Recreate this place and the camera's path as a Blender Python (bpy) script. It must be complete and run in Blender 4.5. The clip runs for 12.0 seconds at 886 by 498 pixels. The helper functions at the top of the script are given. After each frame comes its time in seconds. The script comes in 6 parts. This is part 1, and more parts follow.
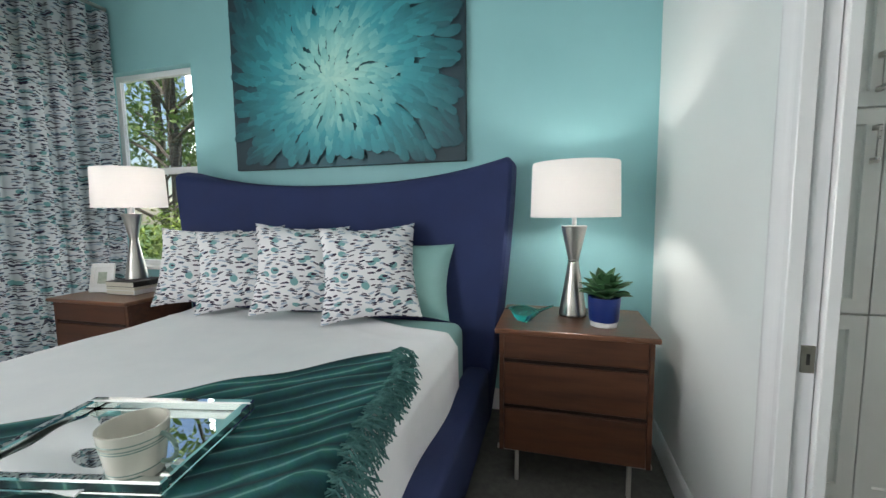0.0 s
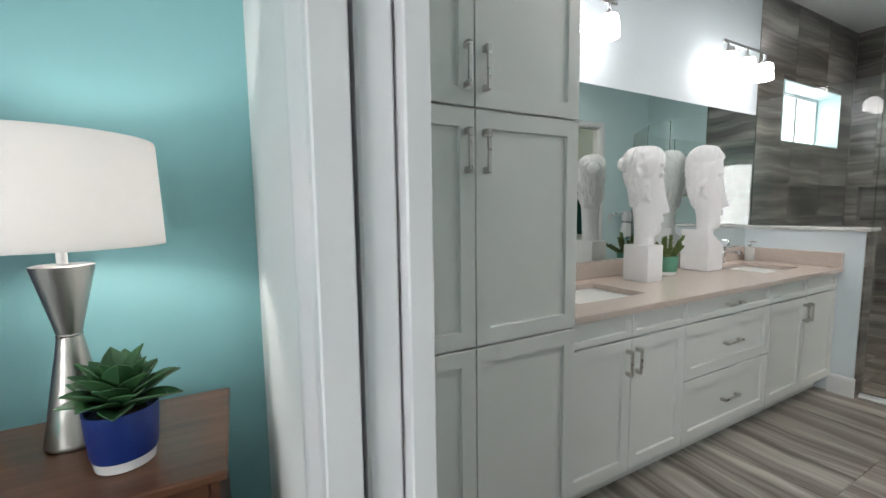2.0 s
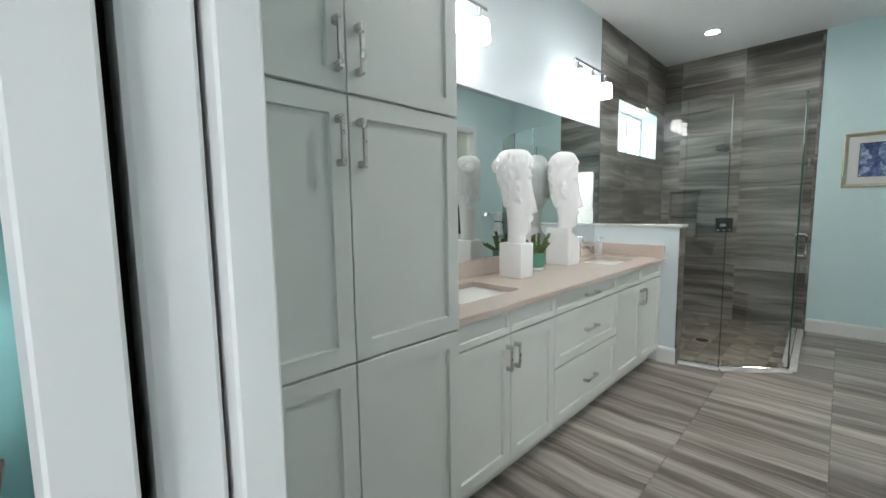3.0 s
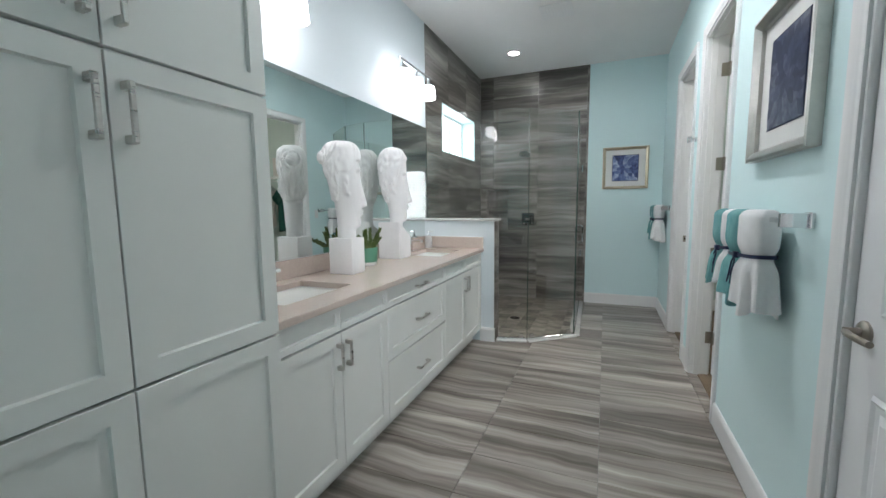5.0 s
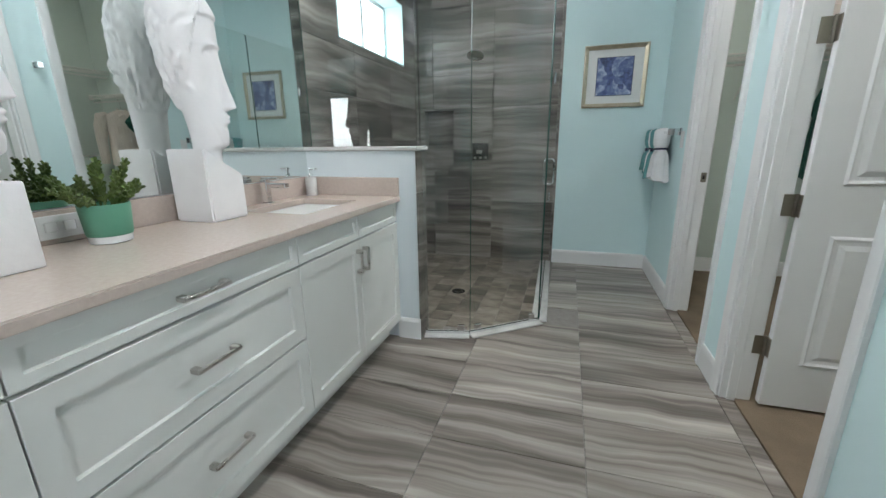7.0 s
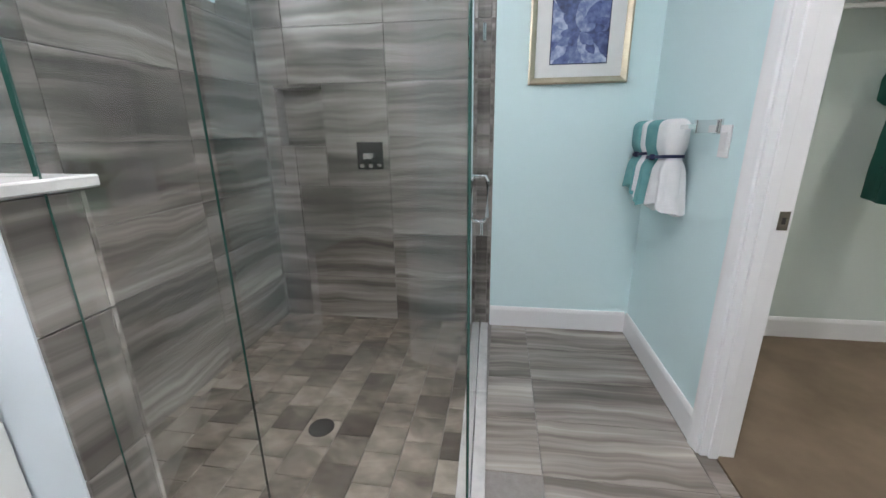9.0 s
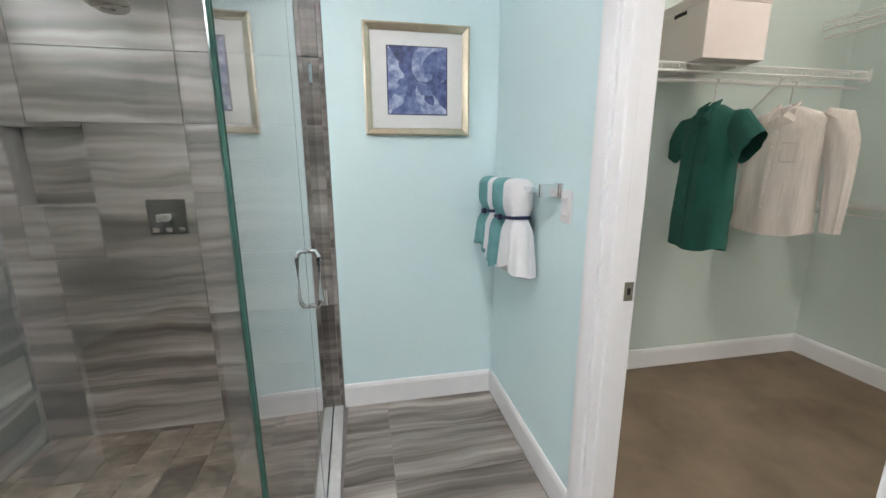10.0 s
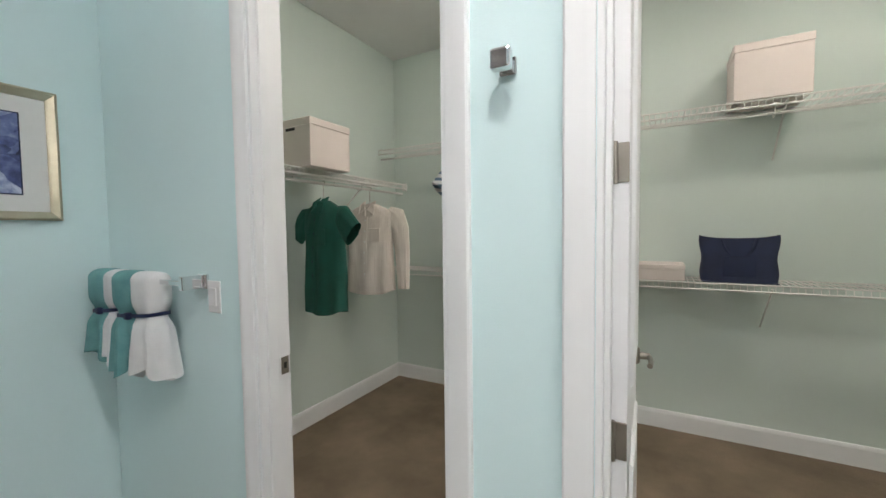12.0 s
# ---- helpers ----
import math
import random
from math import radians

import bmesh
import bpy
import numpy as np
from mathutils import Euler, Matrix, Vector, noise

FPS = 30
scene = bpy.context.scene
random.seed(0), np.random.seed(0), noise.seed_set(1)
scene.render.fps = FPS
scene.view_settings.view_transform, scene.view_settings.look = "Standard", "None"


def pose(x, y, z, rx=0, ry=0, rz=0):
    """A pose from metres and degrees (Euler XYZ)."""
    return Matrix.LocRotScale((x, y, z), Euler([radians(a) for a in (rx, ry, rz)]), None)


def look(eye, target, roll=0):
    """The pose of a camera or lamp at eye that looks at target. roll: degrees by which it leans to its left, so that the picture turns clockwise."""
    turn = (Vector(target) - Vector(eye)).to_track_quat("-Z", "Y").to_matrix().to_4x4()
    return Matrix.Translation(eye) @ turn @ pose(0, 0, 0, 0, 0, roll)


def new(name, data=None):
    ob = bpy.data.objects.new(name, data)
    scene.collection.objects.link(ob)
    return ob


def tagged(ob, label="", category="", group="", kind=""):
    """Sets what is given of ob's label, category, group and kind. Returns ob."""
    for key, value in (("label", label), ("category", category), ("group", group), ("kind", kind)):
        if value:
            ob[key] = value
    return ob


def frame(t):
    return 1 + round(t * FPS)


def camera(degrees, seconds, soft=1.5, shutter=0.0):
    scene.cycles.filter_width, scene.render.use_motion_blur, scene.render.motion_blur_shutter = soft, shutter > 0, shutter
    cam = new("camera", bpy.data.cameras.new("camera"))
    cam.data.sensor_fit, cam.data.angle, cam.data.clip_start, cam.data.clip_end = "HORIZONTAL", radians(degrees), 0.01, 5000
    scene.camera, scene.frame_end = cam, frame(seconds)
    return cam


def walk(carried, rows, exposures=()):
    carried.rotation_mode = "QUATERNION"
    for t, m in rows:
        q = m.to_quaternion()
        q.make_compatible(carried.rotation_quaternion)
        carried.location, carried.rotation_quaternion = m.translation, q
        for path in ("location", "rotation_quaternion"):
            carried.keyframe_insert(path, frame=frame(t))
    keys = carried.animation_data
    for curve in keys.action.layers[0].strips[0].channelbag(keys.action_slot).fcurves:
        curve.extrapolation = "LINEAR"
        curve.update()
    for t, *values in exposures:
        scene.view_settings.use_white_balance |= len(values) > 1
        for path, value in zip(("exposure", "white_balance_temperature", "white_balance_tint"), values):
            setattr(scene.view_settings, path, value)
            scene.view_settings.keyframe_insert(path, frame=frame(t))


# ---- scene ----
cam = camera(96.4, 12.0)
PATH = [
    (0, (-0.023, -0.036, 1.286), (-0.557, 1.882, 1.096), -0.7),
    (0.5, (0.08, 0.262, 1.281), (-0.125, 2.244, 1.101), -0.6),
    (1, (0.192, 0.493, 1.276), (0.394, 2.475, 1.108), -0.6),
    (1.5, (0.351, 0.652, 1.306), (0.943, 2.553, 1.124), -0.5),
    (2, (0.459, 0.745, 1.325), (1.382, 2.509, 1.134), -0.8),
    (2.5, (0.513, 0.818, 1.321), (1.708, 2.411, 1.129), -0.9),
    (3, (0.529, 0.838, 1.319), (1.932, 2.25, 1.124), -0.8),
    (3.5, (0.535, 0.842, 1.315), (2.103, 2.069, 1.121), -0.9),
    (5.3, (0.64, 0.797, 1.283), (2.495, 1.505, 1.04), -0.8),
    (5.5, (0.757, 0.773, 1.271), (2.616, 1.461, 1.005), -1.0),
    (6, (1.127, 0.788, 1.25), (2.989, 1.433, 0.91), -0.8),
    (6.5, (1.565, 0.851, 1.198), (3.413, 1.49, 0.778), -0.9),
    (6.7, (1.758, 0.906, 1.184), (3.601, 1.521, 0.714), -0.85),
    (8.5, (3.358, 1.006, 1.193), (5.208, 1.482, 0.599), -0.7),
    (9, (3.679, 0.997, 1.242), (5.575, 1.276, 0.673), -0.7),
    (9.5, (3.927, 0.931, 1.293), (5.86, 0.907, 0.779), -0.2),
    (10, (4.026, 0.889, 1.349), (5.943, 0.51, 0.922), -0.2),
    (10.5, (4.006, 0.928, 1.389), (5.82, 0.145, 1.077), -0.1),
    (11, (3.973, 0.992, 1.405), (5.564, -0.204, 1.206), -0.3),
    (11.5, (3.943, 1.022, 1.427), (5.24, -0.495, 1.289), -0.6),
    (12, (3.91, 1.039, 1.424), (4.867, -0.715, 1.33), -0.7),
]
EXPOSURE = [(0.0, 0.42, 6700, 13), (1.0, 0.45, 6650, 12), (2.0, 0.4, 6600, 13), (2.5, 0.5, 6550, 11), (3.5, 0.7, 6350, 9), (5.5, 0.58, 6250, 12), (6.5, 0.58, 6200, 10), (8.5, 1.0, 6200, 12), (9.0, 1.2, 6250, 18), (9.5, 1.4, 6350, 19), (10.0, 1.4, 6550, 18), (10.5, 1.3, 6300, 16), (11.0, 1.05, 6450, 16), (11.5, 0.92, 6700, 16), (12.0, 0.85, 6650, 15)]
walk(cam, [(t, look(eye, target, roll)) for t, eye, target, roll in PATH], EXPOSURE)

# ---- daylight ----
world = bpy.data.worlds.new("sky")
scene.world = world
world.use_nodes = True
_bg = world.node_tree.nodes["Background"]
_sky = world.node_tree.nodes.new("ShaderNodeTexSky")
_sky.sky_type, _sky.sun_disc = "NISHITA", False
_sky.sun_elevation, _sky.sun_rotation = radians(50), radians(200)
world.node_tree.links.new(_sky.outputs[0], _bg.inputs[0])
_bg.inputs[1].default_value = 0.15
sun = new("sun", bpy.data.lights.new("sun", "SUN"))
sun.data.energy, sun.data.angle, sun.data.color = 5.0, radians(0.5), (1, 0.95, 0.88)
sun.matrix_world = look((0, 0, 30), (0 + 3.5, 12, 0))


def area_lamp(name, eye, target, w, h, power, color=(1, 1, 1)):
    lamp = new(name, bpy.data.lights.new(name, "AREA"))
    lamp.data.shape, lamp.data.size, lamp.data.size_y = "RECTANGLE", w, h
    lamp.data.energy, lamp.data.color = power, color
    lamp.matrix_world = look(eye, target)
    return lamp


def point_lamp(name, at, power, radius=0.04, color=(1, 1, 1)):
    lamp = new(name, bpy.data.lights.new(name, "POINT"))
    lamp.data.energy, lamp.data.shadow_soft_size, lamp.data.color = power, radius, color
    lamp.location = at
    return lamp


SKY = (0.97, 0.98, 1.0)
# area lamp added at the assumed west window to light the bedroom
area_lamp("assumed_window_light", (-3.66, -1.80, 1.35), (0, -1.3, 1.2), 1.2, 2.1, 88, SKY)

# ---- materials ----


def _nodes(name):
    m = bpy.data.materials.new(name)
    m.use_nodes = True
    nt = m.node_tree
    return m, nt, nt.nodes["Principled BSDF"]


def _add(nt, kind, **props):
    n = nt.nodes.new(kind)
    for k, v in props.items():
        n.inputs[k].default_value = v
    return n


def _coords(nt, stretch=(1, 1, 1), shuffle=True):
    """Object coordinates, stretched, shifted at random for each object."""
    co = nt.nodes.new("ShaderNodeTexCoord")
    mp = nt.nodes.new("ShaderNodeMapping")
    mp.inputs["Scale"].default_value = stretch
    nt.links.new(co.outputs["Object"], mp.inputs["Vector"])
    if shuffle:
        oi = nt.nodes.new("ShaderNodeObjectInfo")
        mul = nt.nodes.new("ShaderNodeMath")
        mul.operation = "MULTIPLY"
        mul.inputs[1].default_value = 37.0
        nt.links.new(oi.outputs["Random"], mul.inputs[0])
        nt.links.new(mul.outputs[0], mp.inputs["Location"])
    return mp.outputs["Vector"]


def _ramp(nt, stops):
    r = nt.nodes.new("ShaderNodeValToRGB")
    els = r.color_ramp.elements
    while len(els) < len(stops):
        els.new(0.5)
    for e, (p, c) in zip(els, stops):
        e.position, e.color = p, (*c, 1)
    return r


def _bump(nt, bsdf, height, strength, distance=0.01):
    b = _add(nt, "ShaderNodeBump", Strength=strength, Distance=distance)
    nt.links.new(height, b.inputs["Height"])
    nt.links.new(b.outputs[0], bsdf.inputs["Normal"])
    return b


def surf(name, c1, c2, scale=6.0, rough=0.5, metal=0.0, bump=0.1, grain=120.0, stretch=(1, 1, 1), detail=5.0, spread=(0.3, 0.7), coat=0.0):
    """A surface of two close colours mottled over each other, with a fine relief and uneven gloss."""
    m, nt, b = _nodes(name)
    v = _coords(nt, stretch)
    n = _add(nt, "ShaderNodeTexNoise", Scale=scale, Detail=detail, Roughness=0.6)
    nt.links.new(v, n.inputs["Vector"])
    r = _ramp(nt, [(spread[0], c1), (spread[1], c2)])
    nt.links.new(n.outputs["Fac"], r.inputs[0])
    nt.links.new(r.outputs[0], b.inputs["Base Color"])
    g = _add(nt, "ShaderNodeTexNoise", Scale=grain, Detail=3.0)
    nt.links.new(v, g.inputs["Vector"])
    if bump:
        _bump(nt, b, g.outputs["Fac"], bump, 0.004)
    mr = _add(nt, "ShaderNodeMapRange")
    mr.inputs["To Min"].default_value, mr.inputs["To Max"].default_value = rough * 0.85, min(1, rough * 1.15)
    nt.links.new(n.outputs["Fac"], mr.inputs["Value"])
    nt.links.new(mr.outputs[0], b.inputs["Roughness"])
    b.inputs["Metallic"].default_value = metal
    b.inputs["Coat Weight"].default_value = coat
    return m


def streaked(name, stretch, stops, rough=0.35, swirl=0.25, tone=0.03):
    """Porcelain tile with long wavering strata of grey and fine veins; each tile has its own tone."""
    m, nt, b = _nodes(name)
    v = _coords(nt, (1, 1, 1))
    warp = _add(nt, "ShaderNodeTexNoise", Scale=2.2, Detail=3.0)
    nt.links.new(v, warp.inputs["Vector"])
    mix = nt.nodes.new("ShaderNodeVectorMath")
    mix.operation = "MULTIPLY_ADD"
    mix.inputs[1].default_value = (swirl, swirl, swirl)
    nt.links.new(warp.outputs["Color"], mix.inputs[0])
    nt.links.new(v, mix.inputs[2])
    layers = []
    for k, detail in ((1.0, 3.0), (4.2, 6.0)):
        mp = nt.nodes.new("ShaderNodeMapping")
        mp.inputs["Scale"].default_value = [c * k if c > 2 else c for c in stretch]
        nt.links.new(mix.outputs[0], mp.inputs["Vector"])
        n = _add(nt, "ShaderNodeTexNoise", Scale=1.0, Detail=detail, Roughness=0.55)
        nt.links.new(mp.outputs[0], n.inputs["Vector"])
        layers.append(n.outputs["Fac"])
    both = nt.nodes.new("ShaderNodeMix")
    both.inputs["Factor"].default_value = 0.34
    nt.links.new(layers[0], both.inputs["A"])
    nt.links.new(layers[1], both.inputs["B"])
    oi = nt.nodes.new("ShaderNodeObjectInfo")
    shift = nt.nodes.new("ShaderNodeMath")
    shift.operation = "MULTIPLY_ADD"
    shift.inputs[1].default_value = tone
    nt.links.new(oi.outputs["Random"], shift.inputs[0])
    nt.links.new(both.outputs["Result"], shift.inputs[2])
    r = _ramp(nt, stops)
    nt.links.new(shift.outputs[0], r.inputs[0])
    nt.links.new(r.outputs[0], b.inputs["Base Color"])
    _bump(nt, b, layers[1], 0.12, 0.002)
    b.inputs["Roughness"].default_value = rough
    return m


def leafy(name, paper, sz, horiz, vert, fill=1.0, sheer=0.0):
    """Cotton printed with small curved leaves in navy, plum and teal. horiz, vert: which object axes span the cloth."""
    m, nt, b = _nodes(name)
    co = nt.nodes.new("ShaderNodeTexCoord")
    sep = nt.nodes.new("ShaderNodeSeparateXYZ")
    nt.links.new(co.outputs["Object"], sep.inputs[0])
    cur = None
    base = nt.nodes.new("ShaderNodeRGB")
    base.outputs[0].default_value = (*paper, 1)
    cur = base.outputs[0]
    for k, (colour, freq, lift, cut, seed) in enumerate((((0.17, 0.36, 0.37), 0.62, 1.5, 0.20, 3.1), ((0.34, 0.42, 0.50), 0.9, 3.4, 0.24, 7.7),
                                                        ((0.016, 0.02, 0.05), 0.9, 3.6, 0.215, 0.0), ((0.05, 0.03, 0.06), 1.0, 3.4, 0.20, 5.3))):
        comb = nt.nodes.new("ShaderNodeCombineXYZ")
        nt.links.new(sep.outputs[horiz], comb.inputs[0])
        nt.links.new(sep.outputs[vert], comb.inputs[1])
        w = _add(nt, "ShaderNodeTexNoise", Scale=sz * 0.9, Detail=1.0)
        nt.links.new(co.outputs["Object"], w.inputs["Vector"])
        ma = nt.nodes.new("ShaderNodeVectorMath")
        ma.operation = "MULTIPLY_ADD"
        ma.inputs[1].default_value = (0.0, 0.6 / sz, 0.0)
        nt.links.new(w.outputs["Color"], ma.inputs[0])
        nt.links.new(comb.outputs[0], ma.inputs[2])
        mp = nt.nodes.new("ShaderNodeMapping")
        mp.inputs["Scale"].default_value = (sz * freq, sz * freq * lift, 1)
        mp.inputs["Location"].default_value = (seed, seed * 1.7, 0)
        mp.inputs["Rotation"].default_value = (0, 0, 0.22 * (-1) ** k)
        nt.links.new(ma.outputs[0], mp.inputs["Vector"])
        vo = nt.nodes.new("ShaderNodeTexVoronoi")
        vo.voronoi_dimensions = "2D"
        vo.inputs["Scale"].default_value = 1.0
        vo.inputs["Randomness"].default_value = 0.9
        nt.links.new(mp.outputs[0], vo.inputs["Vector"])
        lt = nt.nodes.new("ShaderNodeMath")
        lt.operation = "LESS_THAN"
        lt.inputs[1].default_value = cut * fill
        nt.links.new(vo.outputs["Distance"], lt.inputs[0])
        mx = nt.nodes.new("ShaderNodeMixRGB")
        mx.inputs["Color2"].default_value = (*colour, 1)
        nt.links.new(lt.outputs[0], mx.inputs["Fac"])
        nt.links.new(cur, mx.inputs["Color1"])
        cur = mx.outputs[0]
    nt.links.new(cur, b.inputs["Base Color"])
    g = _add(nt, "ShaderNodeTexNoise", Scale=350.0, Detail=2.0)
    _bump(nt, b, g.outputs["Fac"], 0.15, 0.002)
    b.inputs["Roughness"].default_value = 0.85
    if sheer:
        tr = nt.nodes.new("ShaderNodeBsdfTranslucent")
        nt.links.new(cur, tr.inputs["Color"])
        mx = _add(nt, "ShaderNodeMixShader", Fac=sheer)
        nt.links.new(b.outputs[0], mx.inputs[1])
        nt.links.new(tr.outputs[0], mx.inputs[2])
        nt.links.new(mx.outputs[0], nt.nodes["Material Output"].inputs["Surface"])
    return m


def glass(name, tint=(0.96, 1, 0.98), rough=0.0, ior=1.45):
    m, nt, b = _nodes(name)
    b.inputs["Base Color"].default_value = (*tint, 1)
    b.inputs["Transmission Weight"].default_value = 1.0
    b.inputs["Roughness"].default_value = rough
    b.inputs["IOR"].default_value = ior
    return m


def glow(name, colour, strength):
    m, nt, b = _nodes(name)
    b.inputs["Base Color"].default_value = (0.85, 0.84, 0.82, 1)
    b.inputs["Emission Color"].default_value = (*colour, 1)
    b.inputs["Emission Strength"].default_value = strength
    return m


M = {}
M["accent"] = surf("teal_wall_paint", (0.235, 0.50, 0.52), (0.255, 0.525, 0.545), 1.3, 0.55, bump=0.12, grain=260)
M["bedwall"] = surf("pale_wall_paint", (0.78, 0.815, 0.795), (0.80, 0.835, 0.815), 1.3, 0.55, bump=0.12, grain=260)
M["aqua"] = surf("aqua_wall_paint", (0.65, 0.83, 0.84), (0.67, 0.85, 0.86), 1.3, 0.5, bump=0.12, grain=260)
# aqua wall paint whitened, so the lamps' overexposure sits in the colour
M["bathlit"] = surf("lamp_whitened_wall_paint", (0.66, 0.725, 0.76), (0.68, 0.745, 0.78), 1.3, 0.5, bump=0.1, grain=260)
M["sage"] = surf("sage_closet_paint", (0.60, 0.68, 0.635), (0.62, 0.70, 0.655), 1.3, 0.6, bump=0.12, grain=260)
M["ceil"] = surf("ceiling_paint", (0.78, 0.78, 0.77), (0.81, 0.81, 0.80), 2, 0.8, bump=0.3, grain=90)
M["trim"] = surf("white_trim_paint", (0.78, 0.79, 0.79), (0.81, 0.82, 0.82), 3, 0.32, bump=0.03, grain=90)
M["cabinet"] = surf("white_cabinet_lacquer", (0.66, 0.67, 0.64), (0.69, 0.70, 0.67), 3, 0.36, bump=0.03, grain=140)
M["door"] = surf("white_door_paint", (0.77, 0.78, 0.79), (0.80, 0.81, 0.82), 3, 0.35, bump=0.05, grain=160)
# near-black that puts the shade inside gaps and holes into the colour
M["shadowgap"] = surf("hole_shade_black", (0.015, 0.014, 0.013), (0.03, 0.027, 0.025), 9, 0.9)
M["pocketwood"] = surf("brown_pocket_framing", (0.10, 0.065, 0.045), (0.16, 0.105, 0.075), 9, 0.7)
M["steel"] = surf("brushed_nickel", (0.50, 0.48, 0.45), (0.58, 0.56, 0.53), 8, 0.28, 1.0, 0.05, 300, (1, 1, 8))
M["chrome"] = surf("chrome", (0.72, 0.73, 0.74), (0.78, 0.79, 0.80), 5, 0.08, 1.0, 0)
M["lampmetal"] = surf("brushed_lamp_metal", (0.46, 0.44, 0.41), (0.50, 0.48, 0.45), 3, 0.3, 1.0, 0.02, 400, (1, 1, 0.05))
M["gunmetal"] = surf("dark_chrome", (0.30, 0.31, 0.32), (0.36, 0.37, 0.38), 5, 0.14, 1.0, 0)
M["bronze"] = surf("dark_satin_nickel", (0.30, 0.27, 0.23), (0.36, 0.33, 0.29), 12, 0.36, 1.0, 0.05)
M["mirror"] = surf("silvered_mirror", (0.76, 0.80, 0.785), (0.77, 0.81, 0.795), 1, 0.004, 1.0, 0)
M["glass"] = glass("clear_shower_glass", (0.975, 1.0, 0.985))
M["pane"] = glass("window_glass", (0.97, 1, 0.99))
M["edge"] = surf("green_glass_edge", (0.02, 0.07, 0.055), (0.03, 0.1, 0.08), 8, 0.12, bump=0)
GREY = [(0.375, (0.088, 0.073, 0.060)), (0.465, (0.17, 0.147, 0.126)), (0.53, (0.27, 0.240, 0.210)), (0.595, (0.36, 0.326, 0.29)), (0.68, (0.52, 0.485, 0.44))]
M["floortile"] = streaked("streaked_floor_tile", (8.0, 0.6, 1), GREY, 0.32, 0.11)
GREYW = [(0.385, (0.060, 0.054, 0.047)), (0.47, (0.118, 0.107, 0.094)), (0.54, (0.21, 0.194, 0.173)), (0.60, (0.29, 0.27, 0.245)), (0.68, (0.42, 0.40, 0.37))]
M["walltile"] = streaked("streaked_wall_tile", (0.6, 0.6, 7), GREYW, 0.28, 0.12)
M["smalltile"] = streaked("mottled_shower_floor_tile", (4, 2.1, 1), [(p - 0.02, tuple(c * q for c, q in zip(col, (0.72, 0.67, 0.60)))) for p, col in GREYW], 0.4, 0.2, 0.05)
M["grout"] = surf("grey_grout", (0.22, 0.205, 0.19), (0.27, 0.255, 0.24), 30, 0.9, bump=0.3)
M["marble"] = surf("pale_grey_marble", (0.45, 0.45, 0.44), (0.62, 0.62, 0.60), 9, 0.25, detail=8)
M["quartz"] = surf("beige_quartz_top", (0.50, 0.42, 0.37), (0.56, 0.475, 0.42), 70, 0.2, bump=0, detail=8)
M["ceramic"] = surf("white_ceramic", (0.82, 0.82, 0.81), (0.84, 0.84, 0.83), 3, 0.12, bump=0)
M["plaster"] = surf("matt_white_plaster", (0.76, 0.75, 0.75), (0.80, 0.79, 0.79), 12, 0.8, bump=0.25, grain=55)
M["bedcarpet"] = surf("grey_carpet", (0.10, 0.095, 0.085), (0.16, 0.152, 0.138), 30, 1.0, bump=1.0, grain=220)
M["carpet"] = surf("brown_carpet", (0.135, 0.10, 0.064), (0.25, 0.19, 0.13), 2.6, 1.0, bump=1.0, grain=240, detail=9)

# ---- mesh helpers ----
WM = {}


def thing(name, x, y, z, label, category, group="", rz=0):
    ob = new(name)
    ob.matrix_basis = pose(x, y, z, 0, 0, rz)
    WM[ob.name] = ob.matrix_basis.copy()
    return tagged(ob, label, category, group)


def _mesh(name, bm, material, smooth=False):
    me = bpy.data.meshes.new(name)
    bmesh.ops.recalc_face_normals(bm, faces=bm.faces[:])
    bm.to_mesh(me)
    bm.free()
    me.materials.append(M[material] if isinstance(material, str) else material)
    if smooth:
        me.polygons.foreach_set("use_smooth", [True] * len(me.polygons))
        me.set_sharp_from_angle(angle=radians(38))
    return me


def part(name, bm, material, parent, label="", smooth=False, local=False):
    """One mesh under a thing or a part. The bmesh is in world metres unless local."""
    if not local:
        bmesh.ops.transform(bm, matrix=WM[parent.name].inverted(), verts=bm.verts[:])
    ob = new(name, _mesh(name, bm, material, smooth))
    ob.parent = parent
    WM[ob.name] = WM[parent.name]
    return tagged(ob, label)


def solo(name, bm, material, label, category="", kind="", group="", smooth=False):
    """A thing or a piece of the setting that is one mesh, in world metres."""
    ob = new(name, _mesh(name, bm, material, smooth))
    WM[ob.name] = Matrix()
    return tagged(ob, label, category, group, kind)


def box(x0, y0, z0, x1, y1, z1, bevel=0.0, seg=1, bm=None, m=None):
    own = bmesh.new()
    bmesh.ops.create_cube(own, size=1)
    bmesh.ops.transform(own, matrix=Matrix.LocRotScale(((x0 + x1) / 2, (y0 + y1) / 2, (z0 + z1) / 2), None, (abs(x1 - x0), abs(y1 - y0), abs(z1 - z0))), verts=own.verts[:])
    if bevel:
        bmesh.ops.bevel(own, geom=own.edges[:], offset=bevel, segments=seg, affect="EDGES", profile=0.5)
    if m is not None:
        bmesh.ops.transform(own, matrix=m, verts=own.verts[:])
    return own if bm is None else join(bm, own)


def join(bm, other):
    me = bpy.data.meshes.new("tmp")
    other.to_mesh(me)
    other.free()
    bm.from_mesh(me)
    bpy.data.meshes.remove(me)
    return bm


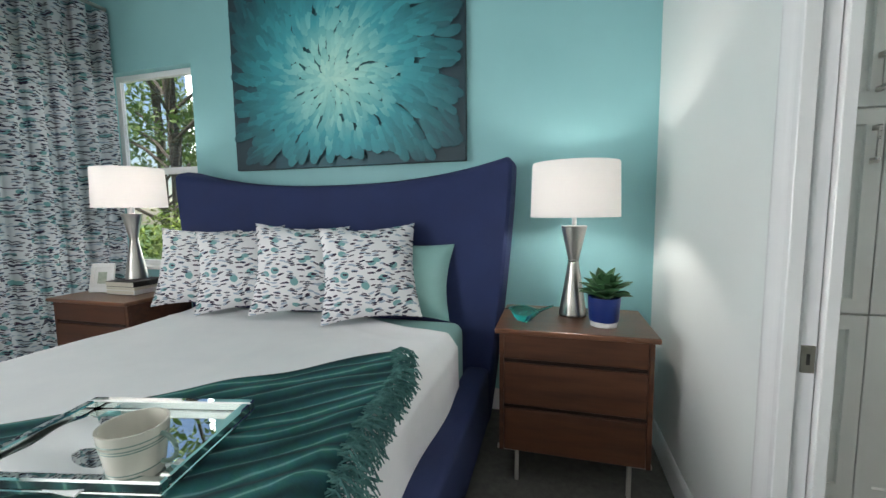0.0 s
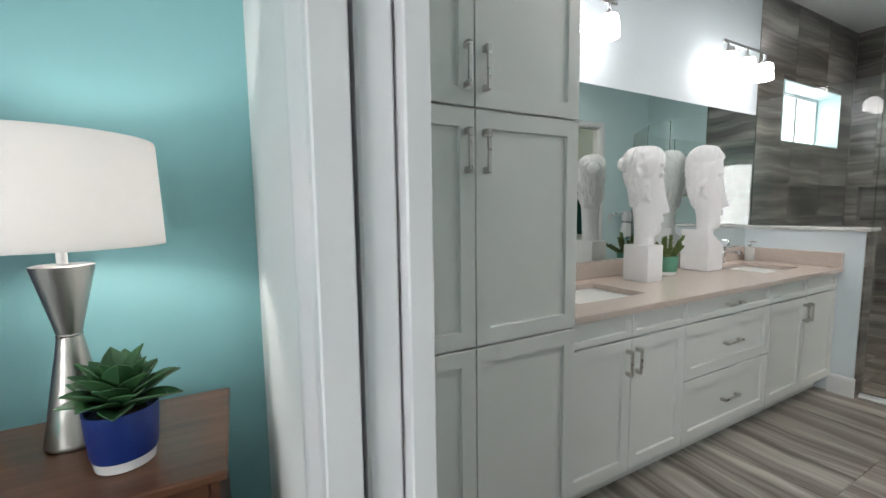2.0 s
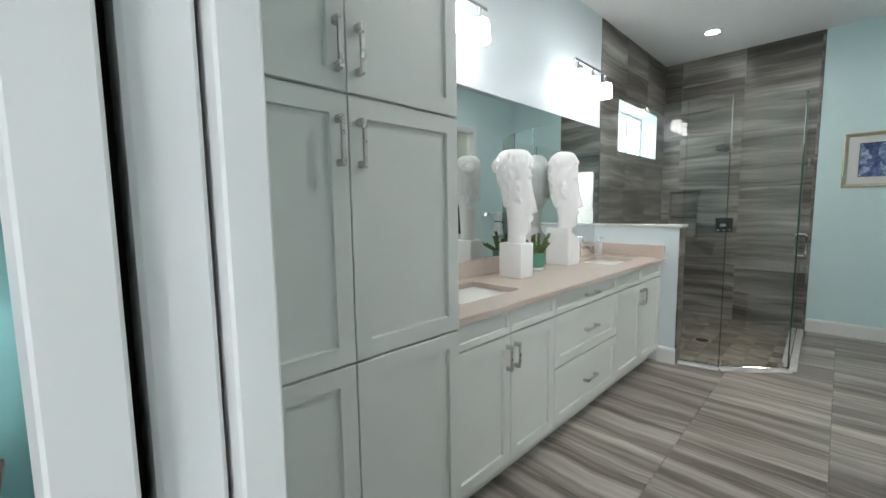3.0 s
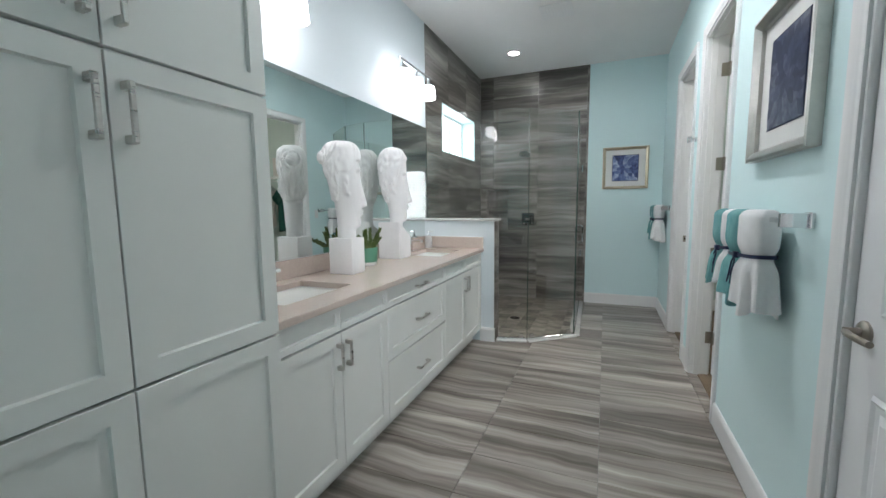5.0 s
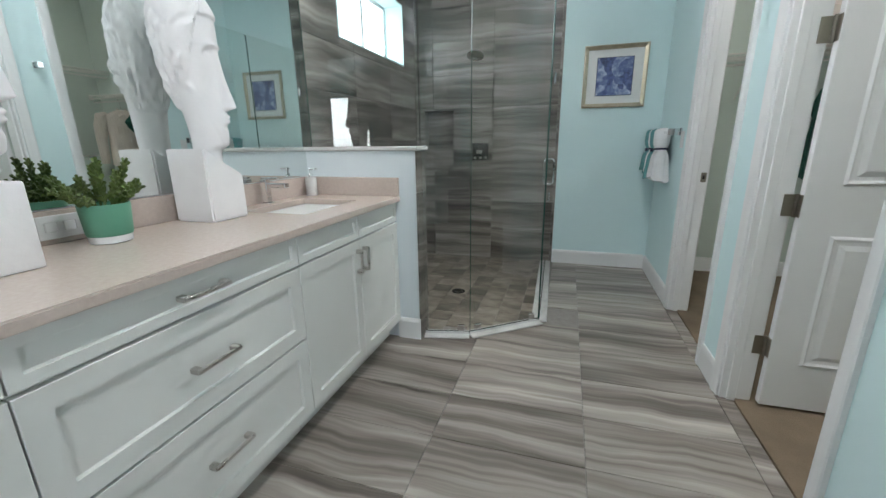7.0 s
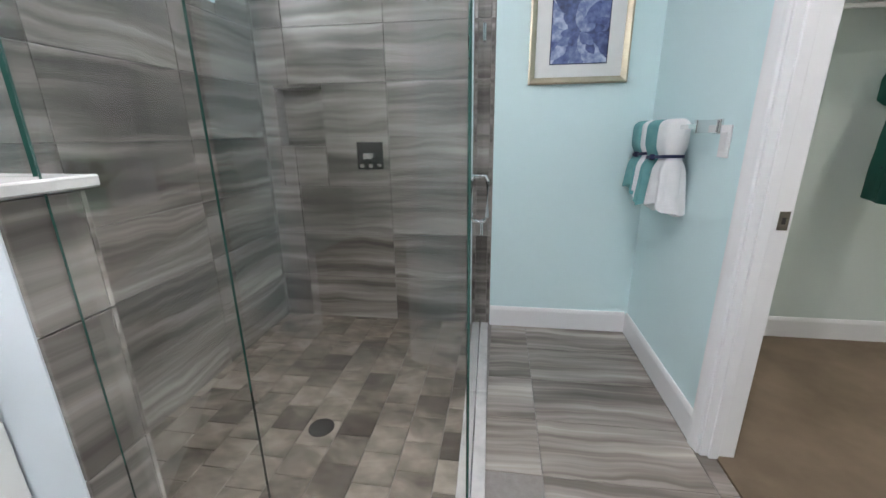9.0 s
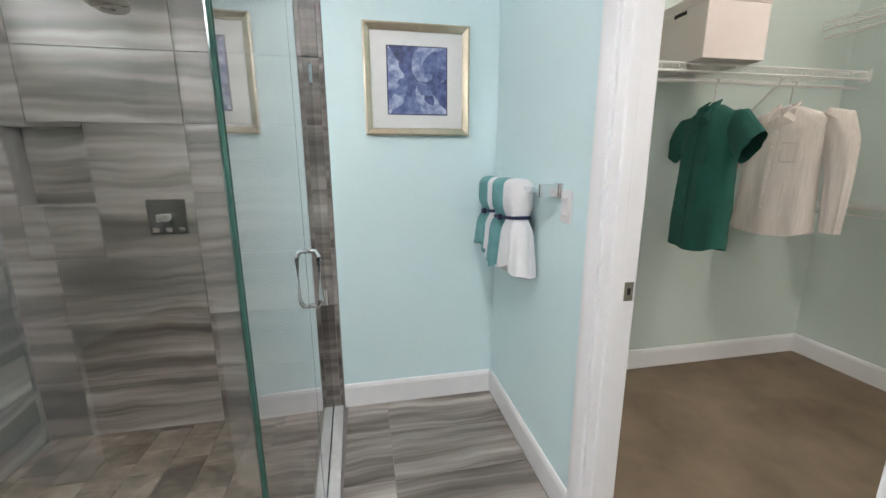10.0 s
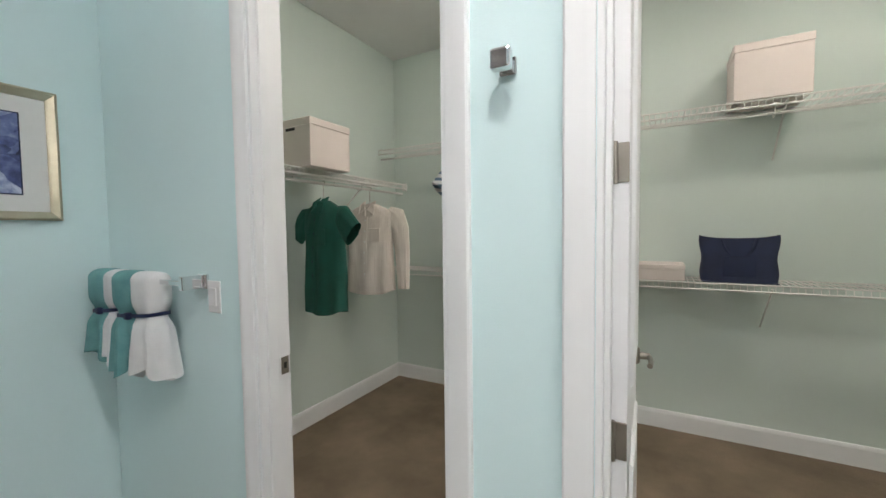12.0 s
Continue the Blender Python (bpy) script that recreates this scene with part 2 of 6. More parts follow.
def lathe(profile, at=(0, 0, 0), seg=32, cap=True):
    """A body of revolution from (radius, height) pairs."""
    bm = bmesh.new()
    rings = []
    for r, h in profile:
        rings.append([bm.verts.new((at[0] + r * math.cos(2 * math.pi * k / seg), at[1] + r * math.sin(2 * math.pi * k / seg), at[2] + h)) for k in range(seg)])
    for a, b in zip(rings, rings[1:]):
        for k in range(seg):
            bm.faces.new((a[k], a[(k + 1) % seg], b[(k + 1) % seg], b[k]))
    if cap:
        bm.faces.new(rings[0])
        bm.faces.new(rings[-1])
    return bm


def tube(points, r, seg=8, bm=None):
    """A round bar along points."""
    bm = bm or bmesh.new()
    pts = [Vector(p) for p in points]
    rings = []
    for i, p in enumerate(pts):
        d = (pts[min(i + 1, len(pts) - 1)] - pts[max(i - 1, 0)]).normalized()
        q = d.to_track_quat("Z", "Y")
        rings.append([bm.verts.new(p + q @ Vector((r * math.cos(2 * math.pi * k / seg), r * math.sin(2 * math.pi * k / seg), 0))) for k in range(seg)])
    for a, b in zip(rings, rings[1:]):
        for k in range(seg):
            bm.faces.new((a[k], a[(k + 1) % seg], b[(k + 1) % seg], b[k]))
    bm.faces.new(rings[0])
    bm.faces.new(rings[-1])
    return bm


def grid(nu, nv, fn):
    """A sheet of nu by nv cells; fn(u, v) gives each corner's place."""
    bm = bmesh.new()
    vs = [[bm.verts.new(fn(i / nu, j / nv)) for j in range(nv + 1)] for i in range(nu + 1)]
    for i in range(nu):
        for j in range(nv):
            bm.faces.new((vs[i][j], vs[i + 1][j], vs[i + 1][j + 1], vs[i][j + 1]))
    return bm


def thicken(bm, d):
    bmesh.ops.recalc_face_normals(bm, faces=bm.faces[:])
    bmesh.ops.solidify(bm, geom=bm.faces[:], thickness=d)
    return bm


def wall_run(name, axis, a0, a1, at0, at1, z1, holes, material, label):
    """A wall along x or y from a0 to a1, its faces at at0 and at1, with openings (from, to, sill, head)."""
    bm = bmesh.new()

    def slab(u0, u1, z0, zt):
        if u1 - u0 > 1e-4 and zt - z0 > 1e-4:
            if axis == "x":
                box(u0, at0, z0, u1, at1, zt, bm=bm)
            else:
                box(at0, u0, z0, at1, u1, zt, bm=bm)
    cur = a0
    for h0, h1, sill, head in sorted(holes):
        slab(cur, h0, 0, z1)
        slab(h0, h1, 0, sill)
        slab(h0, h1, head, z1)
        cur = h1
    slab(cur, a1, 0, z1)
    return solo(name, bm, material, label, "wall", "structure")


def spline(rows, h):
    """The columns of rows after the first, at height h, on a smooth curve through all rows."""
    k = max(j for j in range(len(rows) - 1) if rows[j][0] <= h + 1e-9)
    r0, r1, r2, r3 = rows[max(k - 1, 0)], rows[k], rows[k + 1], rows[min(k + 2, len(rows) - 1)]
    t = (h - r1[0]) / (r2[0] - r1[0])
    got = []
    for c in range(1, len(r1)):
        span = r2[0] - r1[0]
        m1 = (r2[c] - r0[c]) / (r2[0] - r0[0]) * span
        m2 = (r3[c] - r1[c]) / (r3[0] - r1[0]) * span
        got.append((2 * t ** 3 - 3 * t * t + 1) * r1[c] + (t ** 3 - 2 * t * t + t) * m1 + (3 * t * t - 2 * t ** 3) * r2[c] + (t ** 3 - t * t) * m2)
    return got


def bell(d, w):
    return math.exp(-(d / w) ** 2)


def ease(t):
    t = min(1.0, max(0.0, t))
    return t * t * (3 - 2 * t)


# ---- plan ----
CEIL = 3.04
BED_N, BED_E, BATH_W = 2.445, 0.530, 0.621
NORTH, SOUTH, EAST = 2.48, 0.185, 6.105
CLOSET_S = -2.12
DOOR_H = 2.46
JN = 1.100

# ---- the setting ----
solo("bedroom_floor", box(-3.76, -3.2, -0.1, 0.6, 2.75, 0.0), "bedcarpet", "grey cut-pile carpet of the bedroom floor", "floor", "structure")
bath_floor = solo("bathroom_floor", box(0.6, 0.13, -0.1, EAST + 0.1, NORTH + 0.1, -0.006), "grout", "bathroom floor of streaked grey porcelain tiles", "floor", "structure")
solo("closet_floor", box(0.6, CLOSET_S - 0.1, -0.1, 6.3, 0.128, 0.006), "carpet", "brown cut-pile carpet of the walk-in closet", "floor", "structure")
solo("bedroom_ceiling", box(-3.76, -3.2, CEIL, 0.59, 2.75, CEIL + 0.1), "ceil", "white painted bedroom ceiling", "ceiling", "structure")
solo("bathroom_ceiling", box(0.594, 0.125, CEIL, EAST + 0.1, NORTH + 0.2, CEIL + 0.1), "ceil", "white painted bathroom ceiling", "ceiling", "structure")
solo("closet_ceiling", box(0.594, CLOSET_S - 0.1, CEIL + 0.002, 6.3, 0.12, CEIL + 0.1), "ceil", "white painted closet ceiling", "ceiling", "structure")

wall_run("wall_bedroom_north", "x", -3.76, 0.565, BED_N, BED_N + 0.14, CEIL, [(-3.53, -2.67, 0.86, 2.42)], "accent", "teal painted bedroom wall behind the bed")
wall_run("wall_bedroom_west", "y", -3.2, BED_N - 0.003, -3.76, -3.62, CEIL, [(0.3, 2.2, 0.06, 2.45), (-2.45, -1.15, 0.2, 2.5)], "accent", "teal painted bedroom wall with a curtained window and an assumed one")
wall_run("wall_bedroom_south", "x", -3.617, BED_E - 0.003, -3.2, -3.06, CEIL, [], "bedwall", "plain pale painted bedroom wall")
POCKET = 0.30
wall_run("wall_bedroom_east", "y", -3.06, BED_N - 0.003, BED_E, 0.5535, CEIL, [(POCKET, JN, 0, DOOR_H)], "bedwall", "pale painted bedroom wall beside the pocket door")
wall_run("wall_bathroom_west", "y", 0.19, NORTH - 0.003, 0.6025, BATH_W, CEIL, [(POCKET, JN, 0, DOOR_H)], "aqua", "aqua painted bathroom wall beside the pocket door")
wall_run("wall_bathroom_north_west", "x", BATH_W - 0.05, 4.243, NORTH, NORTH + 0.12, CEIL, [], "bathlit", "wall above the vanity, its aqua paint whitened in colour for lamp light")
WIN = (4.66, 5.79, 1.888, 2.395)
wall_run("wall_shower_north", "x", 4.245, EAST + 0.12, NORTH + 0.002, NORTH + 0.20, CEIL, [WIN], "grout", "shower wall of streaked grey tiles with a high window")
wall_run("wall_bathroom_east", "y", SOUTH - 0.1, 1.046, EAST, EAST + 0.12, CEIL, [], "aqua", "aqua painted end wall of the bathroom")
wall_run("wall_shower_east", "y", 1.048, NORTH, EAST + 0.002, EAST + 0.12, CEIL, [(2.085, 2.385, 1.165, 1.505)], "grout", "shower end wall of streaked grey tiles with a niche")
solo("niche_back", box(EAST + 0.105, 2.05, 1.1, EAST + 0.13, 2.42, 1.55), "walltile", "tiled back of the shower niche", "niche", "structure")
O1, O2, O3 = (4.365, 5.09), (3.306, 4.020), (1.262, 2.032)
wall_run("wall_bathroom_south", "x", BATH_W - 0.03, EAST - 0.003, 0.10, SOUTH, CEIL, [(*O1, 0, DOOR_H), (*O2, 0, DOOR_H), (*O3, 0, DOOR_H)], "aqua", "aqua painted wall with the closet doors")
wall_run("wall_closet_north", "x", BATH_W - 0.03, EAST + 0.07, 0.065, 0.098, CEIL, [(*O1, 0, DOOR_H), (*O2, 0, DOOR_H), (*O3, 0, DOOR_H)], "sage", "sage painted closet wall with two doorways")
wall_run("wall_closet_east", "y", CLOSET_S, 0.068, 6.15, 6.27, CEIL, [], "sage", "sage painted closet wall")
wall_run("wall_closet_south", "x", 0.6, 6.27, CLOSET_S - 0.12, CLOSET_S, CEIL, [], "sage", "sage painted closet back wall")
wall_run("wall_closet_west", "y", CLOSET_S, 0.06, 2.05, 2.16, CEIL, [], "sage", "sage painted closet end wall")
wall_run("wall_toilet_side", "y", CLOSET_S, 0.06, 0.6, 0.7, CEIL, [], "sage", "plain closing wall")

# pony wall
pony = thing("pony_wall", 4.235, 2.1, 0, "low aqua-white half wall with a pale stone cap between vanity and shower", "wall")
pony["kind"] = "structure"
part("wall_core", box(4.17, 1.766, 0, 4.300, NORTH - 0.002, 1.148), "bathlit", pony)
part("cap", box(4.152, 1.742, 1.150, 4.335, NORTH - 0.002, 1.174, 0.004), "marble", pony, "pale grey stone cap")

# baseboards


def baseboard(x0, y0, x1, y1, nx, ny, h=0.135, th=0.014):
    """A baseboard along a wall line; nx, ny: the way off the wall."""
    d, n = Vector((x1 - x0, y1 - y0, 0)), Vector((nx, ny, 0))
    prof = [(0, 0), (th, 0), (th, h - 0.022), (th * 0.75, h - 0.008), (th * 0.45, h), (0, h)]
    bm = bmesh.new()
    a = [bm.verts.new(Vector((x0, y0, 0)) + n * p + Vector((0, 0, q))) for p, q in prof]
    b = [bm.verts.new(v.co + d) for v in a]
    for k in range(len(prof)):
        bm.faces.new((a[k], a[(k + 1) % 6], b[(k + 1) % 6], b[k]))
    bm.faces.new(a)
    bm.faces.new(b)
    solo("baseboard", bm, "trim", "white painted wooden baseboard along the wall", "baseboard", "structure")


CW = 0.066
baseboard(EAST, SOUTH + 0.014, EAST, 1.044, -1, 0)
baseboard(O1[1] + CW, SOUTH, EAST - 0.014, SOUTH, 0, 1)
baseboard(O2[1] + CW, SOUTH, O1[0] - CW, SOUTH, 0, 1)
baseboard(O3[1] + CW, SOUTH, O2[0] - CW, SOUTH, 0, 1)
baseboard(BATH_W + 0.01, SOUTH, O3[0] - CW, SOUTH, 0, 1)
baseboard(4.17, 1.757, 4.17, 1.90, -1, 0)
baseboard(6.15, CLOSET_S + 0.014, 6.15, 0.06, -1, 0)
baseboard(2.17, CLOSET_S, 6.15, CLOSET_S, 0, 1)
baseboard(BED_E, JN + 0.08, BED_E, BED_N - 0.014, -1, 0)
baseboard(-3.6, BED_N, BED_E, BED_N, 0, -1)

# door casings and jambs


def casing(axis, edge, side, face, out, head0=None, head1=None, z1=DOOR_H, width=0.066):
    """One moulded leg of a door casing. edge: the opening's edge; side: the way off the opening; face, out: wall face and the way off it."""
    prof = [(0.004, 0.0), (0.004, 0.010), (0.014, 0.013), (0.030, 0.013), (0.040, 0.017), (0.062, 0.019), (0.072, 0.019), (0.078, 0.015), (0.078, 0.0)]
    prof = [(p * width / 0.078, q) for p, q in prof]
    bm = bmesh.new()

    def at(p, q, z):
        u, v = edge + side * p, face + out * q
        return (u, v, z) if axis == "x" else (v, u, z)
    if head0 is None:
        a = [bm.verts.new(at(p, q, 0)) for p, q in prof]
        b = [bm.verts.new(at(p, q, z1 + p)) for p, q in prof]
    else:
        def top(p, q, u):
            return (u, face + out * q, z1 + p) if axis == "x" else (face + out * q, u, z1 + p)
        a = [bm.verts.new(top(p, q, head0 - p)) for p, q in prof]
        b = [bm.verts.new(top(p, q, head1 + p)) for p, q in prof]
    n = len(prof)
    for k in range(n):
        bm.faces.new((a[k], a[(k + 1) % n], b[(k + 1) % n], b[k]))
    bm.faces.new(a)
    bm.faces.new(b)
    return bm


def door_frame(name, axis, lo, hi, faces, label, stop_at=None):
    """Casings on both wall faces and a jamb lining for one opening. faces: ((face, out), (face, out))."""
    fr = thing(name, *((lo, faces[0][0], 0) if axis == "x" else (faces[0][0], lo, 0)), label, "door frame")
    fr["kind"] = "structure"
    for face, out in faces:
        part("casing", casing(axis, lo, -1, face, out), "trim", fr, smooth=True)
        part("casing", casing(axis, hi, 1, face, out), "trim", fr, smooth=True)
        part("head_casing", casing(axis, lo, 1, face, out, lo, hi), "trim", fr, smooth=True)
    f0, f1 = sorted((faces[0][0], faces[1][0]))

    def bx(u0, u1, v0, v1, z0, z1):
        return box(u0, v0, z0, u1, v1, z1, 0.002) if axis == "x" else box(v0, u0, z0, v1, u1, z1, 0.002)
    part("jamb", bx(lo - 0.002, lo + 0.012, f0 - 0.002, f1 + 0.002, 0, DOOR_H), "trim", fr)
    part("jamb", bx(hi - 0.012, hi + 0.002, f0 - 0.002, f1 + 0.002, 0, DOOR_H), "trim", fr)
    part("head_jamb", bx(lo + 0.012, hi - 0.012, f0 - 0.002, f1 + 0.002, DOOR_H - 0.012, DOOR_H + 0.002), "trim", fr)
    if stop_at is not None:
        part("door_stop", bx(lo + 0.012, lo + 0.024, stop_at, stop_at + 0.035, 0, DOOR_H - 0.012), "trim", fr)
        part("door_stop", bx(hi - 0.024, hi - 0.012, stop_at, stop_at + 0.035, 0, DOOR_H - 0.012), "trim", fr)
        part("door_stop", bx(lo + 0.024, hi - 0.024, stop_at, stop_at + 0.035, DOOR_H - 0.024, DOOR_H - 0.012), "trim", fr)
    return fr


SIDES = ((SOUTH, 1), (0.065, -1))
fr1 = door_frame("door_frame_1", "x", *O1, SIDES, "white moulded door frame of the closet doorway with a strike plate", 0.125)
fr2 = door_frame("door_frame_2", "x", *O2, SIDES, "white moulded door frame of the second closet doorway", 0.125)
fr3 = door_frame("door_frame_3", "x", *O3, SIDES, "white moulded door frame round a closed door", 0.08)

# pocket doorway: split jambs either side of the sliding door's edge
pk = thing("door_frame_4", 0.59, JN, 0, "white split frame of the pocket doorway", "door frame")
pk["kind"] = "structure"
for face, out in ((BED_E, -1), (BATH_W, 1)):
    part("casing", casing("y", JN, 1, face, out, width=0.078), "trim", pk, smooth=True)
    part("casing", casing("y", POCKET, -1, face, out, width=0.078), "trim", pk, smooth=True)
    part("head_casing", casing("y", POCKET, 1, face, out, POCKET, JN, width=0.078), "trim", pk, smooth=True)
part("split_jamb", box(BED_E - 0.012, JN - 0.012, 0, 0.5525, JN + 0.03, DOOR_H, 0.002), "trim", pk)
part("split_jamb", box(0.6014, JN - 0.012, 0, BATH_W + 0.008, JN + 0.03, DOOR_H, 0.002), "trim", pk)
# black block behind the leaf, coloured as the unlit depth of the pocket
part("slot", box(0.5575, JN + 0.05, 0, 0.5975, JN + 0.09, DOOR_H), "shadowgap", pk, "black block that puts the pocket's shade into its colour")
part("jamb", box(BED_E - 0.012, POCKET - 0.01, 0, BATH_W + 0.008, POCKET + 0.012, DOOR_H, 0.002), "trim", pk)
part("head_jamb", box(BED_E - 0.012, POCKET + 0.012, DOOR_H - 0.012, BATH_W + 0.008, JN - 0.012, DOOR_H + 0.004, 0.002), "trim", pk)
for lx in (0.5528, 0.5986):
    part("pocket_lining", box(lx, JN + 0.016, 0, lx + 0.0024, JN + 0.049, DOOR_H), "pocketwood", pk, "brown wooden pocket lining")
pdoor = thing("pocket_door", 0.5825, JN + 0.02, 0, "white sliding pocket door pushed back into the wall", "door")
part("leaf", box(0.5612, JN + 0.003, 0.012, 0.5978, JN + 0.048, 2.44, 0.003), "door", pdoor)
plate = part("edge_pull", box(0.5645, JN - 0.001, 0.882, 0.5935, JN + 0.004, 0.950, 0.001), "bronze", pdoor, "satin nickel edge pull")
# keyway as a black plate, its inner shade given as colour
part("keyway", box(0.575, JN - 0.002, 0.902, 0.583, JN, 0.930, 0.001), "shadowgap", plate)

# ---- bathroom cabinets ----


def bar_pull(parent, x, y, z, length, vertical, name="handle"):
    """A square bar pull standing off a front that faces south."""
    bm = bmesh.new()
    h, s = length / 2, 0.006
    if vertical:
        box(x - s, y - 0.034, z - h, x + s, y - 0.024, z + h, 0.0015, bm=bm)
        for e in (-1, 1):
            box(x - s - 0.002, y - 0.03, z + e * (h - 0.008) - 0.01, x + s + 0.002, y, z + e * (h - 0.008) + 0.01, 0.002, bm=bm)
    else:
        box(x - h, y - 0.034, z - s, x + h, y - 0.024, z + s, 0.0015, bm=bm)
        for e in (-1, 1):
            box(x + e * (h - 0.008) - 0.01, y - 0.03, z - s - 0.002, x + e * (h - 0.008) + 0.01, y, z + s + 0.002, 0.002, bm=bm)
    return part(name, bm, "steel", parent, "brushed nickel bar pull")


def shaker(name, parent, x0, x1, z0, z1, y, rail=0.058, th=0.02):
    """A framed cabinet front facing south: four rails proud of a flat panel."""
    bm = bmesh.new()
    g = 0.0022
    x0, x1, z0, z1 = x0 + g, x1 - g, z0 + g, z1 - g
    r = min(rail, (z1 - z0) * 0.28)
    ring = []
    for ins, yy in ((0.0, y), (0.0, y - th + 0.0015), (0.0015, y - th), (r - 0.003, y - th), (r, y - th + 0.008), (r + 0.001, y - th + 0.010)):
        ring.append([bm.verts.new(p) for p in ((x0 + ins, yy, z0 + ins), (x1 - ins, yy, z0 + ins), (x1 - ins, yy, z1 - ins), (x0 + ins, yy, z1 - ins))])
    for a, b in zip(ring, ring[1:]):
        for k in range(4):
            bm.faces.new((a[k], a[(k + 1) % 4], b[(k + 1) % 4], b[k]))
    bm.faces.new(ring[0])
    bm.faces.new(ring[-1])
    return part(name, bm, "cabinet", parent)


TF, TX0, TXM, TX1 = 1.835, 0.700, 1.151, 1.604
tower = thing("linen_cabinet", 1.15, 2.15, 0, "tall white shaker linen cabinet beside the vanity", "cabinet")
part("body", box(0.625, TF + 0.021, 0.10, TX1, NORTH - 0.002, 2.60, 0.001), "cabinet", tower)
part("toe_kick", box(0.628, TF + 0.09, 0.0, TX1 - 0.003, NORTH - 0.01, 0.0995), "cabinet", tower)
part("filler", box(0.625, TF + 0.002, 0.10, TX0, TF + 0.0205, 2.60), "cabinet", tower)
for z0, z1, zh in ((0.11, 0.866, None), (0.870, 1.645, 1.513), (1.650, 2.55, 1.77)):
    for x0, x1, hx in ((TX0, TXM, TXM - 0.035), (TXM, TX1, TXM + 0.035)):
        d = shaker("door", tower, x0, x1, z0, z1, TF + 0.0205)
        if zh:
            bar_pull(d, hx, TF + 0.0005, zh, 0.135, True)

VF, VX0, VX1 = 1.888, TX1 + 0.002, 4.166
VZ0, VZ1 = 0.115, 0.862


def vanity_unit(name, x0, x1, label):
    u = thing(name, (x0 + x1) / 2, 2.2, 0, label, "cabinet", "vanity cabinets under the worktop")
    part("body", box(x0 + 0.001, VF + 0.021, VZ0, x1 - 0.001, NORTH - 0.003, VZ1 - 0.001), "cabinet", u)
    part("toe_kick", box(x0 + 0.001, VF + 0.085, 0, x1 - 0.001, NORTH - 0.02, VZ0 - 0.0005), "cabinet", u)
    return u


def sink_unit(x0, x1):
    u = vanity_unit("sink_cabinet", x0, x1, "white shaker sink cabinet with two doors and false fronts")
    xm = (x0 + x1) / 2
    for a, b, hx in ((x0, xm, xm - 0.032), (xm, x1, xm + 0.032)):
        shaker("false_front", u, a, b, 0.748, VZ1, VF + 0.0205, 0.05)
        d = shaker("door", u, a, b, VZ0, 0.742, VF + 0.0205)
        bar_pull(d, hx, VF + 0.0005, 0.640, 0.118, True)
    return u


sink_unit(VX0, 2.412)
sink_unit(3.25, VX1)
dr = vanity_unit("drawer_cabinet", 2.412, 3.25, "white shaker cabinet with three drawers")
for z0, z1 in ((VZ0, 0.446), (0.450, 0.742), (0.748, VZ1)):
    d = shaker("drawer", dr, 2.412, 3.25, z0, z1, VF + 0.0205)
    bar_pull(d, 2.831, VF + 0.0005, (z0 + z1) / 2, 0.15, False)

# worktop with two basin cut-outs
CT0, CT1, CY = 0.865, 0.895, 1.862
BASINS = ((1.83, 2.29, 2.03, 2.36), (3.50, 3.96, 2.03, 2.36))
wt = thing("worktop", 2.9, 2.17, CT0, "beige quartz vanity worktop with a backsplash", "worktop")


def slab_with_holes(x0, x1, y0, y1, z0, z1, holes):
    xs = sorted({x0, x1, *[h[0] for h in holes], *[h[1] for h in holes]})
    ys = sorted({y0, y1, *[h[2] for h in holes], *[h[3] for h in holes]})
    bm = bmesh.new()
    for i in range(len(xs) - 1):
        for j in range(len(ys) - 1):
            cx, cy = (xs[i] + xs[i + 1]) / 2, (ys[j] + ys[j + 1]) / 2
            if any(h[0] < cx < h[1] and h[2] < cy < h[3] for h in holes):
                continue
            bm.faces.new([bm.verts.new(p) for p in ((xs[i], ys[j], z1), (xs[i + 1], ys[j], z1), (xs[i + 1], ys[j + 1], z1), (xs[i], ys[j + 1], z1))])
    bmesh.ops.remove_doubles(bm, verts=bm.verts[:], dist=1e-5)
    ret = bmesh.ops.extrude_face_region(bm, geom=bm.faces[:])
    bmesh.ops.translate(bm, verts=[v for v in ret["geom"] if isinstance(v, bmesh.types.BMVert)], vec=(0, 0, z0 - z1))
    bmesh.ops.recalc_face_normals(bm, faces=bm.faces[:])
    sharp = [e for e in bm.edges if e.calc_face_angle(0) > 1]
    bmesh.ops.bevel(bm, geom=sharp, offset=0.004, segments=2, affect="EDGES")
    return bm


part("top", slab_with_holes(VX0, VX1 + 0.001, CY, NORTH - 0.002, CT0, CT1, BASINS), "quartz", wt)
part("backsplash", box(VX0, NORTH - 0.022, CT1 + 0.0005, VX1 - 0.021, NORTH - 0.002, 1.0, 0.002), "quartz", wt)
part("side_splash", box(VX1 - 0.02, CY + 0.005, CT1 + 0.0005, VX1 + 0.002, NORTH - 0.002, 1.0, 0.002), "quartz", wt)

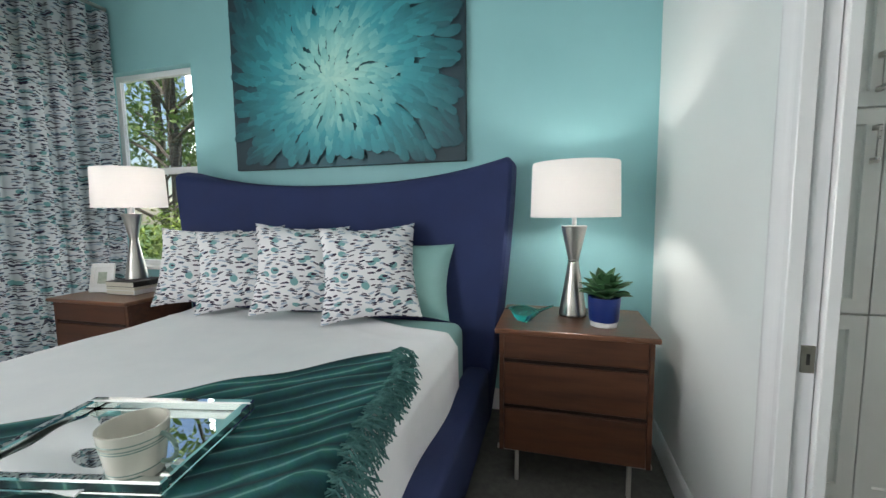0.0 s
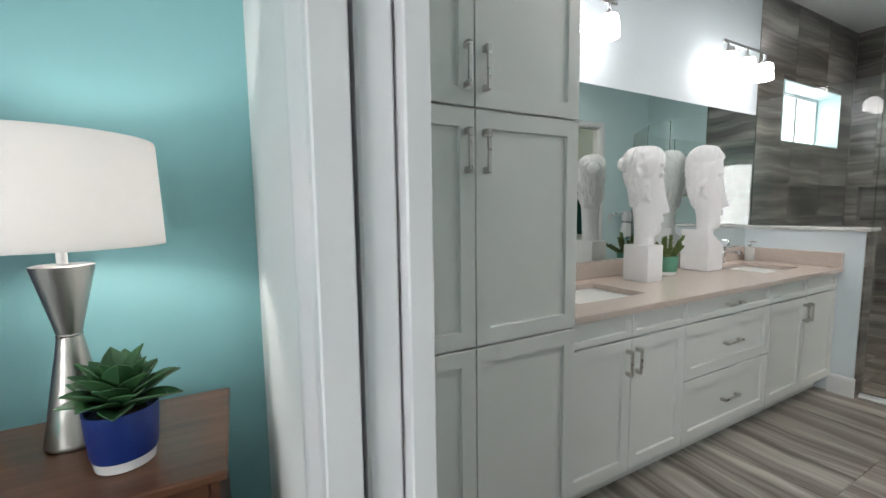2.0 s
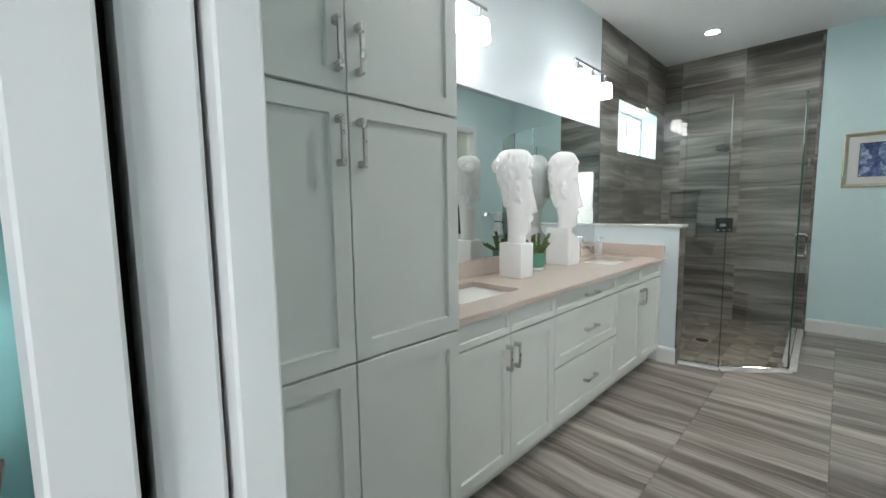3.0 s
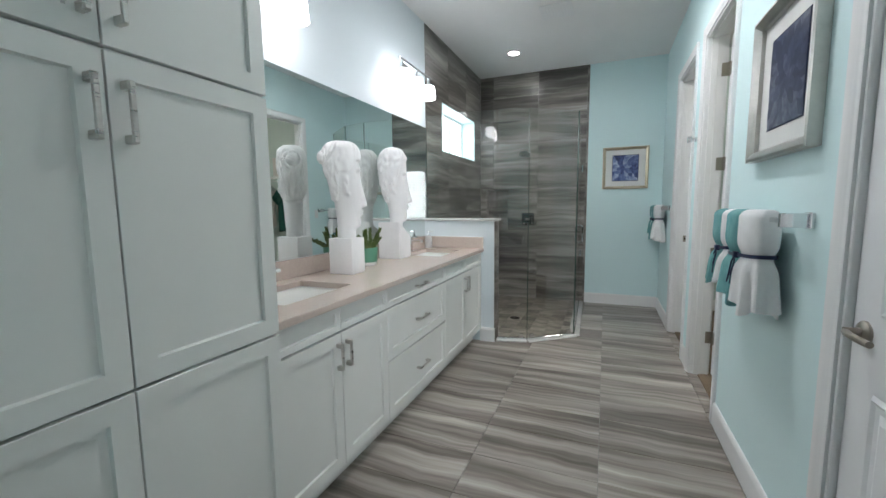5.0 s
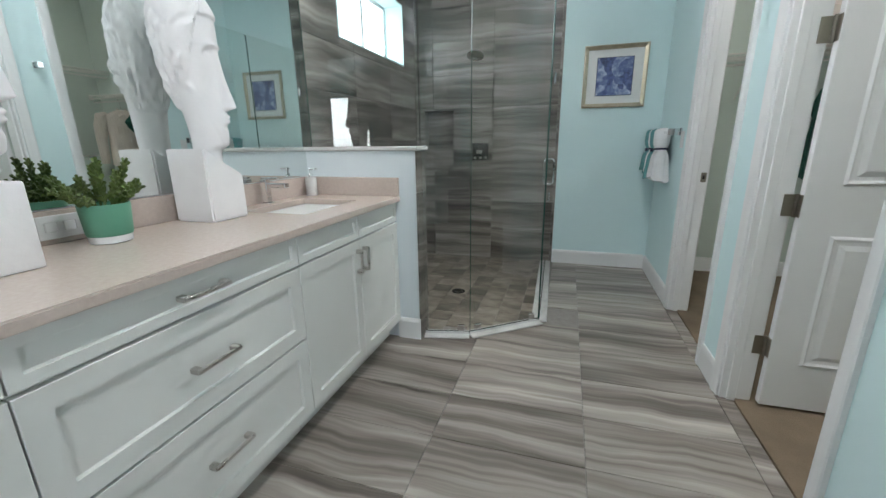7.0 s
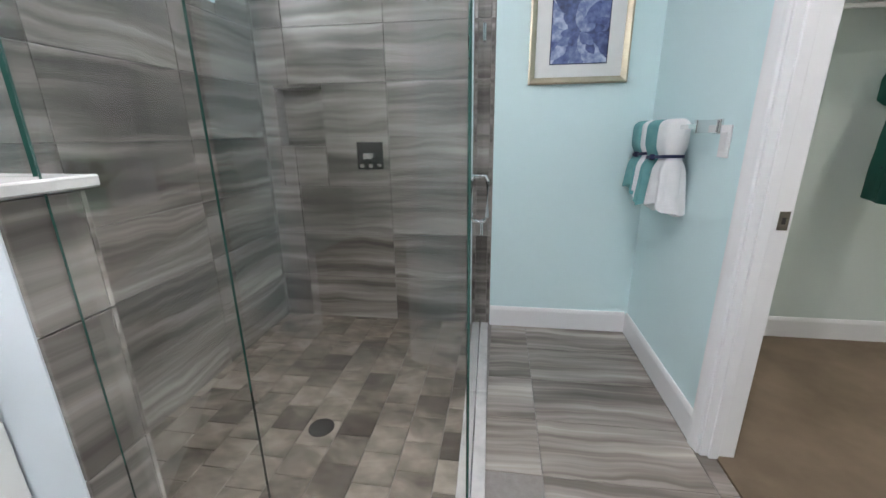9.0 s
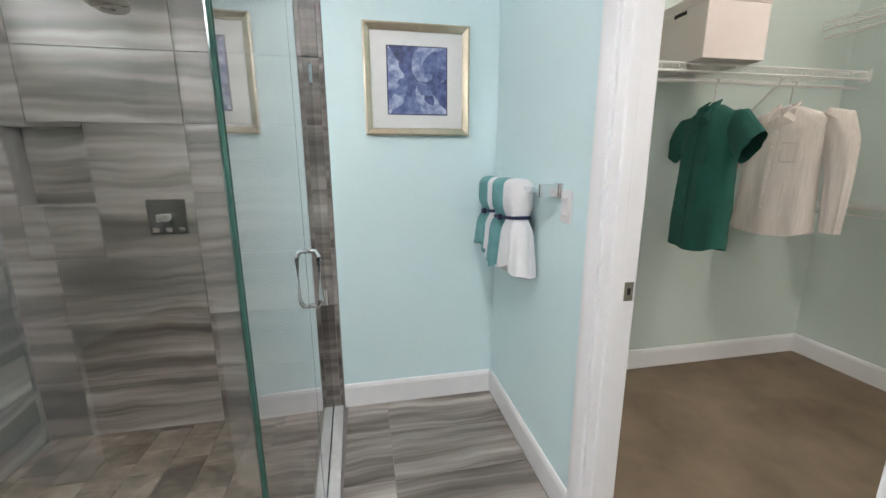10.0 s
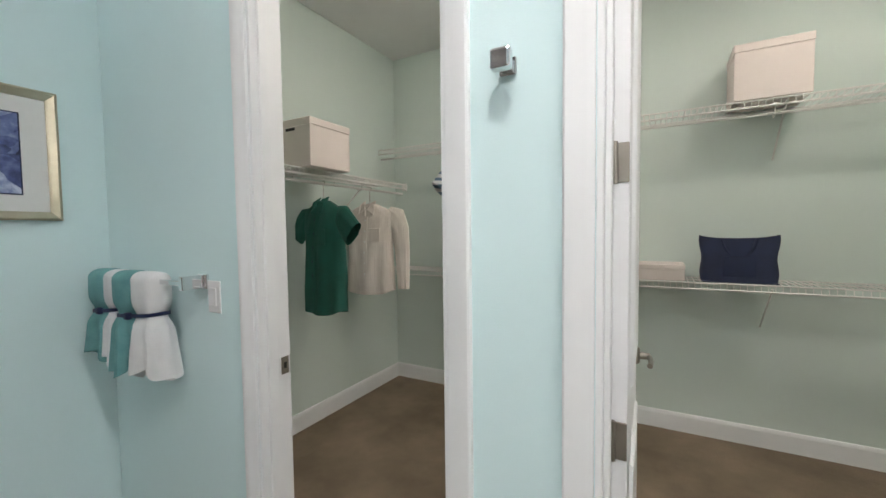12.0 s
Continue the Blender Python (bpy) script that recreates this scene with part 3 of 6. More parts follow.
for x0, x1, y0, y1 in BASINS:
    bs = thing("basin", (x0 + x1) / 2, (y0 + y1) / 2, 0.73, "white rectangular undermount basin set into the worktop", "basin", "basins")
    bm = bmesh.new()
    rings = []
    for ins, z in ((-0.02, CT0 - 0.001), (-0.004, CT0 - 0.001), (0.004, CT0 - 0.02), (0.016, 0.77), (0.035, 0.745), (0.06, 0.735)):
        c = 0.035
        pts = []
        for cx, cy, a0 in ((x1 - ins - c, y1 - ins - c, 0), (x0 + ins + c, y1 - ins - c, 90), (x0 + ins + c, y0 + ins + c, 180), (x1 - ins - c, y0 + ins + c, 270)):
            for k in range(5):
                a = radians(a0 + k * 22.5)
                pts.append((cx + c * math.cos(a), cy + c * math.sin(a), z))
        rings.append([bm.verts.new(p) for p in pts])
    for a, b in zip(rings, rings[1:]):
        for k in range(20):
            bm.faces.new((a[k], a[(k + 1) % 20], b[(k + 1) % 20], b[k]))
    bm.faces.new(rings[-1])
    part("bowl", bm, "ceramic", bs, smooth=True)
    part("drain", lathe([(0.028, 0), (0.028, 0.004), (0.02, 0.006)], ((x0 + x1) / 2, (y0 + y1) / 2, 0.7355), 20), "chrome", bs, "chrome drain")


def faucet(x):
    f = thing("faucet", x, 2.415, CT1, "square chrome single-lever basin faucet on the worktop", "faucet", "faucets")
    part("base", box(x - 0.024, 2.391, CT1, x + 0.024, 2.439, CT1 + 0.008, 0.002), "chrome", f)
    part("body", box(x - 0.018, 2.397, CT1 + 0.008, x + 0.018, 2.433, CT1 + 0.125, 0.003), "chrome", f)
    part("spout", box(x - 0.018, 2.285, CT1 + 0.085, x + 0.018, 2.398, CT1 + 0.105, 0.003), "chrome", f)
    part("lever", box(x - 0.012, 2.335, CT1 + 0.128, x + 0.012, 2.43, CT1 + 0.136, 0.002), "chrome", f)


faucet(2.06)
faucet(3.73)

mir = thing("mirror", 2.92, NORTH, 1.002, "wide frameless wall mirror above the vanity", "mirror")
part("silvered_glass", box(TX1 + 0.004, NORTH - 0.007, 1.003, 4.238, NORTH - 0.0015, 2.058, 0.0012), "mirror", mir)

# ---- shower ----
sh = thing("shower_enclosure", 4.63, 1.07, 0, "frameless clear glass shower enclosure with a hinged door", "shower")
GL = [(4.240, 1.755), (4.300, 1.478), (4.625, 1.072), (5.36, 1.092), (6.098, 1.112)]
GT = 2.17


def pane(name, a, b, z0, z1, gap=0.004, th=0.010, mat="glass"):
    a, b = Vector((*a, 0)), Vector((*b, 0))
    d = (b - a).normalized()
    n = Vector((-d.y, d.x, 0)) * th / 2
    a, b = a + d * gap, b - d * gap
    bm = bmesh.new()
    lo = [bm.verts.new(p + Vector((0, 0, z0))) for p in (a - n, b - n, b + n, a + n)]
    hi = [bm.verts.new(p.co + Vector((0, 0, z1 - z0))) for p in lo]
    bm.faces.new(lo)
    bm.faces.new(hi)
    for k in range(4):
        bm.faces.new((lo[k], lo[(k + 1) % 4], hi[(k + 1) % 4], hi[k]))
    ob = part(name, bm, mat, sh)
    ob.data.materials.append(M["edge"])
    for f in ob.data.polygons:
        if f.area < th * (z1 - z0) * 1.2 and abs(f.normal.z) < 0.5:
            f.material_index = 1
    ob.visible_shadow = False
    return ob


pane("glass_pane", (4.240, NORTH - 0.004), (4.240, 1.755), 1.178, GT)
pane("glass_pane", GL[0], GL[1], 0.03, GT)
pane("glass_pane", GL[1], GL[2], 0.03, GT)
pane("glass_pane", GL[2], GL[3], 0.03, GT)
gdoor = pane("glass_door", GL[3], GL[4], 0.035, GT)
for a, b in ((GL[2], 1),):
    bm = tube([(a[0], a[1], 0.035), (a[0], a[1], GT)], 0.0042, 6)
    part("glass_edge", bm, "edge", sh, "dark green polished glass edge")
for a, b in zip(GL, GL[1:]):
    bm = bmesh.new()
    d = Vector((b[0] - a[0], b[1] - a[1], 0))
    ang = math.atan2(d.y, d.x)
    box(0, -0.056, 0.0, d.length, 0.05, 0.012, 0.003, bm=bm, m=Matrix.Translation((*a, 0)) @ Matrix.Rotation(ang, 4, "Z"))
    part("sill", bm, "marble", sh, "pale stone sill under the glass")
    part("channel", box(0, -0.009, 0.0125, d.length, 0.009, 0.028, 0.001, m=Matrix.Translation((*a, 0)) @ Matrix.Rotation(ang, 4, "Z")), "chrome", sh, "chrome channel")
for s in (-1, 1):
    hx, hy, z0, z1 = 5.41, 1.0933 + s * 0.006, 0.857, 1.055
    off = s * 0.034
    pts = [(hx, hy, z0)] + [(hx, hy + off * (1 - math.cos(radians(k))), z0) for k in (40, 70)] + [(hx, hy + off, z0 + 0.02), (hx, hy + off, z1 - 0.02)] + [(hx, hy + off * (1 - math.cos(radians(k))), z1) for k in (70, 40)] + [(hx, hy, z1)]
    part("door_handle", tube(pts, 0.0085, 10), "chrome", gdoor, "chrome D-shaped pull", smooth=True)
for z in (0.67, 1.75):
    bm = box(6.045, 1.098, z - 0.045, 6.1, 1.126, z + 0.045, 0.003)
    part("hinge", bm, "chrome", gdoor, "chrome glass hinge")
for x, y, r in ((4.29, 1.53, 100), (4.34, 1.435, -51), (4.585, 1.12, -51)):
    part("clamp", box(-0.022, -0.011, 0.029, 0.022, 0.011, 0.07, 0.002, m=Matrix.Translation((x, y, 0)) @ Matrix.Rotation(radians(r), 4, "Z")), "chrome", sh, "chrome glass clamp")

valve = thing("shower_valve", EAST, 1.8, 1.1, "square chrome shower valve on the tiled wall", "shower valve")
part("plate", box(EAST - 0.010, 1.72, 1.02, EAST - 0.0005, 1.885, 1.185, 0.002), "gunmetal", valve)
part("knob", box(EAST - 0.055, 1.782, 1.085, EAST - 0.010, 1.832, 1.118, 0.003), "steel", valve)
part("lever", box(EAST - 0.06, 1.80, 1.05, EAST - 0.045, 1.814, 1.09, 0.002), "gunmetal", valve)
for k in (1.745, 1.80, 1.855):
    part("button", box(EAST - 0.018, k - 0.012, 1.032, EAST - 0.010, k + 0.012, 1.052, 0.002), "steel", valve)

head = thing("shower", EAST, 1.82, 2.05, "round dark chrome shower head on a bent arm", "shower head")
part("arm", tube([(EAST - 0.001, 1.82, 2.06), (EAST - 0.06, 1.82, 2.07), (EAST - 0.12, 1.82, 2.05), (EAST - 0.17, 1.82, 1.99)], 0.010, 10), "chrome", head, smooth=True)
bm = lathe([(0.014, 0.03), (0.02, 0.02), (0.075, 0.0), (0.078, -0.012), (0.07, -0.016)], (0, 0, 0), 28)
bmesh.ops.transform(bm, matrix=pose(EAST - 0.19, 1.82, 1.965, 0, 22, 0), verts=bm.verts[:])
part("spray_plate", bm, "steel", head, smooth=True)
solo("floor_drain", lathe([(0.055, 0), (0.055, 0.004), (0.045, 0.005), (0.012, 0.003)], (5.03, 1.745, 0.0035), 28), "gunmetal", "round dark metal floor drain in the shower", "drain", smooth=True)

# shower window
w1 = thing("window_1", 5.22, NORTH + 0.1, WIN[2], "high white-framed shower window with frosted daylight", "window")
w1["kind"] = "structure"
X0, X1, Z0, Z1 = WIN
for nm, a in (("window_frame", (X0, Z0, X1, Z0 + 0.035)), ("window_frame", (X0, Z1 - 0.035, X1, Z1)), ("window_frame", (X0, Z0 + 0.035, X0 + 0.035, Z1 - 0.035)), ("window_frame", (X1 - 0.035, Z0 + 0.035, X1, Z1 - 0.035))):
    part(nm, box(a[0], NORTH + 0.165, a[1], a[2], NORTH + 0.199, a[3], 0.003), "trim", w1)
part("window_frame", box((X0 + X1) / 2 + 0.10, NORTH + 0.168, Z0 + 0.035, (X0 + X1) / 2 + 0.14, NORTH + 0.196, Z1 - 0.035, 0.003), "trim", w1)
pn = part("window_pane", box(X0 + 0.035, NORTH + 0.18, Z0 + 0.035, X1 - 0.035, NORTH + 0.186, Z1 - 0.035), glow("bright_frosted_pane", (0.95, 0.98, 1.0), 2.4), w1, "frosted glass bright with daylight")
for nm, a in (("reveal", (X0 + 0.0, NORTH - 0.01, Z0 - 0.004, X1, NORTH + 0.164, Z0 + 0.006)), ("reveal", (X0, NORTH - 0.01, Z1 - 0.006, X1, NORTH + 0.164, Z1 + 0.004)), ("reveal", (X0 - 0.004, NORTH - 0.01, Z0 + 0.006, X0 + 0.006, NORTH + 0.164, Z1 - 0.006)), ("reveal", (X1 - 0.006, NORTH - 0.01, Z0 + 0.006, X1 + 0.004, NORTH + 0.164, Z1 - 0.006))):
    part(nm, box(*a), "aqua", w1)

# vanity lights
# strong lens of the two downlights added as fill
M["lens"] = glow("added_fill_lens", (1, 0.985, 0.97), 360.0)
M["shower_lens"] = glow("lit_shower_lens", (1, 0.97, 0.93), 60.0)
M["shadeglass"] = glow("lit_opal_glass", (1.0, 0.985, 0.985), 6.5)
for cx in (2.10, 3.785):
    vl = thing("vanity_light", cx, NORTH, 2.43, "three-lamp chrome bar light with opal glass shades above the mirror", "wall lamp", "vanity lights")
    part("wall_plate", box(cx - 0.06, NORTH - 0.022, 2.40, cx + 0.06, NORTH - 0.001, 2.52, 0.003), "chrome", vl)
    part("bar", box(cx - 0.31, NORTH - 0.14, 2.448, cx + 0.31, NORTH - 0.12, 2.468, 0.002), "chrome", vl)
    part("arm", box(cx - 0.012, NORTH - 0.12, 2.45, cx + 0.012, NORTH - 0.02, 2.466, 0.002), "chrome", vl)
    for k in (-1, 0, 1):
        sx, sy = cx + k * 0.25, NORTH - 0.13
        part("lamp_holder", lathe([(0.012, 0.06), (0.012, 0.02), (0.026, 0.015), (0.026, 0.0)], (sx, sy, 2.388), 16), "chrome", vl, smooth=True)
        part("shade", lathe([(0.03, 0.0), (0.05, -0.008), (0.056, -0.03), (0.062, -0.12), (0.057, -0.12), (0.05, -0.03), (0.028, -0.005)], (sx, sy, 2.389), 24, cap=False), "shadeglass", vl, "lit opal glass shade", smooth=True)

# first one belongs to the shower; the other two are added, unseen fill
for DX, DY in ((5.34, 1.85), (3.85, 1.0), (2.75, 1.0)):
    dl = thing("downlight", DX, DY, CEIL, "round white recessed downlight, lit; one over the shower, two added unseen as fill", "ceiling lamp", "recessed downlights")
    part("trim_ring", lathe([(0.085, 0), (0.085, -0.006), (0.06, -0.008), (0.058, -0.001)], (DX, DY, CEIL), 32, cap=False), "trim", dl, smooth=True)
    part("lens", lathe([(0.06, -0.001), (0.05, -0.003), (0.01, -0.004)], (DX, DY, CEIL), 32), "shower_lens" if DX > 5 else "lens", dl)

# ---- bedroom ----
M["navy"] = surf("navy_upholstery", (0.012, 0.022, 0.085), (0.017, 0.03, 0.105), 5, 0.9, bump=0.5, grain=500)
M["mint"] = surf("mint_cotton", (0.21, 0.40, 0.38), (0.24, 0.44, 0.42), 7, 0.85, bump=0.25, grain=400)
M["coverlet"] = surf("white_cotton_coverlet", (0.80, 0.815, 0.83), (0.85, 0.86, 0.87), 6, 0.9, bump=0.3, grain=320)
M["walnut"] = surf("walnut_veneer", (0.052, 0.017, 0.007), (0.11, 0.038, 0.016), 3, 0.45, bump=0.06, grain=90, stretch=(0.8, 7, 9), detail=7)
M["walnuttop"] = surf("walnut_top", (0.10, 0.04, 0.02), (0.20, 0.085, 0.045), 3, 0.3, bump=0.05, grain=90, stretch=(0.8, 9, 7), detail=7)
M["satin"] = surf("satin_nickel", (0.62, 0.59, 0.54), (0.68, 0.65, 0.60), 8, 0.45, 0.7, 0.05)
# very dark brown, the shade between drawers put into the colour
M["gap"] = surf("gap_shade_brown", (0.015, 0.006, 0.003), (0.02, 0.009, 0.005), 8, 0.8)
M["print"] = leafy("leaf_print_cotton", (0.74, 0.74, 0.75), 12.5, 0, 2, 0.86)
M["curtaincloth"] = leafy("leaf_print_curtain", (0.66, 0.68, 0.70), 15.0, 1, 2, 0.95, 0.45)
M["darkbook"] = surf("dark_book_cloth", (0.02, 0.018, 0.02), (0.035, 0.03, 0.03), 9, 0.6)
M["paper"] = surf("cream_paper", (0.62, 0.58, 0.48), (0.68, 0.64, 0.55), 40, 0.8, stretch=(1, 1, 20))
M["white"] = surf("white_lacquer", (0.74, 0.74, 0.73), (0.78, 0.78, 0.77), 4, 0.4)
M["leaf"] = surf("waxy_green_leaf", (0.025, 0.09, 0.035), (0.06, 0.16, 0.06), 14, 0.4)
M["soil"] = surf("dark_soil", (0.03, 0.022, 0.015), (0.05, 0.038, 0.028), 60, 1.0, bump=0.8)
M["bluepot"] = surf("cobalt_glaze", (0.006, 0.025, 0.16), (0.01, 0.035, 0.20), 6, 0.35)
M["tealglass"] = glass("teal_art_glass", (0.05, 0.62, 0.55), 0.03)

# headboard outline: dipping top, tips drawn up, sides tapering to the floor
HC, HW = -1.40, 1.17


def head_half(z):
    return HW - 0.15 * max(0.0, 1 - z / 1.5) ** 1.3


bed = thing("bed", HC, 1.15, 0, "navy upholstered king bed with a swooping winged headboard", "bed")
N_U, N_V = 56, 20


def head_point(u, v, back):
    """u across from -1 to 1, v from floor to top edge."""
    top = 1.462 + 0.135 * abs(u) ** 2.4
    if abs(u) > 0.955:
        top -= 0.06 * ((abs(u) - 0.955) / 0.045) ** 2
    z = 0.03 + v * (top - 0.03)
    x = HC + u * head_half(z)
    soft = min(1.0, (1 - abs(u)) / 0.03, (1 - v) / 0.03 + 0.0)
    soft = math.sqrt(max(0.0, 1 - (1 - soft) ** 2))
    front = 2.215 - 0.085 * abs(u) ** 5
    mid, half = (front + 2.40) / 2, (2.40 - front) / 2
    return (x, mid + (half if back else -half) * (0.35 + 0.65 * soft), z)


bm = bmesh.new()
us = [-1 + 2 * i / N_U for i in range(N_U + 1)]
us = sorted(set(us + [-0.99, -0.975, 0.975, 0.99, -0.955, 0.955]))
vvs = [j / N_V for j in range(N_V + 1)] + [0.975, 0.99]
vvs = sorted(set(vvs))
sheets = [[[bm.verts.new(head_point(u, v, back)) for v in vvs] for u in us] for back in (False, True)]
for g in sheets:
    for i in range(len(us) - 1):
        for j in range(len(vvs) - 1):
            bm.faces.new((g[i][j], g[i + 1][j], g[i + 1][j + 1], g[i][j + 1]))
f, b = sheets
for i in range(len(us) - 1):
    bm.faces.new((f[i][-1], f[i + 1][-1], b[i + 1][-1], b[i][-1]))
    bm.faces.new((f[i][0], f[i + 1][0], b[i + 1][0], b[i][0]))
for i in (0, -1):
    for j in range(len(vvs) - 1):
        bm.faces.new((f[i][j], f[i][j + 1], b[i][j + 1], b[i][j]))
part("headboard", bm, "navy", bed, smooth=True)
for nm, bx in (("side_rail", (-0.50, 0.06, 0.06, -0.362, 2.14, 0.40)), ("side_rail", (-2.44, 0.06, 0.06, -2.30, 2.14, 0.40)), ("foot_rail", (-2.299, 0.03, 0.06, -0.501, 0.15, 0.40))):
    part(nm, box(*bx, 0.035, 4), "navy", bed, smooth=True)
for x in (-0.44, -2.36):
    for y in (0.12, 2.0):
        part("leg", box(x - 0.03, y - 0.03, 0, x + 0.03, y + 0.03, 0.07, 0.004), "darkbook", bed)

mattress = solo("mattress", box(-2.30, 0.155, 0.30, -0.502, 2.12, 0.662, 0.06, 5), "mint", "thick mattress in a mint green fitted sheet on the bed", "mattress", smooth=True)


def wr(x, y, s=1.0):
    return noise.noise((x * 2.2, y * 2.2, 3.1)) * 0.007 * s + noise.noise((x * 7, y * 5, 1.0)) * 0.0025 * s


def coverlet_point(u, v):
    y = 0.10 + v * (1.77 + 0.17 * ease((0.80 - u) / 0.25))
    path = [(-2.335, 0.38), (-2.325, 0.60), (-2.29, 0.668), (-2.2, 0.678), (-0.64, 0.678), (-0.53, 0.668), (-0.475, 0.60), (-0.468, 0.45), (-0.462, 0.365)]
    lens = [0.0]
    for (a, b), (c, d) in zip(path, path[1:]):
        lens.append(lens[-1] + math.hypot(c - a, d - b))
    s = u * lens[-1]
    k = max(i for i in range(len(lens) - 1) if lens[i] <= s + 1e-9)
    t = (s - lens[k]) / (lens[k + 1] - lens[k])
    x, z = path[k][0] + t * (path[k + 1][0] - path[k][0]), path[k][1] + t * (path[k + 1][1] - path[k][1])
    if z < 0.62 and x > -1:
        x += 0.010 * math.sin(y * 9) * (0.66 - z) / 0.3
        z += 0.012 * math.sin(y * 5 + 1) * (0.66 - z) / 0.3
    hem = 0.010 * bell(v - 0.985, 0.017) + 0.006 * bell(v - 0.89, 0.007)
    return (x, y + (0.02 * math.sin(x * 4)), z + wr(x, y) + hem)


solo("coverlet", thicken(grid(120, 70, coverlet_point), 0.010), "coverlet", "white cotton coverlet spread over the bed and hanging down its side", "bedspread", smooth=True)


def throw_point(u, v):
    A, U, V = (-0.655, 1.48), (-1.55, -1.42), (0.24, -0.93)
    x, y = A[0] + u * U[0] + v * V[0] * 1.1, A[1] + u * U[1] + v * V[1] * 1.1
    x += 0.03 * math.sin(v * 7) * (1 - u)
    ridge = 0.006 * math.sin((v + 0.03 * math.sin(u * 9) + 0.05 * noise.noise((u * 3, v * 3, 5))) * 70)
    z = 0.698 + ridge + 0.014 * noise.noise((x * 3.5, y * 3.5, 9.0))
    if x > -0.56:
        z -= (x + 0.56) ** 2 * 6 + (x + 0.56) * 0.35
    return (x, max(y, -0.05), max(z, 0.44) if x > -0.6 else z)


def throw_material():
    m, nt, b = _nodes("teal_striped_throw")
    co = nt.nodes.new("ShaderNodeUVMap")
    w = _add(nt, "ShaderNodeTexWave", Scale=4.6, Distortion=4.0, Detail=3.0)
    w.inputs["Detail Scale"].default_value = 1.2
    w.bands_direction = "Y"
    nt.links.new(co.outputs[0], w.inputs["Vector"])
    r = _ramp(nt, [(0.0, (0.005, 0.045, 0.055)), (0.45, (0.012, 0.095, 0.10)), (0.80, (0.016, 0.13, 0.13)), (0.965, (0.03, 0.17, 0.165)), (1.0, (0.16, 0.38, 0.35))])
    nt.links.new(w.outputs["Fac"], r.inputs[0])
    n = _add(nt, "ShaderNodeTexNoise", Scale=60.0, Detail=4.0)
    mx = nt.nodes.new("ShaderNodeMixRGB")
    mx.blend_type = "MULTIPLY"
    mx.inputs["Fac"].default_value = 0.5
    nt.links.new(r.outputs[0], mx.inputs["Color1"])
    nt.links.new(n.outputs["Color"], mx.inputs["Color2"])
    nt.links.new(mx.outputs[0], b.inputs["Base Color"])
    _bump(nt, b, n.outputs["Fac"], 0.7, 0.006)
    b.inputs["Roughness"].default_value = 0.95
    return m


M["throw"] = throw_material()
throw = thing("throw_blanket", -1.1, 0.8, 0.69, "dark teal ribbed throw blanket with frayed fringe across the bed", "blanket")
bm = grid(60, 120, throw_point)
uvl = bm.loops.layers.uv.new("UVMap")
bm.verts.index_update()
for fc in bm.faces:
    for lp in fc.loops:
        k = lp.vert.index
        lp[uvl].uv = ((k // 121) / 60, (k % 121) / 120)
part("weave", thicken(bm, 0.008), "throw", throw, smooth=True)
rnd = random.Random(4)
bm = bmesh.new()
for k in range(620):
    v = rnd.random() * 1.0
    p = Vector(throw_point(0.0 + rnd.random() * 0.015, v))
    out = Vector((0.055 + rnd.random() * 0.04, 0.012 * rnd.uniform(-3, 3), rnd.uniform(-0.02, 0.02)))
    pts = [p + Vector((0, 0, 0.004)), p + out * 0.4 + Vector((0, rnd.uniform(-0.012, 0.012), 0.012)), p + out * 0.8 + Vector((0, rnd.uniform(-0.02, 0.02), -0.004)), p + out + Vector((0, rnd.uniform(-0.02, 0.02), -0.03))]
    tube(pts, 0.0022, 4, bm)
part("fringe", bm, surf("teal_fringe", (0.006, 0.06, 0.065), (0.09, 0.24, 0.22), 30, 0.95), throw, "frayed teal fringe")


def cushion(name, w, h, t, mat, label, group, m):
    """A plump square pillow in its own x (width) and z (height), base on z = 0."""
    ob = new(name)
    ob.matrix_basis = m
    WM[ob.name] = m.copy()
    tagged(ob, label, "pillow", group)
    bm = bmesh.new()
    n = 22
    for side in (-1, 1):
        vs = []
        for i in range(n + 1):
            row = []
            for j in range(n + 1):
                u, v = -1 + 2 * i / n, -1 + 2 * j / n
                pinch_u = 1 - 0.11 * (1 - v * v) * abs(u) ** 3
                pinch_v = 1 - 0.11 * (1 - u * u) * abs(v) ** 3
                fat = ((1 - abs(u) ** 2.6) * (1 - abs(v) ** 2.6)) ** 0.55
                wob = 0.012 * noise.noise((u * 2 + w * 31, v * 2, side * 3.0 + m.translation.x)) * fat
                row.append(bm.verts.new((u * w / 2 * pinch_u, side * (t / 2 * fat + wob), (v * pinch_v + 1) * h / 2)))
            vs.append(row)
        for i in range(n):
            for j in range(n):
                bm.faces.new((vs[i][j], vs[i + 1][j], vs[i + 1][j + 1], vs[i][j + 1]))
    bmesh.ops.remove_doubles(bm, verts=bm.verts[:], dist=0.0006)
    part("cover", bm, mat, ob, smooth=True, local=True)
    bm = bmesh.new()
    loop = []
    for k in range(4 * 12):
        q, f = divmod(k, 12)
        a = -1 + 2 * f / 12
        u, v = ((a, -1), (1, a), (-a, 1), (-1, -a))[q]
        pu, pv = 1 - 0.11 * (1 - v * v) * abs(u) ** 3, 1 - 0.11 * (1 - u * u) * abs(v) ** 3
        loop.append((u * w / 2 * pu, 0, (v * pv + 1) * h / 2))
    tube(loop + loop[:1], 0.0035, 5, bm)
    part("piping", bm, mat, ob, local=True)
    return ob


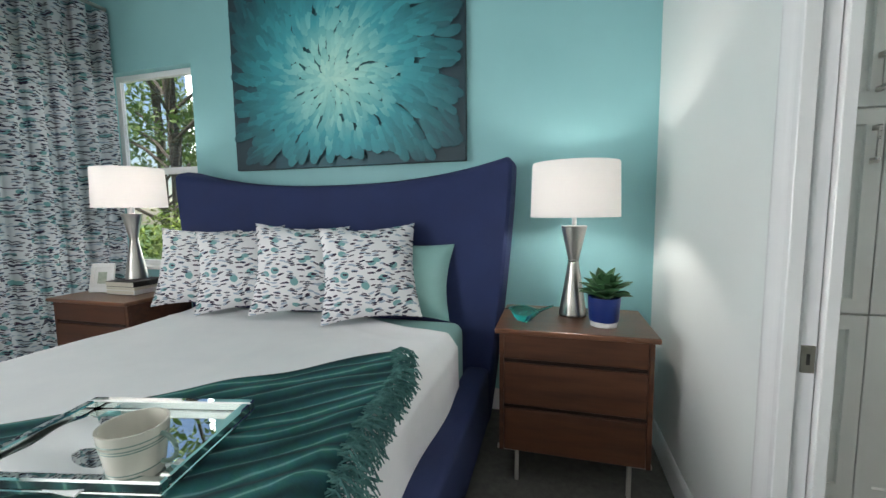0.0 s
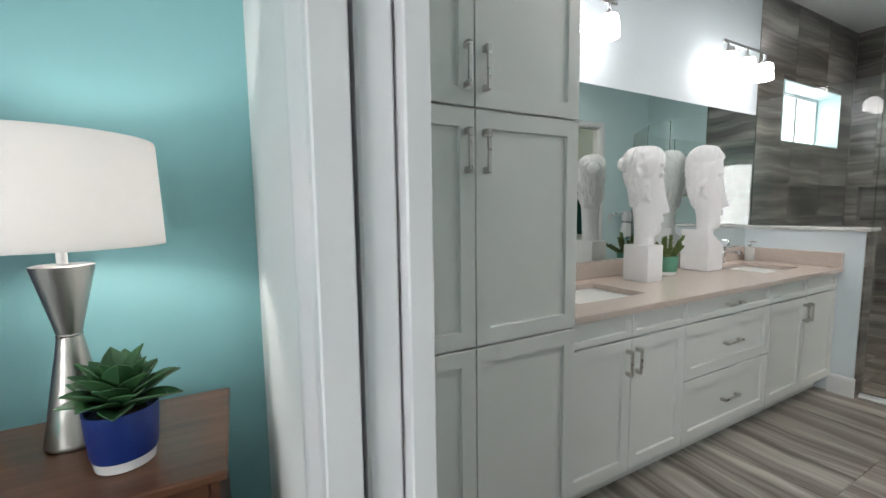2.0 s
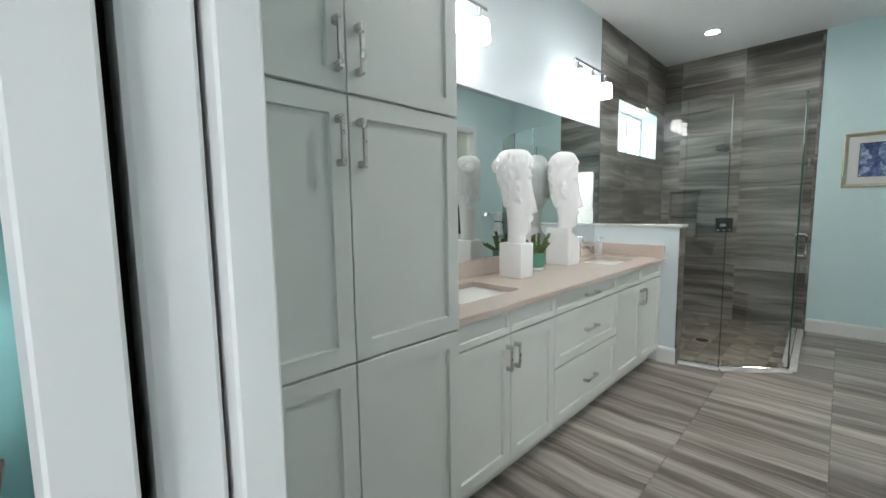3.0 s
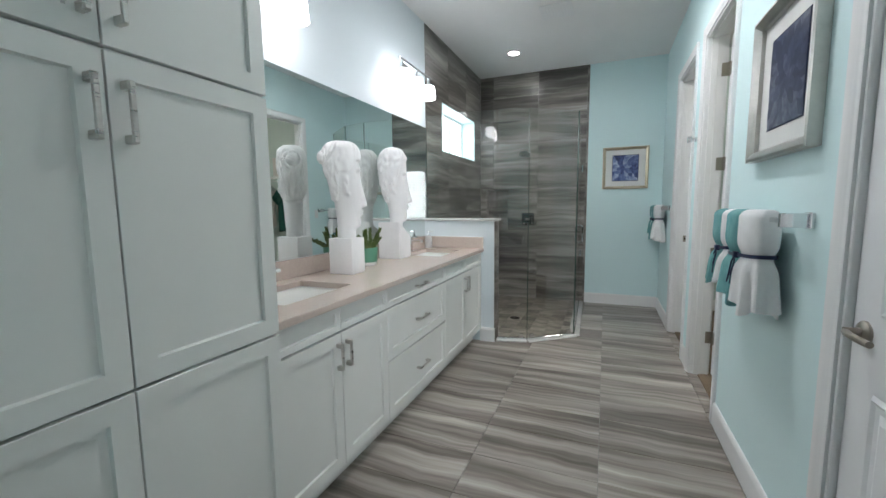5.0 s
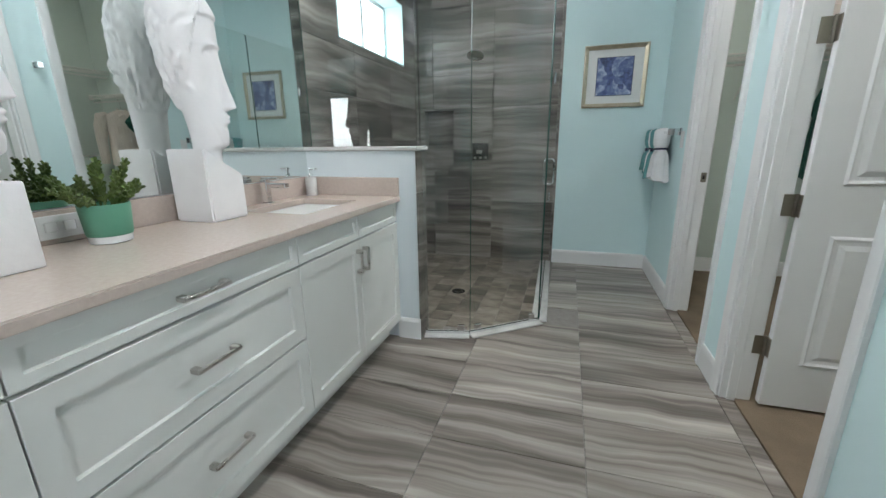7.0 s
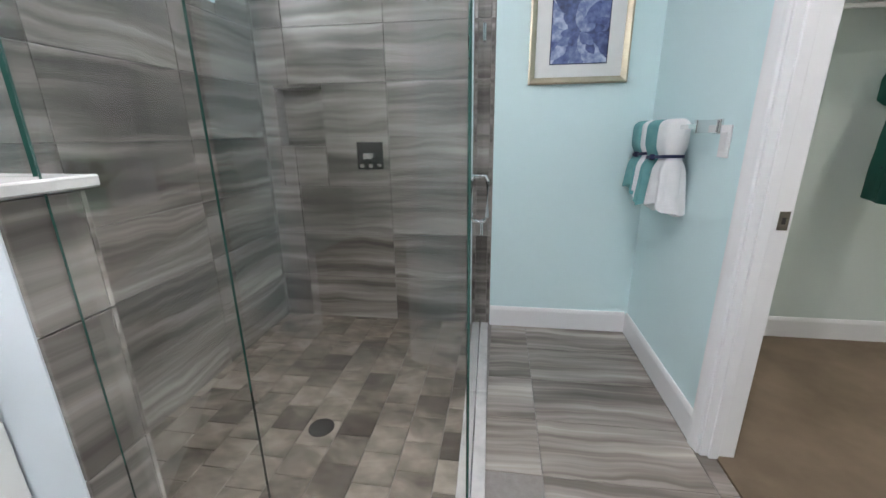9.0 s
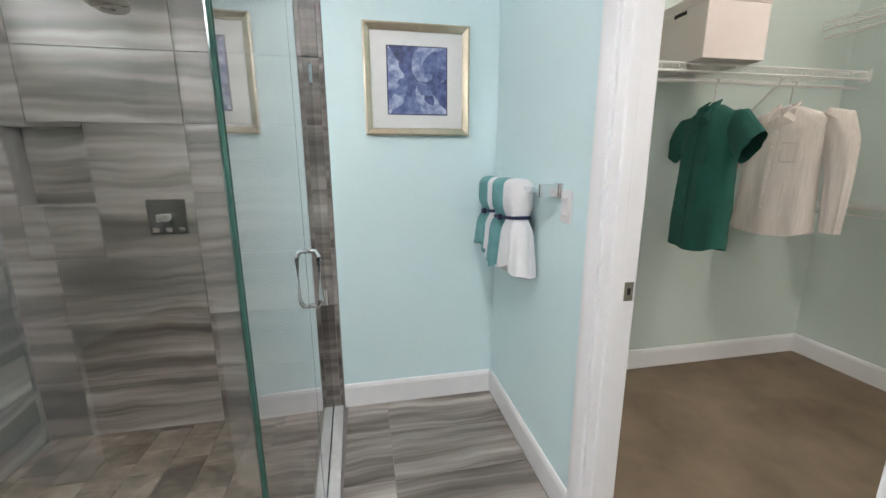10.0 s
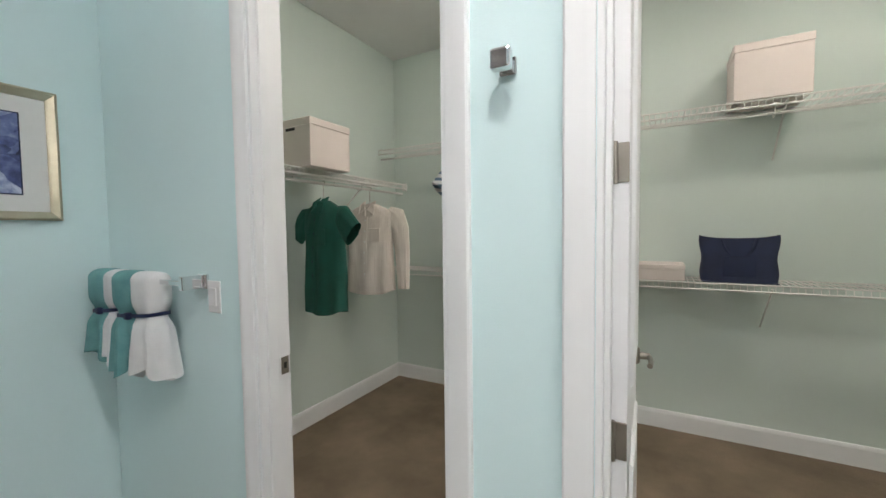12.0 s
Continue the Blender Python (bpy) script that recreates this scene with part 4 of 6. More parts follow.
LP = "white cushion printed with navy and teal leaves, leaning on the pillows"
for x, y, rz, tilt, roll, s in ((-0.955, 1.875, 25, -20, -2, 0.54), (-1.43, 1.90, 28, -18, 3, 0.54), (-1.84, 1.92, 30, -22, -3, 0.53), (-2.23, 1.95, 26, -20, 2, 0.52)):
    cushion("cushion", s, s, 0.20, "print", LP, "printed cushions on the bed", pose(x, y, 0.700, tilt, roll, rz))
for x in (-0.88, -1.45, -2.0):
    cushion("pillow", 0.60, 0.44, 0.15, "mint", "plump mint green cotton pillow leaning on the headboard", "mint pillows", pose(x, 2.05, 0.680, -13, 3, 8))


def nightstand_at(x0, label):
    x1, y0, y1, top = x0 + 0.685, 1.712, 2.20, 0.755
    ns = thing("nightstand", (x0 + x1) / 2, (y0 + y1) / 2, 0, label, "nightstand", "nightstands beside the bed")
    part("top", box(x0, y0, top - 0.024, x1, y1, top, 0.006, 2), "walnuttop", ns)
    b0, b1, f = x0 + 0.018, x1 - 0.018, y0 + 0.03
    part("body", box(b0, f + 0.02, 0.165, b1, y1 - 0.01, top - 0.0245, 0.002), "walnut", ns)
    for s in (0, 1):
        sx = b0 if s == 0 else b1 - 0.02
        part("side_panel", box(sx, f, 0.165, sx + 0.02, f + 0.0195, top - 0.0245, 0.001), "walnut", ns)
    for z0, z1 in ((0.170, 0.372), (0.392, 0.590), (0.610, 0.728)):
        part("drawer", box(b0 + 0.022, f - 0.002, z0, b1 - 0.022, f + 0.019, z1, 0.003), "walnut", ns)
    # dark strips deepen the shade in the gaps between drawers
    for z0 in (0.3725, 0.5905):
        part("drawer_gap", box(b0 + 0.0205, f + 0.012, z0, b1 - 0.0205, f + 0.0195, z0 + 0.019), "gap", ns, "dark strip with the finger gap's shade in its colour")
    for lx, s in ((x0 + 0.005, 1), (x1 - 0.005, -1)):
        for ly in (y0 + 0.06, y1 - 0.07):
            bm = box(lx, ly, 0.148, lx + s * 0.10, ly + 0.022, 0.1645, 0.002)
            box(lx + s * 0.082, ly, 0, lx + s * 0.10, ly + 0.022, 0.148, 0.002, bm=bm)
            part("leg", bm, "satin", ns, "brushed metal angled leg")
    return ns


nightstand_at(-0.272, "walnut nightstand with three drawers and metal legs beside the bed")
nightstand_at(-3.20, "walnut nightstand with a lamp and books beside the curtain")


def shade_material(name, colour):
    m, nt, b = _nodes(name)
    out = nt.nodes["Material Output"]
    tr = _add(nt, "ShaderNodeBsdfTranslucent", Color=(*colour, 1))
    df = _add(nt, "ShaderNodeBsdfDiffuse", Color=(*colour, 1))
    n = _add(nt, "ShaderNodeTexNoise", Scale=140.0, Detail=2.0)
    bp = _add(nt, "ShaderNodeBump", Strength=0.2, Distance=0.002)
    nt.links.new(n.outputs["Fac"], bp.inputs["Height"])
    nt.links.new(bp.outputs[0], df.inputs["Normal"])
    mx = _add(nt, "ShaderNodeMixShader", Fac=0.55)
    nt.links.new(df.outputs[0], mx.inputs[1])
    nt.links.new(tr.outputs[0], mx.inputs[2])
    nt.links.new(mx.outputs[0], out.inputs["Surface"])
    return m


M["shade"] = shade_material("linen_lampshade", (0.84, 0.83, 0.82))


def table_lamp(x, y, z, power, label):
    l = thing("table_lamp", x, y, z, label, "table lamp", "lamps on the nightstands")
    part("base", lathe([(0.066, 0), (0.068, 0.004), (0.067, 0.012), (0.0255, 0.268), (0.0245, 0.275), (0.0255, 0.282), (0.060, 0.438), (0.062, 0.448), (0.058, 0.450), (0.02, 0.451)], (x, y, z), 40), "lampmetal", l, "brushed metal hourglass base", smooth=True)
    part("waist_ring", lathe([(0.0255, 0.271), (0.0275, 0.275), (0.0255, 0.279)], (x, y, z), 32, cap=False), "steel", l)
    part("stem", lathe([(0.011, 0.451), (0.011, 0.50), (0.016, 0.505), (0.016, 0.56)], (x, y, z), 16), "white", l)
    part("shade", lathe([(0.212, 0.493), (0.2125, 0.5), (0.205, 0.748), (0.203, 0.755), (0.200, 0.752), (0.208, 0.5), (0.209, 0.493)], (x, y, z), 56, cap=False), "shade", l, "white linen drum shade, lit", smooth=True)
    bm = bmesh.new()
    for k in range(3):
        a = 2 * math.pi * k / 3
        tube([(x + 0.012 * math.cos(a), y + 0.012 * math.sin(a), z + 0.735), (x + 0.204 * math.cos(a), y + 0.204 * math.sin(a), z + 0.742)], 0.002, 6, bm)
    part("spider", bm, "steel", l)
    bulb = part("bulb", lathe([(0.012, 0.56), (0.028, 0.59), (0.03, 0.615), (0.018, 0.64), (0.004, 0.646)], (x, y, z), 16), glow("lit_bulb", (1, 0.95, 0.91), power), l, smooth=True)
    return l


table_lamp(0.078, 2.035, 0.757, 150.0, "brushed metal hourglass table lamp with a lit white drum shade")
table_lamp(-2.82, 2.03, 0.845, 110.0, "brushed metal hourglass table lamp standing on stacked books")

# plant in a blue pot


def leaf_blade(bm, root, direction, length, width, curl):
    d = Vector(direction).normalized()
    side = d.cross(Vector((0, 0, 1)))
    side = side.normalized() if side.length > 1e-3 else Vector((1, 0, 0))
    up = side.cross(d)
    rows = []
    for i in range(8):
        t = i / 7
        w = width * math.sin(math.pi * min(1.0, 0.12 + 0.88 * t) ** 1.15) ** 0.8 if t < 1 else 0.001
        c = Vector(root) + d * length * t + up * (-curl * t * t * length)
        rows.append([bm.verts.new(c + side * w * k / 2 + up * (abs(k) * w * 0.22)) for k in (-1, 0, 1)])
    for a, b in zip(rows, rows[1:]):
        for k in (0, 1):
            bm.faces.new((a[k], a[k + 1], b[k + 1], b[k]))


pp = thing("potted_plant", 0.205, 1.862, 0.756, "leafy green succulent in a cobalt blue pot with a white foot", "plant")
part("pot", lathe([(0.050, 0.022), (0.053, 0.03), (0.058, 0.108), (0.058, 0.112), (0.054, 0.112), (0.052, 0.1)], (0.205, 1.862, 0.756), 36), "bluepot", pp, "cobalt blue glazed pot", smooth=True)
part("foot", lathe([(0.040, 0), (0.047, 0.003), (0.050, 0.0215)], (0.205, 1.862, 0.756), 36), "ceramic", pp, "unglazed white foot", smooth=True)
part("soil", lathe([(0.05, 0.098), (0.02, 0.103)], (0.205, 1.862, 0.756), 20), "soil", pp)
rnd = random.Random(8)
for k in range(30):
    a, el = k * 2.4, 0.25 + 1.15 * (k / 30)
    bm = bmesh.new()
    dirn = (math.cos(a) * math.cos(el), math.sin(a) * math.cos(el), math.sin(el))
    leaf_blade(bm, (0.205 + 0.012 * math.cos(a), 1.862 + 0.012 * math.sin(a), 0.862 + 0.02 * k / 30), dirn, 0.080 + 0.025 * rnd.random(), 0.052, 0.12)
    part("leaf", thicken(bm, 0.0025), "leaf", pp, smooth=True)

pp.scale = (1.22, 1.22, 1.22)

# glass bird
bird = thing("glass_bird", -0.15, 1.835, 0.756, "teal blown-glass bird with an upturned tail on the nightstand", "ornament")
bm = bmesh.new()
rings = []
for s, r, dz in ((-0.075, 0.004, 0.062), (-0.062, 0.012, 0.058), (-0.05, 0.024, 0.05), (-0.03, 0.036, 0.042), (0.0, 0.042, 0.041), (0.03, 0.034, 0.044), (0.05, 0.021, 0.053), (0.075, 0.011, 0.066), (0.11, 0.008, 0.084), (0.135, 0.004, 0.096)):
    rings.append([bm.verts.new((-0.15 + s, 1.835 - 0.25 * s + r * math.cos(2 * math.pi * k / 16), 0.757 + dz + r * math.sin(2 * math.pi * k / 16) * (1.0 if r > 0.02 else 0.8))) for k in range(16)])
for a, b in zip(rings, rings[1:]):
    for k in range(16):
        bm.faces.new((a[k], a[(k + 1) % 16], b[(k + 1) % 16], b[k]))
bm.faces.new(rings[0])
bm.faces.new(rings[-1])
part("body", bm, "tealglass", bird, smooth=True)
part("beak", tube([(-0.222, 1.853, 0.818), (-0.240, 1.858, 0.812)], 0.003, 6), "darkbook", bird)

# things on the far nightstand
pf = thing("photo_frame", -3.03, 1.93, 0.757, "small white photo frame leaning on the nightstand", "photo frame")
T = pose(-3.03, 1.93, 0.757, -14, 0, 16)
for x0, z0, x1, z1 in ((-0.08, 0, 0.08, 0.03), (-0.08, 0.17, 0.08, 0.20), (-0.08, 0.03, -0.055, 0.17), (0.055, 0.03, 0.08, 0.17)):
    part("frame", box(x0, -0.008, z0, x1, 0.01, z1, 0.002, m=T), "white", pf)
part("mat_board", box(-0.055, 0.0, 0.03, 0.055, 0.004, 0.17, m=T), "white", pf)
part("photo", box(-0.03, -0.002, 0.06, 0.03, 0.0, 0.14, m=T), surf("faded_green_print", (0.25, 0.33, 0.26), (0.5, 0.52, 0.42), 40, 0.5), pf, "faded green print")
for z0, z1, mat in ((0.757, 0.787, "white"), (0.7875, 0.807, "paper"), (0.8075, 0.844, "darkbook")):
    bk = thing("book", -2.80, 2.02, z0, "hardback book in a stack under the lamp", "book", "books under the lamp")
    part("cover", box(-2.93, 1.90, z0, -2.68, 2.12, z1, 0.002), mat, bk)
    part("pages", box(-2.925, 1.8985, z0 + 0.004, -2.685, 1.9, z1 - 0.004), "paper", bk)

# painting


def petal_paint(name, stops, jitter):
    m, nt, b = _nodes(name)
    co = nt.nodes.new("ShaderNodeTexCoord")
    ln = nt.nodes.new("ShaderNodeVectorMath")
    ln.operation = "LENGTH"
    nt.links.new(co.outputs["Object"], ln.inputs[0])
    g = nt.nodes.new("ShaderNodeNewGeometry")
    ma = nt.nodes.new("ShaderNodeMath")
    ma.operation = "MULTIPLY_ADD"
    ma.inputs[1].default_value = jitter
    rn = _add(nt, "ShaderNodeTexNoise", Scale=5.0, Detail=6.0)
    nt.links.new(co.outputs["Object"], rn.inputs["Vector"])
    nt.links.new(g.outputs["Random Per Island"] if jitter < 0.3 else rn.outputs["Fac"], ma.inputs[0])
    nt.links.new(ln.outputs["Value"], ma.inputs[2])
    r = _ramp(nt, stops)
    nt.links.new(ma.outputs[0], r.inputs[0])
    nt.links.new(r.outputs[0], b.inputs["Base Color"])
    n = _add(nt, "ShaderNodeTexNoise", Scale=45.0, Detail=4.0)
    _bump(nt, b, n.outputs["Fac"], 0.4, 0.004)
    b.inputs["Roughness"].default_value = 0.5
    return m


M["petals"] = petal_paint("petal_paint", [(0.08, (0.44, 0.76, 0.66)), (0.30, (0.24, 0.60, 0.56)), (0.52, (0.03, 0.32, 0.37)), (0.74, (0.008, 0.17, 0.20)), (0.98, (0.004, 0.07, 0.09))], 0.16)
M["canvas"] = petal_paint("canvas_ground", [(0.2, (0.02, 0.16, 0.18)), (0.6, (0.008, 0.13, 0.16)), (0.98, (0.005, 0.06, 0.085)), (1.0, (0.008, 0.035, 0.05))], 0.5)
PX, PZ = -1.405, 2.185
pt = thing("painting", PX, 2.42, PZ, "large canvas painting of a swirling teal flower above the bed", "painting")
part("canvas", box(-2.255, 2.398, 1.597, -0.547, 2.441, 2.80, 0.003), "canvas", pt)
rnd = random.Random(2)
bm, dark = bmesh.new(), bmesh.new()
for k in range(1000):
    q = (k / 1000) ** 0.60
    rad = 0.90 * q
    ang = k * 2.39996 + rnd.uniform(-0.1, 0.1)
    cx, cz = -0.05 + rad * math.cos(ang) * 1.0, -0.02 + rad * math.sin(ang) * 0.8
    tw = ang - 0.25 - 0.45 * q + rnd.uniform(-0.15, 0.15)
    L, W = 0.060 + 0.125 * q ** 1.1, 0.038 + 0.044 * min(1, q * 2) - 0.012 * q
    yl = -0.030 - 0.016 * (1 - k / 1000) - 0.0
    back = 0.55 * max(0.0, 1 - q / 0.22)
    cx, cz = cx - math.cos(tw) * L * back, cz - math.sin(tw) * L * back
    pts = []
    for t in (0.0, 0.3, 0.62, 0.88, 1.0):
        w = W * (0.45, 0.80, 1.0, 0.86, 0.30)[int(t * 4.5)]
        bend = 0.18 * t * t * L
        pts.append((t, w, bend))
    def put(t, s, bend, lift):
        px, pz = cx + math.cos(tw) * L * t - math.sin(tw) * (s + bend), cz + math.sin(tw) * L * t + math.cos(tw) * (s + bend)
        return (px, pz, lift)
    rows = []
    ok = True
    for t, w, bend in pts:
        line = []
        for s, lift in ((-w / 2, 0.0), (0.0, -0.006 * (1 - abs(t - 0.5))), (w / 2, 0.0)):
            px, pz, lf = put(t, s, bend, lift)
            if not (-0.848 < px < 0.855 and -0.584 < pz < 0.612):
                ok = False
            line.append((px, yl + lf, pz))
        rows.append(line)
    if not ok:
        continue
    vr = [[bm.verts.new(p) for p in line] for line in rows]
    for a, b in zip(vr, vr[1:]):
        for j in (0, 1):
            bm.faces.new((a[j], a[j + 1], b[j + 1], b[j]))
    mx_, mz_ = rows[2][1][0], rows[2][1][2]
    dk = [[dark.verts.new((mx_ + (p[0] - mx_) * 1.04 + 0.002, p[1] + 0.0018 + (0.004 if j_ == 1 else 0), mz_ + (p[2] - mz_) * 1.04 - 0.003)) for j_, p in enumerate(line)] for line in rows]
    for a, b in zip(dk, dk[1:]):
        for j in (0, 1):
            dark.faces.new((a[j], a[j + 1], b[j + 1], b[j]))
part("petal_outline", dark, surf("dark_teal_paint", (0.003, 0.03, 0.04), (0.006, 0.05, 0.065), 9, 0.6), pt, "dark painted outlines", local=True)
part("petal_relief", bm, "petals", pt, "thick brushed petals from pale mint to deep teal", smooth=True, local=True)

# tray, cup and cloth
tray = thing("serving_tray", -1.055, 0.656, 0.712, "mirrored glass serving tray on the throw blanket", "tray")
T = pose(-1.055, 0.656, 0.712, 0, 0, 12.1)
part("base", box(-0.245, -0.18, 0, 0.245, 0.18, 0.010, 0.002, m=T), "mirror", tray)
for x0, y0, x1, y1 in ((-0.245, -0.18, 0.245, -0.155), (-0.245, 0.155, 0.245, 0.18), (-0.245, -0.1545, -0.22, 0.1545), (0.22, -0.1545, 0.245, 0.1545)):
    part("rim", box(x0, y0, 0.0105, x1, y1, 0.036, 0.004, m=T), "mirror", tray)
cup = thing("mug", -0.890, 0.570, 0.724, "cream ceramic mug with green bands and a looped handle", "mug")
M["cream"] = surf("cream_glaze", (0.56, 0.55, 0.48), (0.62, 0.61, 0.54), 10, 0.25)
M["band"] = surf("green_glaze_band", (0.13, 0.22, 0.19), (0.2, 0.3, 0.26), 20, 0.3)
part("body", lathe([(0.042, 0), (0.050, 0.005), (0.059, 0.06), (0.066, 0.112), (0.0665, 0.116), (0.062, 0.116), (0.055, 0.06), (0.042, 0.012), (0.005, 0.010)], (-0.890, 0.570, 0.724), 40, cap=True), "cream", cup, smooth=True)
for h, r in ((0.094, 0.0637), (0.084, 0.0624), (0.078, 0.0616), (0.028, 0.0538)):
    part("band", lathe([(r, h - 0.0016), (r + 0.0012, h), (r + 0.0006, h + 0.0016)], (-0.890, 0.570, 0.724), 40, cap=False), "band", cup)
part("handle", tube([(-0.890 + 0.058 + 0.042 * math.sin(radians(a)) * 1.0, 0.570 + 0.012, 0.724 + 0.064 + 0.032 * math.cos(radians(a))) for a in range(0, 181, 15)], 0.005, 8), "band", cup, smooth=True)
nap = solo("napkin", thicken(grid(20, 14, lambda u, v: tuple(T @ Vector((-0.20 + 0.27 * u, -0.15 + 0.26 * v - 0.04 * u, 0.0165 + 0.006 * math.sin(u * 5 + v * 3) + 0.004 * math.sin(v * 11))))), 0.004), "coverlet", "folded white cloth napkin on the tray", "napkin", smooth=True)

# curtain
cur = thing("curtain", -3.47, 1.6, 0.02, "floor-length curtain printed with navy and teal leaves", "curtain")


def curtain_point(u, v):
    y = 2.42 - u * 2.2
    ph = u * 2 * math.pi * 14
    amp = 0.042 + 0.012 * math.sin(u * 23)
    return (-3.455 + amp * math.sin(ph + 0.35 * math.sin(v * 3)) + 0.01 * noise.noise((u * 9, v * 2, 0)), y + 0.018 * math.sin(2 * ph), 0.02 + v * 2.84)


bm = grid(300, 16, curtain_point)
part("cloth", bm, "curtaincloth", cur, smooth=True)
part("rod", tube([(-3.455, 2.43, 2.90), (-3.455, 0.1, 2.90)], 0.014, 12), "steel", cur, "metal curtain rod", smooth=True)
for y in (2.41, 0.15):
    part("bracket", box(-3.62, y - 0.01, 2.87, -3.44, y + 0.01, 2.885, 0.002), "steel", cur)

# bedroom windows


def window(name, axis, lo, hi, z0, z1, face, out, label, rails=1, uprights=0):
    """A white window set into a wall opening. face: the wall's room face; out: the way outdoors."""
    w = thing(name, *((lo, face, z0) if axis == "x" else (face, lo, z0)), label, "window")
    w["kind"] = "structure"
    d0, d1 = face + out * 0.07, face + out * 0.11

    def bx(u0, u1, za, zb, e0=d0, e1=d1):
        a, b = min(e0, e1), max(e0, e1)
        return box(u0, a, za, u1, b, zb, 0.003) if axis == "x" else box(a, u0, za, b, u1, zb, 0.003)
    f = 0.045
    for u0, u1, za, zb in ((lo, hi, z0, z0 + f), (lo, hi, z1 - f, z1), (lo, lo + f, z0 + f, z1 - f), (hi - f, hi, z0 + f, z1 - f)):
        part("window_frame", bx(u0, u1, za, zb), "trim", w)
    for k in range(rails):
        zr = z0 + (z1 - z0) * (k + 1) / (rails + 1)
        part("meeting_rail", bx(lo + f, hi - f, zr - 0.025, zr + 0.025), "trim", w)
    for k in range(uprights):
        ur = lo + (hi - lo) * (k + 1) / (uprights + 1)
        part("mullion", bx(ur - 0.03, ur + 0.03, z0 + f, z1 - f, d0 + out * 0.002, d1 - out * 0.002), "trim", w)
    e0, e1 = sorted((face + out * 0.086, face + out * 0.092))
    p = part("window_pane", box(lo + f, e0, z0 + f, hi - f, e1, z1 - f) if axis == "x" else box(e0, lo + f, z0 + f, e1, hi - f, z1 - f), "pane", w)
    p.visible_shadow = False
    part("window_sill", bx(lo - 0.02, hi + 0.02, z0 - 0.02, z0 + 0.004, face - out * 0.02, face + out * 0.07), "trim", w)
    return w


window("window_2", "x", -3.53, -2.67, 0.86, 2.42, BED_N, 1, "white sash window beside the bed with trees outside")
window("window_3", "y", 0.3, 2.2, 0.06, 2.45, -3.62, -1, "wide white window behind the curtain", 0, 1)
# window_4 is unseen, assumed where the added bedroom lamp stands
window("window_4", "y", -2.45, -1.15, 0.2, 2.5, -3.62, -1, "tall white window in the teal wall", 0, 1)

# garden
M["grass"] = surf("lawn", (0.03, 0.075, 0.015), (0.06, 0.12, 0.03), 3, 1.0, bump=0.5, grain=40)
solo("ground", box(-60, -60, -0.30, 60, 60, -0.22), "grass", "sunlit green lawn round the house", "ground", "structure")
M["bark"] = surf("grey_bark", (0.05, 0.04, 0.03), (0.12, 0.10, 0.08), 12, 0.9, bump=0.8)
M["foliage"] = surf("tree_foliage", (0.07, 0.14, 0.03), (0.22, 0.32, 0.08), 2.0, 0.6)
M["shrubleaf"] = surf("bright_shrub_foliage", (0.10, 0.17, 0.02), (0.24, 0.32, 0.05), 3.0, 0.6)


def leaf_cloud(centres, count, size, seed):
    r = random.Random(seed)
    vs, fs = [], []
    for k in range(count):
        c, rad = centres[k % len(centres)]
        d = Vector((r.gauss(0, 1), r.gauss(0, 1), r.gauss(0, 0.8)))
        d = d.normalized() * rad * r.random() ** 0.5
        p = Vector(c) + d
        q = Euler((r.uniform(-1, 1), r.uniform(-1, 1), r.uniform(0, 6.3))).to_matrix()
        s = size * r.uniform(0.6, 1.3)
        n = len(vs)
        vs += [tuple(p + q @ Vector(v)) for v in ((-s, 0, 0), (0, -s * 0.4, s * 0.1), (s, 0, 0), (0, s * 0.4, s * 0.1))]
        fs.append((n, n + 1, n + 2, n + 3))
    bm = bmesh.new()
    bv = [bm.verts.new(v) for v in vs]
    for f in fs:
        bm.faces.new([bv[i] for i in f])
    return bm


def tree(x, y, h, seed):
    r = random.Random(seed)
    t = thing("tree", x, y, -0.25, "broad leafy tree in the sunlit garden", "tree", "garden trees")
    bm = tube([(x, y, -0.25), (x + 0.05, y, h * 0.3), (x - 0.05, y + 0.1, h * 0.6), (x, y, h * 0.9)], 0.11, 8)
    part("trunk", bm, "bark", t)
    cs = []
    for k in range(14):
        a = r.uniform(0, 6.28)
        rr = r.uniform(0.3, 1.9)
        z = r.uniform(h * 0.35, h)
        e = (x + rr * math.cos(a), y + rr * math.sin(a), z)
        part("limb", tube([(x, y, z - 0.8), ((x + e[0]) / 2, (y + e[1]) / 2, z - 0.3), e], 0.03, 5), "bark", t)
        cs.append((e, r.uniform(0.4, 0.8)))
    part("crown", leaf_cloud(cs, 3000, 0.085, seed), "foliage", t)


tree(-6.9, 5.9, 4.4, 11)
tree(-9.3, 7.6, 5.2, 12)
tree(-9.5, 3.5, 5.5, 13)
sb = thing("shrub", -5.2, 5.2, -0.25, "bright yellow-green shrub outside the window", "shrub")
part("stem", tube([(-5.2, 5.2, -0.25), (-5.2, 5.2, 0.6)], 0.04, 6), "bark", sb)
part("leaves", leaf_cloud([((-5.2 + 0.5 * k, 5.2 + 0.1 * k, 0.75 + 0.14 * (k % 2)), 0.62) for k in (-2, -1, 0, 1, 2)], 3800, 0.06, 5), "shrubleaf", sb)

# bright hazy distance beyond the garden
solo("backdrop", box(-60, 55, -0.3, 30, 55.2, 40), glow("bright_haze", (0.92, 0.98, 1.0), 3.2), "pale bright sky beyond the garden", "backdrop", "structure")

